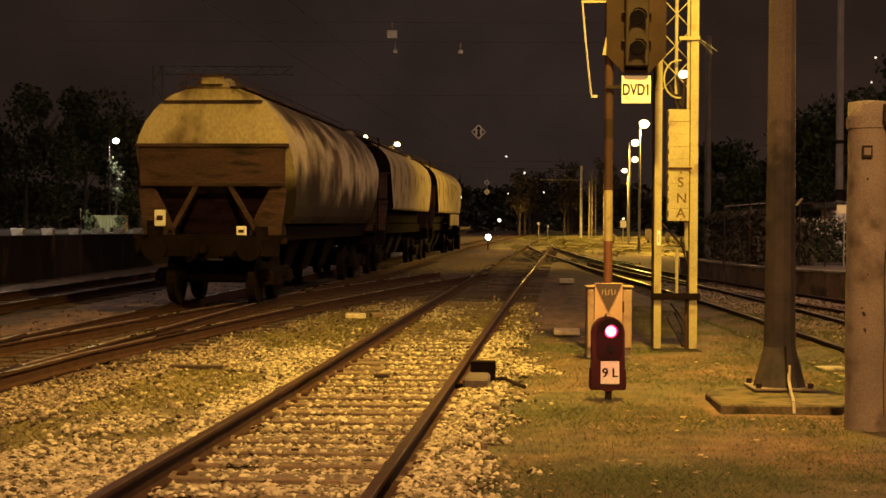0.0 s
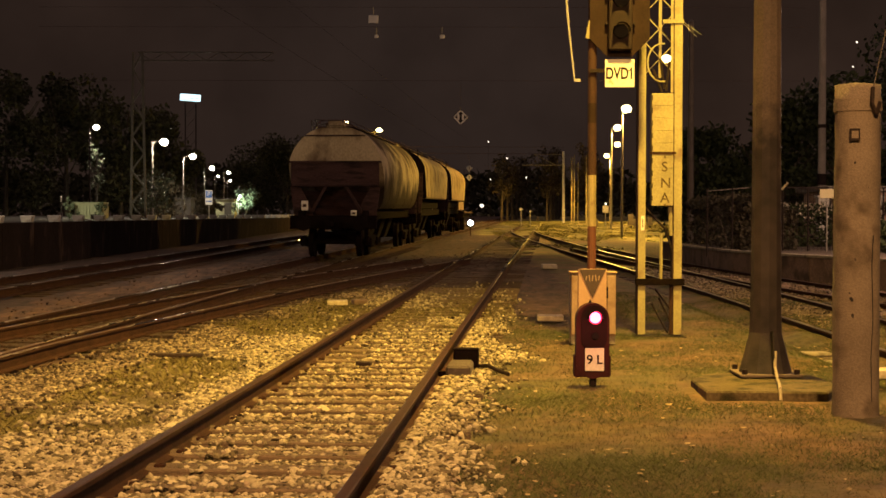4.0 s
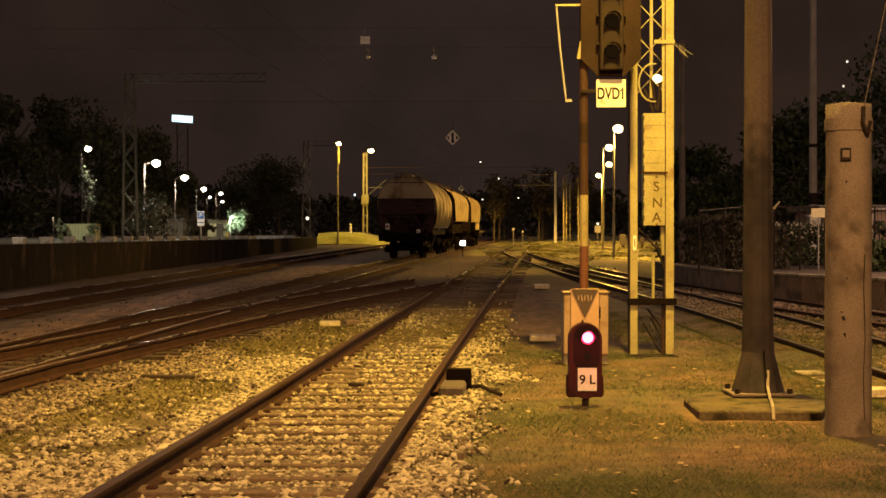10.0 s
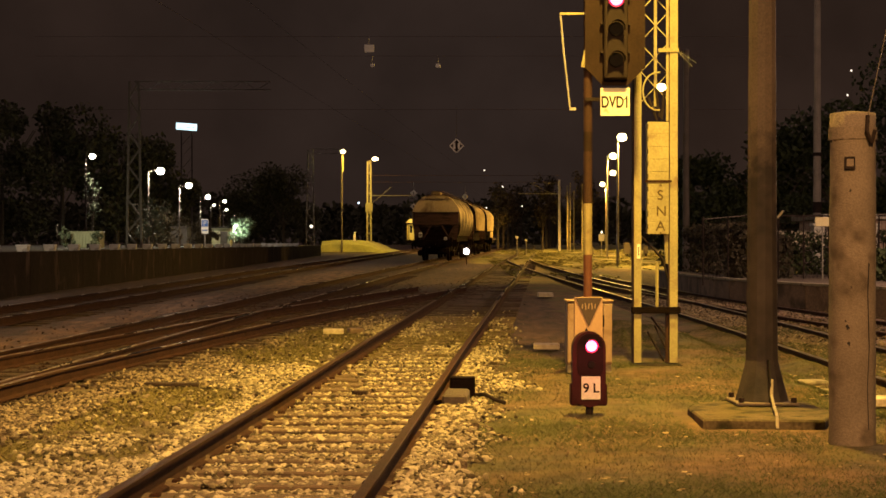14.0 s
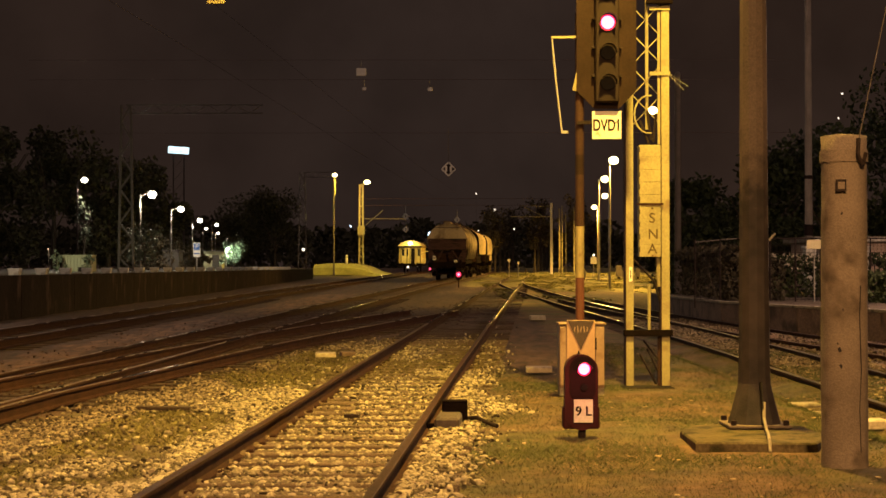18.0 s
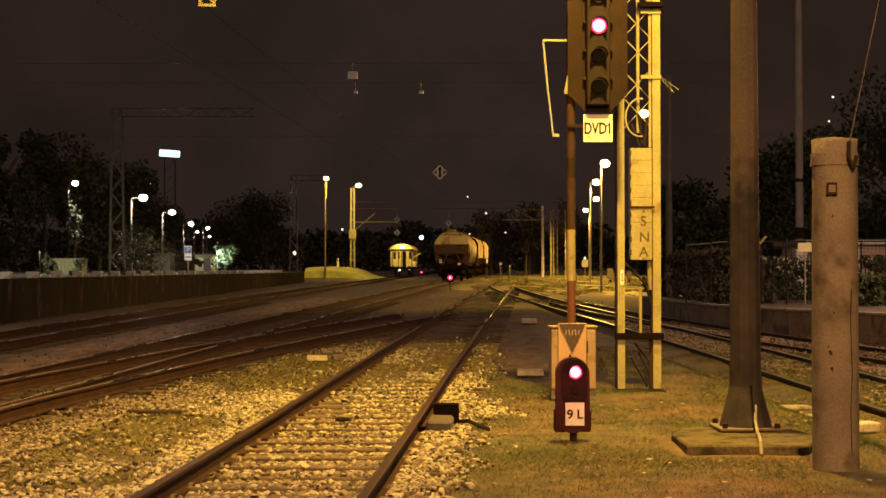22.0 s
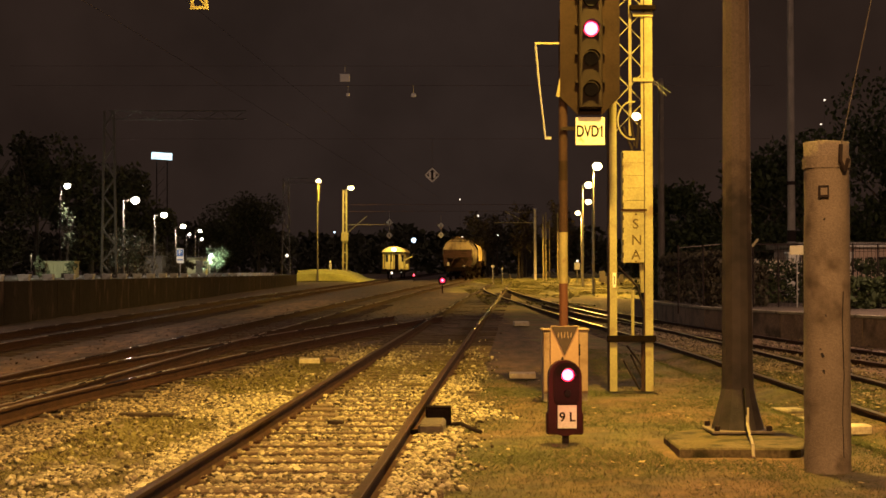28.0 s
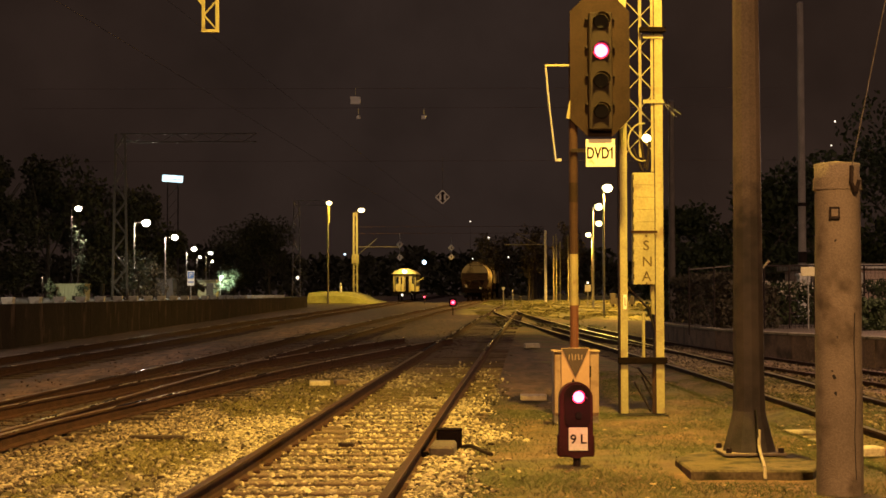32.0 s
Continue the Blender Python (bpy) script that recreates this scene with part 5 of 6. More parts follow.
def tree(x, y, z, h, r, label, seed, leaves=2600, leaf=LEAF, size=0.22, squash=1.0, start=0.25):
    rng = np.random.default_rng(seed)
    t = thing("tree", (x, y, z), label, "tree", "trees round the yard")
    bm = B()
    rod(bm, (0, 0, -0.1), (0.05 * h * 0.2, 0, h * 0.55), 0.035 * h * 0.6, 0.02 * h * 0.5, n=8)
    for k in range(7):
        a, u = rng.uniform(0, 6.28), rng.uniform(0.3, 0.6)
        rod(bm, (0, 0, h * u * 0.8), (math.cos(a) * r * 0.7, math.sin(a) * r * 0.7, h * min(0.95, u + rng.uniform(0.15, 0.4))), 0.012 * h * 0.5, 0.004 * h, n=6)
    part("trunk", bm, BARK, t)
    blobs = [(rng.normal(0, 0.45) * r, rng.normal(0, 0.45) * r, h * rng.uniform(start + 0.08, 0.93), r * rng.uniform(0.3, 0.58)) for _ in range(14)]
    b = np.array(blobs)[rng.integers(0, 14, leaves)]
    d = rng.normal(0, 1, (leaves, 3))
    d /= np.linalg.norm(d, axis=1)[:, None]
    p = b[:, :3] + d * (b[:, 3] * rng.random(leaves) ** 0.4)[:, None] * np.array([1, 1, squash])
    u = rng.normal(0, 1, (leaves, 3))
    w = np.cross(u, rng.normal(0, 1, (leaves, 3)))
    u /= np.linalg.norm(u, axis=1)[:, None]
    w /= np.linalg.norm(w, axis=1)[:, None]
    s = (size * rng.uniform(0.5, 1.2, leaves))[:, None]
    pts = np.stack([p - u * s, p + w * s * 0.55, p + u * s, p - w * s * 0.55], 1).reshape(-1, 3)
    me = bpy.data.meshes.new("crown")
    me.from_pydata(pts.tolist(), [], np.arange(leaves * 4).reshape(-1, 4).tolist())
    me.materials.append(leaf)
    ob = new("crown", me)
    ob.parent = t
    return t


tree(-25.75, 112.0, LOT, 5.9, 0.75, "thin tree with leaves lit by the lamp above", 11, 240, LEAF_PALE, 0.13, 1.5, 0.3)
tree(-21.5, 205, g(-21.5, 205), 10.6, 4.6, "dark broad tree behind the car park", 12, 6000, leaf=LEAF_FAR)
tree(-27.0, 212, g(-27, 212), 9.0, 3.8, "dark broad tree behind the car park", 13, 5000, leaf=LEAF_FAR)
tree(-18.6, 141, LOT, 2.6, 1.2, "pale green shrub lit by a lamp", 14, 1500, LEAF_PALE, 0.13, 1.0, 0.0)
tree(-17.5, 92, LOT, 2.9, 0.9, "slim young tree beside the car park lamp", 15, 700, LEAF_PALE, 0.12, 1.2, 0.1)
for i, (x, y, h, r) in enumerate(((-44, 152, 13.5, 5.0), (-39.5, 158, 14.5, 4.6), (-35.5, 166, 13.0, 4.4), (-33.0, 178, 11.5, 4.2))):
    tree(x, y, LOT, h, r, "dark tall tree behind the car park", 60 + i, 5200, LEAF_FAR, 0.32, 1.1, 0.05)


def woods():
    rng = np.random.default_rng(77)
    n_ = 60000
    x = rng.uniform(-260, 330, n_)
    y = rng.uniform(300, 380, n_)
    top = np.array([9.0 + 3.5 * noise.noise((a * 0.035, 3.0, 0)) + 3.0 * noise.noise((a * 0.13, 8.0, 0)) for a in x])
    z = 1.0 + rng.random(n_) ** 0.7 * np.maximum(top, 2.5)
    p = np.stack([x, y, z], -1)
    u, w = rng.normal(0, 1, (n_, 3)), rng.normal(0, 1, (n_, 3))
    u /= np.linalg.norm(u, axis=1)[:, None]
    w /= np.linalg.norm(w, axis=1)[:, None]
    s = rng.uniform(0.4, 1.1, n_)[:, None]
    pts = np.stack([p - u * s, p + w * s * 0.7, p + u * s, p - w * s * 0.7], 1).reshape(-1, 3)
    me = bpy.data.meshes.new("far_woods")
    me.from_pydata(pts.tolist(), [], np.arange(n_ * 4).reshape(-1, 4).tolist())
    me.materials.append(LEAF_FAR)
    return tagged(new("far_woods", me), "dark line of woods beyond the yard", "woods", kind="stuff")


woods()
for i, (x, y, h, r) in enumerate(((-34, 285, 9, 6),)):
    tree(x, y, g(x, y), h, r, "dark tree at the far edge of the yard", 30 + i, 2200, LEAF_FAR, 0.4)
for i in range(16):
    x, y = 6.5 + (i * 7 % 16) * 0.95, 182 + (i * 5 % 16) * 2.6
    tree(x, y, g(x, y), 7.5 + (i * 3 % 5) * 0.7, 1.5, "slim tree at the edge of the woods", 140 + i, 420, LEAF_BROWN, 0.24, 1.4, 0.35)
# lamp added inside the shrub for its bright green leaves
shrub_fill = street_lamp(-18.9, 139.4, 1.9, 0.2, "low lamp added to brighten the pale shrub", "car park lamps", (0.85, 1.0, 0.72), glow("greenish_fill_globe", (0.8, 1.0, 0.75), 3.0), (0.8, 1.0, 0.72), 700, 0.12, LOT)


def container():
    c = thing("site_container", (-19.1, 82, LOT), "pale corrugated storage container behind the wall", "container")
    part("body", box(B(), (0, 0, 0.42), (1.55, 1.2, 0.84), bevel=0.02), TARP, c)
    for i in range(9):
        part("rib", box(B(), (-0.70 + i * 0.175, -0.63, 0.42), (0.09, 0.05, 0.76), bevel=0.01), TARP, c)
    part("roof", box(B(), (0, 0, 0.865), (1.60, 1.3, 0.05), bevel=0.01), TARP, c)
    part("dark_hatch", box(B(), (0.35, -0.66, 0.12), (0.5, 0.03, 0.24)), BLACK, c)


container()
tree(-18.35, 80.6, LOT, 0.95, 0.34, "small pale shrub beside the container", 18, 260, LEAF_PALE, 0.09, 1.0, 0.0)
tree(-19.95, 80.6, LOT, 1.15, 0.34, "small pale shrub beside the container", 19, 260, LEAF_PALE, 0.09, 1.0, 0.0)
for i, (x, y, h, r) in enumerate(((-18.6, 100, 2.3, 1.1), (-20.9, 109, 2.9, 1.6), (-21.6, 128, 2.7, 1.5), (-17.4, 112, 1.5, 0.9))):
    tree(x, y, LOT, h, r, "brownish bush between the car park lamps", 120 + i, 1300, LEAF_BROWN, 0.12, 1.0, 0.0)
# fill light and post added to brighten the container front
lamp("container_lamp", "POINT", (-19.6, 77.4, 2.72), 330, (1.0, 0.95, 0.6), 0.1)
bm = B()
rod(bm, (0, 0, 0), (0, 0, 1.2), 0.02)
cl = thing("wall_lamp", (-19.6, 77.5, LOT), "thin black post added under the container fill light", "lamp")
part("post", bm, BLACK, cl)


ps = thing("parking_sign", (-15.6, 100, LOT), "blue and white parking sign on a post", "sign")
part("post", rod(B(), (0, 0, 0), (0, 0, 1.0), 0.035), GALV, ps)
pp = part("panel", box(B(), (0, -0.04, 1.35), (0.46, 0.03, 0.95), bevel=0.01), WHITEPAINT, ps)
pb = part("blue_field", box(B(), (0, -0.06, 1.55), (0.40, 0.012, 0.44)), BLUE, ps)
text_part("P", 0.4, (0, -0.068, 1.55), 90, 0, WHITEPAINT, pb)
part("grey_bar", box(B(), (0, -0.06, 1.1), (0.36, 0.012, 0.08)), BLUE, ps)

for x, y, w, d, h, lb in ((-21.3, 124, 1.3, 2, 1.5, "low grey hut in the car park"), (-21.7, 150, 1.8, 2, 1.7, "pale low kiosk behind the shrub")):
    hut = thing("hut", (x, y, LOT), lb, "hut")
    part("wall", box(B(), (0, 0, h / 2), (w, d, h), bevel=0.02), TARP if y > 140 else BUILD, hut)
    part("roof", box(B(), (0, 0, h + 0.05), (w + 0.2, d + 0.2, 0.1), bevel=0.01), BUILD, hut)
    part("door", box(B(), (0.3, -d / 2 - 0.01, h * 0.42), (0.7, 0.03, h * 0.8)), BUILD, hut)

pylon = thing("sign_pylon", (-43.7, 260, 1.2), "tall slender pylon with a glowing blue-white sign", "sign pylon")
for sx in (-0.9, 0.9):
    part("post", rod(B(), (sx, 0.2, 0), (sx, 0.2, 19.4), 0.12, n=8), MAST_DARK, pylon)
for k in range(9):
    part("brace", bar(B(), (-0.9, 0.2, 1 + k * 2), (0.9, 0.2, 3 + k * 2), 0.06), MAST_DARK, pylon)
sg = part("sign_panel", box(B(), (0, 0, 20.2), (3.5, 0.3, 1.15), 0, 4, bevel=0.05), SIGN_ON, pylon, "glowing blue-white illuminated sign")
for i, w in enumerate((0.5, 0.35, 0.6, 0.4)):
    part("sign_bar", box(B(), (-1.1 + i * 0.75, -0.17, 19.95 + 0.04 * i), (w, 0.02, 0.12), 0, 4), BLUE, sg)


# ---- catenary masts and wires ----
def far_mast(x, y, h, w, mat, label):
    z0 = g(x, y)
    m = thing("catenary_mast", (x, y, z0), label, "mast", "catenary masts")
    for s in (-1, 1):
        part("post", bar(B(), (s * w, 0, 0), (s * w * 0.6, 0, h), 0.12), mat, m)
    n = int(h / 0.9)
    for i in range(n):
        a, b2 = i / n, (i + 1) / n
        s = 1 if i % 2 else -1
        wa, wb = w * (1 - 0.4 * a), w * (1 - 0.4 * b2)
        part("lattice_bar", bar(B(), (s * wa, 0, a * h), (-s * wb, 0, b2 * h), 0.09), mat, m)
    part("foundation", box(B(), (0, 0, 0.1), (w * 2 + 0.5, 0.7, 0.3), bevel=0.03), CONCRETE, m)
    return m, z0


for x_, y_, h_, w_, reach, lb in ((-17.0, 84, 10.2, 0.42, 7.5, "dark lattice catenary mast beside the car park"), (-12.1, 139, 9.6, 0.38, 3.0, "dark lattice catenary mast beside the platform")):
    pm, pz_ = far_mast(x_, y_, h_, w_, MAST_DARK, lb)
    for dz in (0.0, -0.45):
        part("beam_chord", bar(B(), (0, 0, h_ + dz), (reach, 0, h_ + dz), 0.07), MAST_DARK, pm)
    for k in range(int(reach / 0.75)):
        part("beam_lattice", bar(B(), (k * 0.75, 0, h_ - 0.45 * (k % 2)), (k * 0.75 + 0.75, 0, h_ - 0.45 * ((k + 1) % 2)), 0.04), MAST_DARK, pm)
mz = g(-7.75, 160)
mm = thing("catenary_mast", (-7.75, 160, mz), "pale double-channel mast carrying a bright yard lamp", "mast", "catenary masts")
for s in (-1, 1):
    part("post", bar(B(), (s * 0.20, 0, 0), (s * 0.15, 0, 9.5), 0.19), MAST, mm)
for k in range(9):
    part("batten", box(B(), (0, 0, 0.9 + k * 1.05), (0.36, 0.06, 0.14), bevel=0.01), MAST, mm)
part("foundation", box(B(), (0, 0, 0.1), (1.1, 0.7, 0.3), bevel=0.03), CONCRETE, mm)
part("lamp_arm", rod(B(), (0, -0.1, 9.5), (0.6, -0.5, 9.75), 0.05), MAST, mm)
part("lamp_head", ball(B(), (0.65, -0.5, 9.72), 0.34, 0.65), SODIUM_ON, mm, "glowing sodium floodlight")
part("equipment_box", box(B(), (0, -0.2, 4.6), (0.75, 0.3, 0.9), bevel=0.03), MAST, mm)
part("cantilever", rod(B(), (0.2, 0, 5.9), (4.8, 0, 5.9), 0.05), MAST_DARK, mm)
part("cantilever_stay", rod(B(), (0.2, 0, 5.0), (2.3, 0, 6.8), 0.04), MAST_DARK, mm)
lamp("platform_floodlight", "SPOT", (-7.2, 146.0, mz + 9.4), 5000, (1.0, 0.66, 0.10), 0.25, (-9.4, 151, 0.6), 130, 0.5)
lamp("mast_floodlight", "POINT", (-7.2, 155.5, mz + 8.6), 1800, (1.0, 0.62, 0.12), 0.2)
lp = thing("yard_lamp", (-9.95, 150, g(-9.95, 150)), "slim lamp pole with a lit tube head", "lamp")
part("post", rod(B(), (0, 0, 0), (0, 0, 9.6), 0.10, 0.07, n=10), MAST_DARK, lp)
part("lit_sleeve", rod(B(), (0.1, -0.08, 8.0), (0.1, -0.08, 9.9), 0.09, n=10), MAST, lp)
part("lamp_head", ball(B(), (0.1, -0.1, 9.95), 0.26, 0.8), SODIUM_ON, lp)
lamp("yard_lamp_light", "POINT", (0.15 - 9.95, 149.5, 9.9), 120, SODIUM, 0.1)

# grassy bank at the platform end, and its small white marker
bm = B()
zb = g(-9, 155) - 0.1
prof = [(-12.2, 0.0), (-12.0, 1.22), (-11.2, 1.30), (-9.6, 1.30), (-8.0, 1.24), (-7.0, 0.95), (-6.0, 0.45), (-4.8, 0.18), (-4.2, 0.0)]
rows_ = [[bm.verts.new((px_ + 0.12 * (yy - 150) / 20, yy + 0.6 * (1 - k_), zb + pz_ * k_)) for px_, pz_ in prof] for yy, k_ in ((149.5, 0.15), (150.2, 0.7), (151.5, 1.0), (160, 1.05), (172, 1.0), (174, 0.1))]
for ra, rb in zip(rows_, rows_[1:]):
    for i in range(len(prof) - 1):
        bm.faces.new((ra[i], ra[i + 1], rb[i + 1], rb[i]))
bmesh.ops.recalc_face_normals(bm, faces=bm.faces[:])
pe = part("grass_bank", bm, surface("lit_rough_grass", (0.13, 0.12, 0.03), (0.26, 0.24, 0.06), 0.9, 30, 1.5, 0.8))
tagged(pe, "grassy bank at the platform end under the yard lamp", "grass bank", kind="structure")
wm = thing("white_marker", (-8.85, 152.5, g(-8.85, 152) + 1.14), "small white marker post on the platform", "marker")
part("post", rod(B(), (0, 0, 0), (0, 0, 0.7), 0.13, n=10), WHITEPAINT, wm)
part("cap", ball(B(), (0, 0, 0.85), 0.12), WHITEPAINT, wm)


def pole(x, y, h, r, mat, label, bands=()):
    p = thing("pole", (x, y, g(x, y)), label, "pole", "poles on the right-hand side")
    part("shaft", rod(B(), (0, 0, -0.1), (0, 0, h), r, r * 0.75, n=10), mat, p)
    for z0, z1 in bands:
        part("band", rod(B(), (0, 0, z0), (0, 0, z1), r * 1.08, n=10), BLACK, p)
    part("cap", rod(B(), (0, 0, h), (0, 0, h + 0.08), r * 0.9, r * 0.4, n=10), mat, p)


for (xa, za), (xb, zb_), r_ in (((12.2, 6.8), (7.9, 6.8), 0.05), ((11.5, 6.75), (9.1, 7.95), 0.035), ((12.2, 7.9), (9.1, 7.95), 0.02)):
    tagged(part("cantilever_arm", rod(B(), (xa, 160, za), (xb, 160, zb_), r_, n=6), MAST), "slender pale overhead wire arm", "overhead arm", "overhead arms")
pole(12.2, 160, 7.5, 0.16, WHITEPAINT, "slender pale concrete pole beside the grass")
for x, y, h in ((12.3, 151, 6.6), (12.75, 153, 6.9), (13.3, 155, 6.2), (13.85, 152, 6.8), (16.4, 200, 6.5)):
    pole(x, y, h, 0.07, MAST, "slender pale pole beside the road")
pole(15.2, 62, 13.5, 0.17, surface("grey_concrete_pole", (0.17, 0.15, 0.13), (0.30, 0.27, 0.24), 0.8, 30, 1.5, 0.3), "tall grey concrete pole with dark bands", ((2.9, 3.35), (5.2, 5.35)))
pole(9.24, 58, 9.0, 0.14, MAST_DARK, "dark steel pole beside the ivy fence")


def wire(f, z, y0, y1, label):
    bm = B()
    ys = np.arange(y0, y1, 12.0)
    for a, b2 in zip(ys, ys[1:]):
        xa, xb = curve(f, a), curve(f, b2)
        rod(bm, (xa, a, g(xa, a) + z), (xb, b2, g(xb, b2) + z), 0.004, n=5)
    return tagged(part("contact_wire", bm, BLACK), label, "overhead wire", "overhead wires")


for f in (wagon_x,):
    wire(f, 5.75, 16, 260, "thin overhead contact wire above the track")
    wire(f, 7.0, 16, 260, "thin overhead carrier wire above the track")
for y, z, x0, x1 in ((60, 9.77, -16, 14), (60, 6.9, -16, 14), (60, 9.0, -16, 14), (160, 8.7, -7.5, 12.2), (160, 8.0, -7.5, 12.2)):
    tagged(part("cross_wire", rod(B(), (x0, y, z), (x1, y, z), 0.02 if y > 100 else 0.006, n=5), STEEL_DULL), "thin span wire across the yard", "overhead wire", "overhead wires")


def diamond(x, y, z, s, label):
    d = thing("diamond_sign", (x, y, z), label, "sign", "hanging diamond signs")
    part("board", box(B(), (0, 0, 0), (s, 0.03, s), 0, 45, bevel=0.01), BLACK, d)
    for dx in (-0.10, 0.10):
        part("white_bar", box(B(), (dx * s / 0.45, -0.022, 0), (0.09 * s / 0.45, 0.012, 0.26 * s / 0.45)), WHITEPAINT, d)
    for k in range(4):
        a = radians(45 + 90 * k)
        part("white_edge", box(B(), (0.47 * s * math.cos(a) , -0.02, 0.47 * s * math.sin(a)), (0.05, 0.012, s * 0.95), 0, -math.degrees(a)), WHITEPAINT, d)
    part("hanger", rod(B(), (0, 0, s * 0.7), (0, 0, s * 0.7 + 1.3), 0.004, n=5), BLACK, d)
    return d


diamond(0.53, 60, 5.47, 0.40, "black and white diamond sign hanging from the wire")
for x, y, z in ((-2.70, 140, 6.2), (-2.70, 140, 5.0), (2.17, 150, 5.26), (2.17, 150, 6.18)):
    d = thing("diamond_sign", (x, y, z), "white diamond sign hanging from the wire", "sign", "hanging diamond signs")
    part("board", box(B(), (0, 0, 0), (0.46, 0.03, 0.46), 0, 45, bevel=0.01), WHITEPAINT, d)
    part("bar", box(B(), (0, -0.025, 0), (0.08, 0.012, 0.26)), BLACK, d)
    part("hanger", rod(B(), (0, 0, 0.3), (0, 0, 1.0), 0.015, n=5), GALV, d)

for x, y, z, s in ((-2.9, 60, 9.3, 0.30), (-2.78, 60, 8.63, 0.12), (-0.2, 60, 8.62, 0.14)):
    d = thing("insulator_tag", (x, y, z), "small pale tag hanging from a span wire", "tag", "tags on the span wires")
    part("tag", box(B(), (0, 0, 0), (s * 1.3, 0.04, s), bevel=0.01), WHITEPAINT, d)
    part("hanger", rod(B(), (0, 0, s / 2 - 0.02), (0, 0, (9.77 if z > 9 else 9.0) - z + 0.01), 0.01, n=5), GALV, d)

# far lamps, and pale wire tags given a glow; stems are added supports
for x, y, z, r in ((3.65, 135, 8.05, 0.07), (7.4, 190, 8.6, 0.13), (9.85, 190, 6.2, 0.10), (5.4, 190, 6.0, 0.09), (53.5, 200, 24.2, 0.14), (53.0, 200, 21.0, 0.12), (-12.0, 139, 3.15, 0.15), (-10.5, 190, 6.6, 0.11), (-0.7, 210, 6.0, 0.3), (-36, 200, 14.2, 0.15), (-36, 200, 12.9, 0.15), (30.2, 200, 16.0, 0.12), (5.35, 235, 2.95, 0.30)):
    d = thing("far_lamp", (x, y, z), "small distant glowing dot in the night", "lamp", "small far lamps")
    part("bulb", ball(B(), (0, 0, 0), r, u=8, v=6), BLUE_ON if (x, y) in ((-10.5, 190), (-0.7, 210)) else SMALL_ON, d)
    part("stem", rod(B(), (0, 0.1, g(x, y) - z), (0, 0.1, 0), 0.009, n=5), BLACK, d)

for x, y, h, r in ((6.3, 130, 1.55, 0.14), (7.2, 132, 1.35, 0.10)):
    d = thing("disc_signal", (x, y, g(x, y)), "round white disc signal on a short post", "signal", "disc signals")
    part("post", rod(B(), (0, 0, 0), (0, 0, h), 0.05), GALV, d)
    part("disc", rod(B(), (0, -0.05, h), (0, -0.08, h), r, n=16), WHITEPAINT, d)
wc = thing("white_cabinet", (13.5, 130, g(13.5, 130) + 1.0), "small white cabinet on a post with a lamp", "cabinet")
part("body", box(B(), (0, 0, 0.55), (0.5, 0.3, 0.6), bevel=0.02), WHITEPAINT, wc)
part("post", rod(B(), (0, 0.05, -1.0), (0, 0.05, 0.3), 0.05), GALV, wc)
part("lamp", ball(B(), (0, -0.1, 1.0), 0.1), SMALL_ON, wc)
for x, y, s in ((11.9, 122, 0.5), (14.2, 118, 0.75), (14.8, 120, 0.5), (9.8, 165, 0.4), (16.2, 122, 0.6)):
    d = thing("trackside_box", (x, y, g(x, y)), "small grey trackside box in the grass", "trackside box", "trackside boxes")
    part("body", box(B(), (0, 0, s), (s * 0.6, s * 0.5, s * 1.1), bevel=0.03), MAST_DARK, d)
    part("leg", box(B(), (0, 0, s * 0.2), (s * 0.3, s * 0.3, s * 0.4)), BLACK, d)


# ---- hedge, fence and lit pickets on the right ----
def leafy(name, label, category, boxes_, leaves, leaf, size, seed, into=None):
    rng = np.random.default_rng(seed)
    t = into or thing(name, (0, 0, 0), label, category)
    P_ = []
    for (x0, x1, y0, y1, z0, z1), cnt in zip(boxes_, leaves):
        q = rng.random((cnt, 3))
        side = rng.integers(0, 3, cnt)
        q[:, 1] = np.where(side == 0, q[:, 1] * 0.2, q[:, 1])
        q[:, 2] = np.where(side == 1, 1 - (1 - q[:, 2]) * 0.25, q[:, 2])
        p = np.array([x0, y0, z0]) + q * np.array([x1 - x0, y1 - y0, z1 - z0])
        p[:, 2] += np.array([0.18 * noise.noise((a * 1.3, b * 1.3, 0)) for a, b in p[:, :2]])
        P_.append(p)
    p = np.concatenate(P_)
    c = len(p)
    u, w = rng.normal(0, 1, (c, 3)), rng.normal(0, 1, (c, 3))
    w = np.cross(u, w)
    u /= np.linalg.norm(u, axis=1)[:, None]
    w /= np.linalg.norm(w, axis=1)[:, None]
    s = (size * rng.uniform(0.5, 1.2, c))[:, None]
    pts = np.stack([p - u * s, p + w * s * 0.6, p + u * s, p - w * s * 0.6], 1).reshape(-1, 3)
    me = bpy.data.meshes.new("foliage")
    me.from_pydata(pts.tolist(), [], np.arange(c * 4).reshape(-1, 4).tolist())
    me.materials.append(leaf)
    ob = new(name if into else "foliage", me)
    ob.parent = t
    if into:
        ob["label"] = label
        return t
    for (x0, x1, y0, y1, z0, z1) in boxes_:
        for _ in range(14):
            x, y = rng.uniform(x0, x1), rng.uniform(y0, y1)
            rod(bm := B(), (x, y, z0 - 0.2), (x + rng.normal(0, 0.2), y + rng.normal(0, 0.15), z0 + (z1 - z0) * 0.8), 0.02, 0.008, n=5)
            part("stem", bm, BARK, t)
    return t


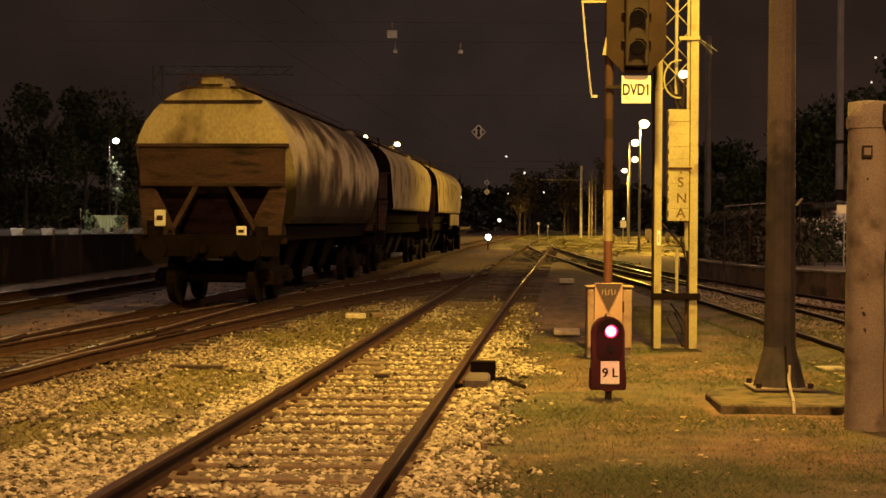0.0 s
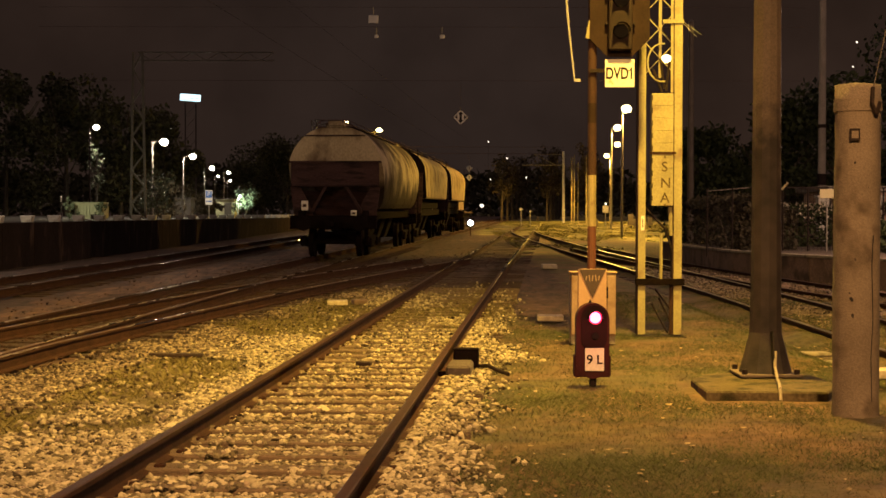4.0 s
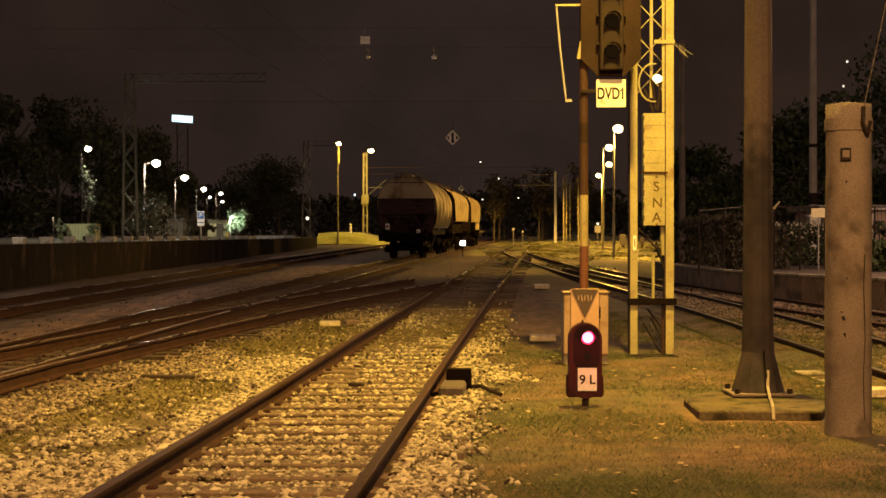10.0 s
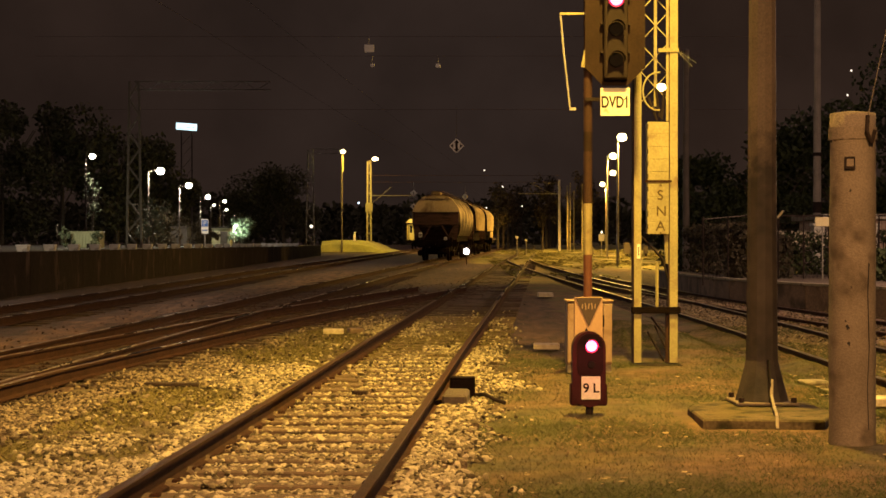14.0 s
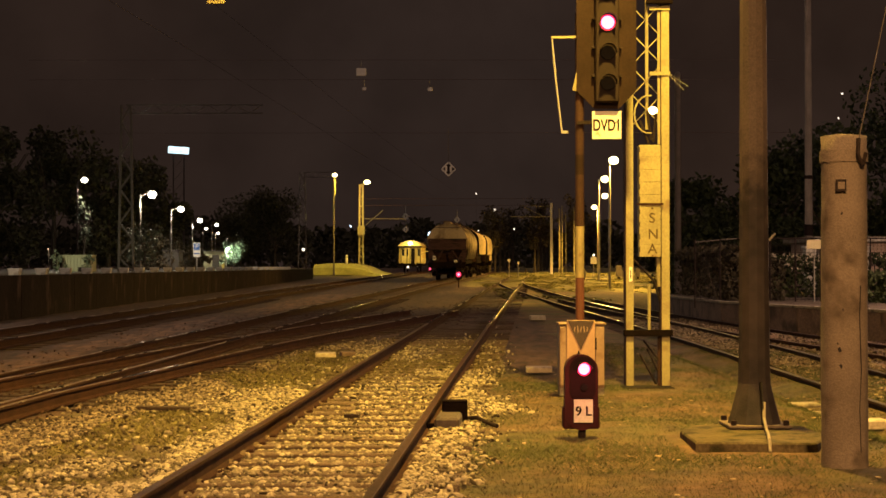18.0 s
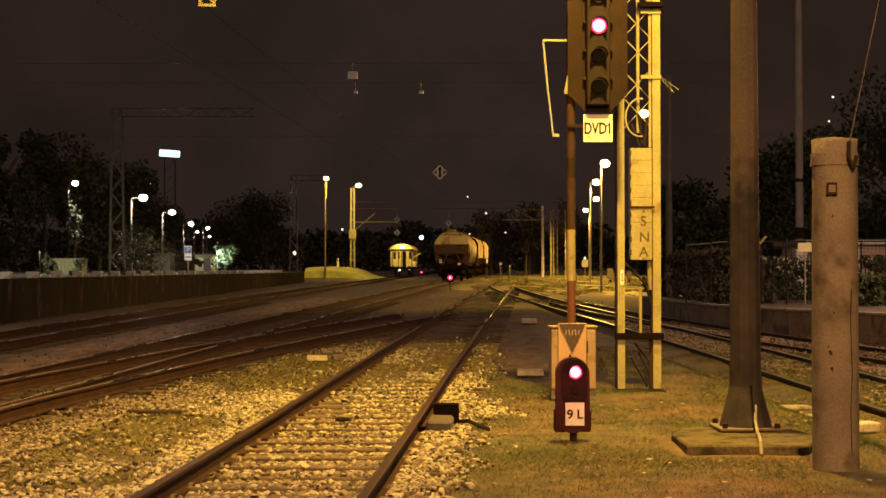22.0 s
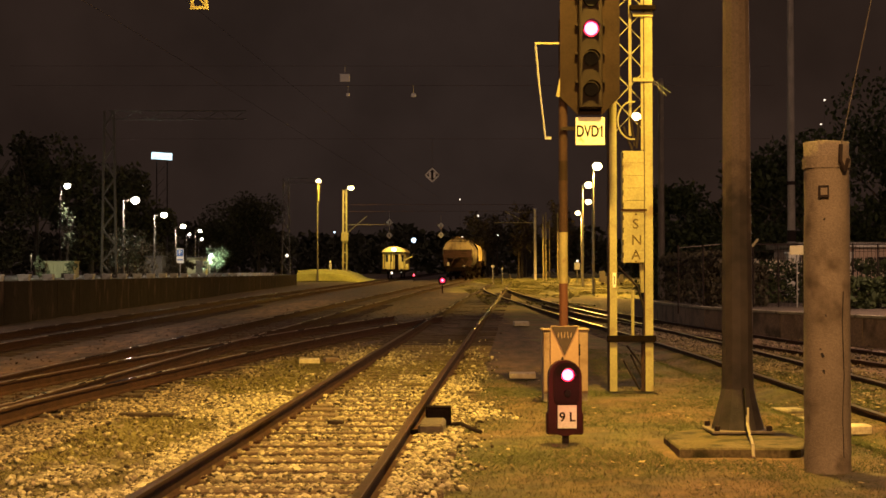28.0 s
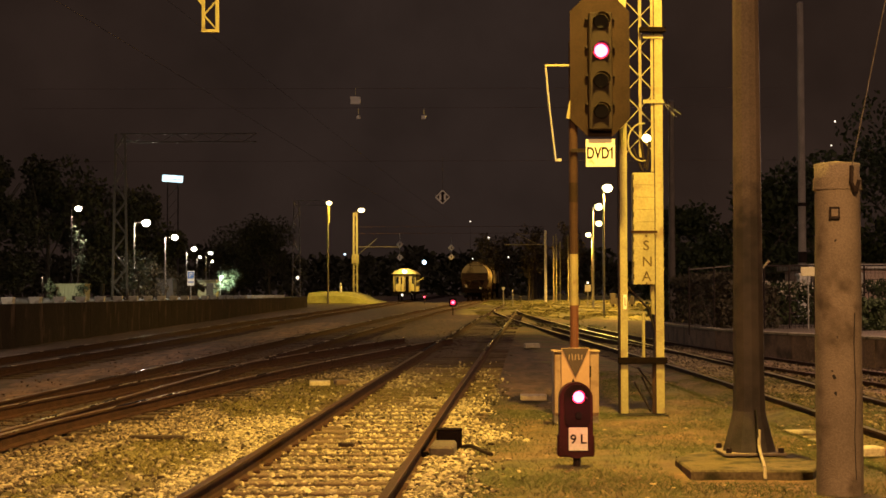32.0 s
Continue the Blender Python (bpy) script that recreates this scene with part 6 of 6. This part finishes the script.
# low retaining wall along the far right-hand track, with a raised yard behind it
BANK = 0.62
WALL_LINE = [(17.5, 17.0), (13.6, 26.0), (10.95, 33.6), (9.35, 39.0), (8.35, 44.0), (8.1, 50.0), (8.3, 58.0)]
bank = tagged(new("wall_bank"), "stained concrete retaining wall along the outer track", "wall", kind="structure")
for (xa, ya), (xb, yb) in zip(WALL_LINE, WALL_LINE[1:]):
    steps = max(1, round(math.hypot(xb - xa, yb - ya) / 2.0))
    for k in range(steps):
        p0, p1 = [Vector((xa + (xb - xa) * u, ya + (yb - ya) * u, 0)) for u in (k / steps, (k + 1) / steps)]
        mid_, d_ = (p0 + p1) / 2, p1 - p0
        m_ = pose(mid_.x, mid_.y, -0.35, 0, 0, math.degrees(math.atan2(d_.y, d_.x)))
        part("wall_panel", box(B(), (0, 0, (BANK + 0.30) / 2), (d_.length - 0.012, 0.20, BANK + 0.30), bevel=0.012), BANK_CONCRETE, bank).matrix_basis = m_
        part("coping", box(B(), (0, 0, BANK + 0.335), (d_.length - 0.006, 0.27, 0.07), bevel=0.012), CONCRETE, bank).matrix_basis = m_
bm = B()
edge_ = [bm.verts.new((x + 0.03, y, BANK - 0.03)) for x, y in WALL_LINE]
bm.faces.new(edge_[::-1] + [bm.verts.new((60, 66, BANK - 0.03))] + [bm.verts.new((60, 17, BANK - 0.03))])
bmesh.ops.recalc_face_normals(bm, faces=bm.faces[:])
tagged(part("raised_yard", bm, surface("trodden_earth", (0.04, 0.028, 0.020), (0.10, 0.072, 0.050), 0.95, 18, 0.8, 0.5)), "trodden earth yard behind the retaining wall", "ground", kind="structure")

leafy("ivy_hedge", "dark ivy hedge grown over the wire fence", "hedge", [(8.9, 9.6, 46, 57, 0.5, 2.25), (8.6, 10.6, 46.2, 47.2, 0.5, 1.9)], (4200, 1800), LEAF_IVY, 0.10, 51)
shrubs = leafy("flower_hedge", "flowering shrubs before the lit garden wall", "hedge", [(10.6, 13.4, 51, 53, 0.6, 1.95), (14.6, 18, 50, 52, 0.6, 2.0)], (3000, 2600), LEAF, 0.09, 52)
leafy("blossom", "pale blossoms", "", [(10.6, 13.4, 50.9, 52, 1.5, 2.05), (14.6, 18, 49.9, 51, 1.4, 2.0)], (330, 260), BLOSSOM, 0.055, 54, shrubs)
leafy("round_bush", "dark rounded bush behind the retaining wall", "bush", [(12.1, 14.6, 43.0, 44.6, 0.6, 1.45)], (2600,), LEAF, 0.09, 53)

fence = thing("wire_fence", (0, 0, 0), "rusty wire mesh fence with tubular top rail", "fence")
for i in range(10):
    x = 7.75 + i * 0.75
    part("post", rod(B(), (x, 45.5, 0.4), (x, 45.5, 2.45), 0.025, n=6), BLACK, fence)
part("top_rail", rod(B(), (7.75, 45.5, 2.36), (9.0, 45.5, 2.47), 0.018, n=6), MAST_DARK, fence)
part("top_rail", rod(B(), (9.0, 45.5, 2.47), (14.2, 45.5, 2.47), 0.022, n=6), BLACK, fence)
for k in range(54):
    x = 7.8 + k * 0.12
    part("mesh_wire", rod(B(), (x, 45.5, 0.55), (x, 45.5, 2.44 if x > 9 else 2.36), 0.0045, n=4), BLACK, fence)
for k in range(9):
    part("strand", rod(B(), (7.75, 45.5, 0.65 + k * 0.20), (14.2, 45.5, 0.65 + k * 0.20), 0.005, n=4), BLACK, fence)

pick = thing("iron_railing", (0, 57, 0), "dark iron spear railing before the lit house", "fence")
for i in range(44):
    x = 14.3 + i * 0.165
    part("bar", rod(B(), (x, 0, 0.6), (x, 0, 2.05), 0.022, n=6), BLACK, pick)
    part("spear_tip", rod(B(), (x, 0, 2.05), (x, 0, 2.2), 0.042, 0.004, n=6), BLACK, pick)
for z in (0.85, 1.9):
    part("rail", box(B(), (17.4, 0.03, z), (8.4, 0.03, 0.06)), BLACK, pick)
for x in (14.1, 16.1, 18.9):
    pl_ = tagged(part("gate_pillar", box(B(), (0, 0, 0.85), (0.42, 0.42, 1.7), bevel=0.02), WHITEPAINT), "pale square gate pillar with a flat cap", "pillar", "gate pillars")
    pl_.location = (x, 57.35, BANK - 0.03)
    part("cap", box(B(), (0, 0, 1.75), (0.54, 0.54, 0.10), bevel=0.02), WHITEPAINT, pl_)
house = thing("house", (21.8, 63, BANK - 0.05), "low pale house behind the iron railing", "house")
part("wall", box(B(), (0, 0, 1.0), (13.0, 5.0, 2.0)), surface("peach_render", (0.46, 0.34, 0.27), (0.58, 0.44, 0.36), 0.9, 20, 1, 0.2), house)
part("roof", box(B(), (0, 0, 2.12), (13.6, 5.6, 0.24), bevel=0.03), CONCRETE, house)
part("eaves_board", box(B(), (0, -2.83, 2.12), (13.6, 0.05, 0.16)), WHITEPAINT, house)
for i in range(3):
    wdw = part("window", box(B(), (-3 + i * 2.6, -2.52, 1.15), (1.0, 0.06, 1.0)), GLASS_DARK, house)
    part("frame", box(B(), (-3 + i * 2.6, -2.55, 1.15), (0.06, 0.04, 1.0)), WHITEPAINT, wdw)
# out of view, set forward to brighten hedge, fence and railing
street_lamp(15.8, 37.0, 6.4, -0.4, "unseen street lamp brightening the hedge, fence and railing", "lamps along the right-hand road", LED, LED_ON, (1.0, 0.60, 0.38), 4500, 0.25, BANK - 0.03)
ys = thing("yellow_sign", (11.28, 45.35, BANK - 0.03), "small yellow sign on a thin post", "sign")
part("post", rod(B(), (0, 0, 0), (0, 0, 1.75), 0.02), GALV, ys)
part("panel", box(B(), (-0.02, -0.04, 1.70), (0.42, 0.02, 0.27), bevel=0.005), surface("yellow_sign_paint", (0.42, 0.36, 0.18), (0.50, 0.44, 0.24), 0.6, 30, 3, 0.05), ys)
for i, (x, y, h, r) in enumerate(((11.8, 72, 6.0, 2.2), (15.2, 71, 6.8, 2.7), (18.8, 70.5, 7.4, 3.0), (22.4, 70.5, 10.0, 3.6), (26.5, 71, 12.5, 4.4))):
    tree(x, y, g(x, y), h, r, "dark tree behind the house and fence", 90 + i, 7000, LEAF, 0.17, 1.0, 0.0)


# ---- parked railcar far down the outer track ----
def railcar():
    x, y = -2.78, 170
    r = thing("track_railcar", (x, y, g(x, y) + RAIL_TOP), "yellow track maintenance railcar with a lit roof lamp", "railcar", turn=-3)
    part("body", box(B(), (0, 4, 1.95), (2.55, 8, 1.9), bevel=0.08), RAILCAR, r)
    bm = B()
    pts = [(-1.42, 2.9), (-1.05, 3.28), (-0.4, 3.55), (0.4, 3.55), (1.05, 3.28), (1.42, 2.9)]
    a = [bm.verts.new((p[0], -0.25, p[1])) for p in pts]
    b2 = [bm.verts.new((p[0], 8.2, p[1])) for p in pts]
    bm.faces.new(a)
    bm.faces.new(b2[::-1])
    for i in range(len(pts)):
        j = (i + 1) % len(pts)
        bm.faces.new((a[i], b2[i], b2[j], a[j]))
    bmesh.ops.recalc_face_normals(bm, faces=bm.faces[:])
    part("roof", bm, RAILCAR, r)
    part("roof_band", box(B(), (0, -0.28, 2.86), (2.75, 0.06, 0.16)), UNDER, r)
    for px_, w in ((-0.78, 0.28), (0.95, 0.22), (-0.28, 0.12)):
        part("front_window", box(B(), (px_, -0.03, 2.25), (w, 0.06, 0.8), bevel=0.01), GLASS_DARK, r)
    part("front_door", box(B(), (0.3, -0.04, 1.85), (0.42, 0.06, 1.7), bevel=0.01), UNDER, r)
    for px_ in (-1.0, -0.35, 0.0, 0.62, 1.15):
        part("front_rail", rod(B(), (px_, -0.35, 0.9), (px_, -0.35, 2.7), 0.04, n=6), UNDER if px_ != 0.62 else RAILCAR, r)
    part("headlight", ball(B(), (0.05, -0.5, 3.22), 0.26, 0.7), SODIUM_ON, r, "bright roof headlight")
    part("buffer_beam", box(B(), (0, -0.1, 0.85), (2.6, 0.2, 0.3)), UNDER, r)
    for s in (-1, 1):
        part("buffer", rod(B(), (s * 0.87, -0.7, 0.9), (s * 0.87, -0.1, 0.9), 0.2, 0.12, n=12), UNDER, r)
    for yy in (1.5, 6.5):
        for s in (-1, 1):
            part("wheel", rod(B(), (s * 0.68, yy, 0.45), (s * 0.82, yy, 0.45), 0.45, n=16), UNDER, r)
    part("frame", box(B(), (0, 4, 0.85), (2.5, 8, 0.28)), UNDER, r)
    arm = part("crane_arm", bar(B(), (1.3, -0.3, 2.05), (2.15, -0.3, 2.5), 0.10), RAILCAR, r)
    part("crane_hook", rod(B(), (2.0, -0.3, 2.4), (2.0, -0.3, 1.7), 0.03, n=6), UNDER, arm)
    part("crane_base", box(B(), (1.5, -0.2, 1.3), (0.35, 0.4, 0.6), bevel=0.04), RAILCAR, r)
    part("marker_lamp", ball(B(), (-0.2, -0.6, 0.62), 0.13), SMALL_ON, r)
    part("marker_lamp", ball(B(), (0.85, -0.3, 0.75), 0.08), SMALL_ON, r)
    lamp("railcar_lamp", "POINT", (x - 0.05, y - 2.6, g(x, y) + 3.9), 420, (1.0, 0.74, 0.28), 0.15)


railcar()


# ---- the moving grain wagons ----
HALF = [(1.50, 1.26), (1.65, 1.36), (1.85, 1.43), (2.15, 1.48), (2.5, 1.50), (2.75, 1.49), (2.96, 1.465), (3.15, 1.41), (3.4, 1.30), (3.62, 1.14), (3.80, 0.97), (3.93, 0.78), (4.03, 0.52), (4.07, 0.25), (4.08, 0.0)]
END_Z = 2.96
LEN = 16.7
BODY0, BODY1 = 1.40, 15.30


BOXY = [(1.92, 1.45), (1.98, 1.49), (2.5, 1.50), (3.0, 1.50), (3.25, 1.47), (3.5, 1.36), (3.7, 1.17), (3.88, 0.88), (4.0, 0.55), (4.06, 0.25), (4.08, 0.0)]


def body_mesh(profile):
    bm = B()
    rows = []
    stations = [0.0, 0.02, 0.25, 0.5, 0.75, 0.98, 1.0]
    for u in stations:
        ring = []
        for side in (1, -1):
            seq = profile if side == 1 else profile[::-1][1:]
            for z, w in seq:
                cut = max(0.0, END_Z - z) * 0.80
                tip = 0.10 * max(0.0, (z - END_Z) / (4.08 - END_Z)) ** 2
                y0, y1 = BODY0 + cut + tip, BODY1 - cut - tip
                ring.append(bm.verts.new((side * w, y0 + (y1 - y0) * u, z)))
        rows.append(ring)
    k = len(rows[0])
    for a, b2 in zip(rows, rows[1:]):
        for i in range(k - 1):
            bm.faces.new((a[i], a[i + 1], b2[i + 1], b2[i]))
        bm.faces.new((a[k - 1], a[0], b2[0], b2[k - 1]))
    n = len(profile)
    for ring, flip in ((rows[0], False), (rows[-1], True)):
        for i in range(n - 2):
            q = (ring[i], ring[i + 1], ring[k - 2 - i], ring[k - 1 - i])
            bm.faces.new(q[::-1] if flip else q).material_index = 1
        q = (ring[n - 2], ring[n - 1], ring[n])
        bm.faces.new(q[::-1] if flip else q).material_index = 1
    bmesh.ops.recalc_face_normals(bm, faces=bm.faces[:])
    return bm


def bogie(parent, yc):
    b = part("bogie", box(B(), (0, yc, 0.62), (1.5, 0.5, 0.3), bevel=0.03), UNDER, parent)
    for s in (-1, 1):
        bm = B()
        box(bm, (s * 1.0, yc, 0.55), (0.12, 2.3, 0.22), bevel=0.03)
        box(bm, (s * 1.0, yc, 0.45), (0.14, 0.75, 0.34), bevel=0.04)
        part("side_frame", bm, UNDER, b)
        for dy in (-0.9, 0.9):
            part("axle_box", box(B(), (s * 1.02, yc + dy, 0.46), (0.24, 0.30, 0.28), bevel=0.04), UNDER, b)


WHEELSETS = []


def wheelset(parent, yc):
    bm = B()
    rod(bm, (-0.95, 0, 0), (0.95, 0, 0), 0.08, n=10)
    for s in (-1, 1):
        rod(bm, (s * 0.70, 0, 0), (s * 0.835, 0, 0), 0.46, n=22)
        rod(bm, (s * 0.67, 0, 0), (s * 0.70, 0, 0), 0.49, n=22)
        rod(bm, (s * 0.835, 0, 0), (s * 0.85, 0, 0), 0.36, 0.30, n=16)
    ob = part("wheelset", bm, UNDER, parent)
    ob.location = (0, yc, 0.46)
    WHEELSETS.append((ob, yc))


def end_frame(w, y, d):
    """The open steel end below the body: plate, beam, leaning struts, posts, headstock, buffers."""
    part("end_panel", box(B(), (0, y - d * 0.02, 2.58), (2.78, 0.06, 0.76), bevel=0.015), WAGON_RUST, w)
    part("end_lip", box(B(), (0, y - d * 0.05, 2.97), (2.92, 0.10, 0.06)), WAGON_RUST, w)
    part("end_beam", box(B(), (0, y - d * 0.06, 2.24), (2.70, 0.10, 0.09), bevel=0.01), WAGON_RUST, w)
    for x0, x1 in ((-0.28, -0.76), (0.34, 0.86)):
        part("strut", bar(B(), (x0, y - d * 0.05, 2.22), (x1, y - d * 0.05, 1.36), 0.10, 0.08), WAGON_RUST, w)
    for s in (-1, 1):
        bm = B()
        pts = [(s * 1.42, 2.2), (s * 1.12, 2.2), (s * 0.90, 1.80), (s * 0.74, 1.45), (s * 0.70, 1.27), (s * 1.30, 1.27)]
        fa = [bm.verts.new((p[0], y - d * 0.02, p[1])) for p in pts]
        fb = [bm.verts.new((p[0], y + d * 0.03, p[1])) for p in pts]
        bm.faces.new(fa)
        bm.faces.new(fb[::-1])
        for i in range(6):
            bm.faces.new((fa[i], fb[i], fb[(i + 1) % 6], fa[(i + 1) % 6]))
        bmesh.ops.recalc_face_normals(bm, faces=bm.faces[:])
        part("corner_gusset", bm, WAGON_RUST, w)
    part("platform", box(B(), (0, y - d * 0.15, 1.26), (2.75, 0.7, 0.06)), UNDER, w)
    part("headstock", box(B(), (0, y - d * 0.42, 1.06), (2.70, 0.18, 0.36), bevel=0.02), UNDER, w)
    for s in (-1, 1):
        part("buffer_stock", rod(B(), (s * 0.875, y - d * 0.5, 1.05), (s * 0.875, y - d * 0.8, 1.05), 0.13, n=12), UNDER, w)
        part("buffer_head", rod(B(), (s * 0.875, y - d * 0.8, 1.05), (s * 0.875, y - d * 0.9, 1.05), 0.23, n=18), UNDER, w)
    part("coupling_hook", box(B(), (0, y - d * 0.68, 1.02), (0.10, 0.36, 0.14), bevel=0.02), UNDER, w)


def hopper_wagon(i):
    w = thing("hopper_wagon", (0, 0, 0), "dusty cream round-bodied grain hopper wagon rolling away", "freight wagon", "grain wagons")
    profile = HALF if i == 0 else BOXY
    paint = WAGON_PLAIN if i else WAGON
    # end walls of the second and third wagons are black, imitating the shaded gap
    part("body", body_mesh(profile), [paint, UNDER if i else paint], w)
    # black box fills the shaded void below the side panels
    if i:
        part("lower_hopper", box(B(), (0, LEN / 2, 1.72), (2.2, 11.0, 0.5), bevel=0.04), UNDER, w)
    if i == 2:
        for s in (-1, 1):
            part("side_door", box(B(), (s * 1.46, 11.2, 1.62), (0.05, 5.2, 0.52), bevel=0.015), paint, w)
    for y, d in ((BODY0, 1), (BODY1, -1)):
        end_frame(w, y, d)
    part("roof_ledge", box(B(), (0, BODY0 - 0.005, 3.80), (1.9, 0.05, 0.035)), WAGON_RUST, w)
    part("slope_sheet", box(B(), (0, BODY0 + 1.0, 1.75), (2.3, 0.06, 1.6), 38), WAGON_RUST, w)
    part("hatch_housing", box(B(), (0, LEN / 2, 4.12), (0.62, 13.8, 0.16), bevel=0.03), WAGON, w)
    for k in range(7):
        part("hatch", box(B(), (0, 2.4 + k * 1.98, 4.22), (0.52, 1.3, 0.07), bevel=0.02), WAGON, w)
    bm = B()
    box(bm, (0, 1.40, 4.20), (0.42, 0.10, 0.18), bevel=0.01)
    part("hatch_stop", bm, WAGON, w)
    for s in (-1, 1):
        part("walkway", box(B(), (s * 0.46, LEN / 2, 4.07), (0.26, 13.8, 0.03)), WAGON_RUST, w)
        bm = B()
        for k in range(8):
            rod(bm, (s * 0.50, 1.3 + k * 2.0, 4.02), (s * 0.44, 1.3 + k * 2.0, 4.26), 0.010, n=5)
        rod(bm, (s * 0.44, 1.3, 4.26), (s * 0.44, 15.4, 4.26), 0.011, n=5)
        part("handrail", bm, WAGON_RUST, w)
    bm = B()
    for pa, pb_ in (((-0.66, 4.0), (-0.42, 4.27)), ((-0.42, 4.27), (0.34, 4.27)), ((0.34, 4.27), (0.70, 4.0))):
        rod(bm, (pa[0], 1.3, pa[1]), (pb_[0], 1.3, pb_[1]), 0.014, n=5)
    part("end_rail", bm, WAGON_RUST, w)
    for k in range(4):
        for s in (-1, 1):
            bm = B()
            for (z0, w0), (z1, w1) in zip(profile[:9], profile[1:10]):
                bar(bm, (s * (w0 - 0.005), 4.1 + k * 2.83, z0), (s * (w1 - 0.005), 4.1 + k * 2.83, z1), 0.018, 0.018)
            part("side_seam", bm, paint, w)
    for s in (-1, 1):
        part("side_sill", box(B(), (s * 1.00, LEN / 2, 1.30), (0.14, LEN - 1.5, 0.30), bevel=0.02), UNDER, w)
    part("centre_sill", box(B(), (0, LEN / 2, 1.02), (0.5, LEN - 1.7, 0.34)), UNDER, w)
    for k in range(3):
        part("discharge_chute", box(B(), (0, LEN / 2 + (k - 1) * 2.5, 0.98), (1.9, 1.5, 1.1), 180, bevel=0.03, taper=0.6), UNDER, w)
    # ladder and end platform railing at the far end
    bm = B()
    for x in (1.05, 1.40):
        rod(bm, (x, BODY1 + 0.42, 1.25), (x, BODY1 + 0.42, 3.9), 0.022, n=6)
    for k in range(8):
        rod(bm, (1.05, BODY1 + 0.42, 1.5 + k * 0.3), (1.40, BODY1 + 0.42, 1.5 + k * 0.3), 0.014, n=5)
    part("ladder", bm, UNDER, w)
    # brackets and marker boards at the near end
    for x, z, s in ((-0.92, 1.60, (0.21, 0.03, 0.30)), (0.62, 1.36, (0.19, 0.03, 0.19))):
        m = part("marker_board", box(B(), (x, BODY0 - 0.30, z), s, bevel=0.01), WHITEPAINT, w, "pale reflective marker board")
        part("mark", box(B(), (x, BODY0 - 0.322, z), (s[0] * 0.55, 0.006, s[2] * 0.3)), STEEL_RUST, m)
    for yc in (2.6, LEN - 2.6):
        bogie(w, yc)
        for dy in (-0.9, 0.9):
            wheelset(w, yc + dy)
    return w


TRAIN = [hopper_wagon(i) for i in range(3)]


def shunter():
    """The leading low wagon with a platform frame, mostly hidden by the hoppers."""
    s = thing("flat_wagon", (0, 0, 0), "low flat wagon with an end railing ahead of the hoppers", "freight wagon", "grain wagons")
    part("deck", box(B(), (0, 4.6, 1.18), (2.6, 8.0, 0.16), bevel=0.02), WAGON_RUST, s)
    part("frame", box(B(), (0, 4.6, 0.98), (2.2, 8.0, 0.26)), UNDER, s)
    for x in (-1.15, 0.2, 1.15):
        part("rail_post", rod(B(), (x, 0.8, 1.25), (x, 0.8, 2.35), 0.035, n=6), GALV, s)
    for z in (1.8, 2.35):
        part("rail_bar", rod(B(), (-1.15, 0.8, z), (1.15, 0.8, z), 0.03, n=6), GALV, s)
    for x in (-0.875, 0.875):
        part("buffer", rod(B(), (x, 0.0, 1.05), (x, 0.6, 1.05), 0.22, 0.14, n=14), UNDER, s)
    for yy in (2.2, 7.0):
        ob = part("wheelset", rod(B(), (-0.84, 0, 0), (0.84, 0, 0), 0.46, n=18), UNDER, s)
        ob.location = (0, yy, 0.46)
    return s


TRAIN.append(shunter())
KNOTS_T = [0, 1.5, 3, 6, 9, 11, 14, 17, 20, 23, 25.5, 28, 32]
KNOTS_Y = [28.3, 36.0, 43.2, 57.3, 71.5, 80.7, 94.0, 106.8, 118.8, 130.3, 139.8, 149.5, 165.0]
POLY = np.polyfit(KNOTS_T, KNOTS_Y, 5)


def train_y(t):
    return float(np.polyval(POLY, t)) - BODY0


def wagon_pose(y, length=LEN):
    ya, yb = y + 2.6, y + length - 2.6
    xa, xb = curve(wagon_x, ya), curve(wagon_x, yb)
    turn = -math.atan2(xb - xa, yb - ya)
    za, zb = g(xa, ya), g(xb, yb)
    climb = math.atan2(zb - za, yb - ya)
    x = xa - (xb - xa) / (yb - ya) * 2.6
    return pose(x, y, za - (zb - za) / (yb - ya) * 2.6 + RAIL_TOP, math.degrees(climb), 0, math.degrees(turn))


def motions():
    times = [k * 0.5 for k in range(65)]
    for i, w in enumerate(TRAIN):
        walk(w, [(t, wagon_pose(train_y(t) + i * LEN, LEN if i < 3 else 9.2)) for t in times])
    for ob, yc in WHEELSETS:
        walk(ob, [(k * 0.1, pose(0, yc, 0.46, -math.degrees((train_y(k * 0.1) - train_y(0)) / 0.46))) for k in range(321)])
    walk(TURNING_DRUM, [(0, pose(0, 0, 0.78)), (15.2, pose(0, 0, 0.78)), (15.3, pose(0, 0, 0.78, 0, 0, 60)), (15.4, pose(0, 0, 0.78, 0, 0, 120)), (15.5, pose(0, 0, 0.78, 0, 0, 180)), (32, pose(0, 0, 0.78, 0, 0, 180))])


motions()
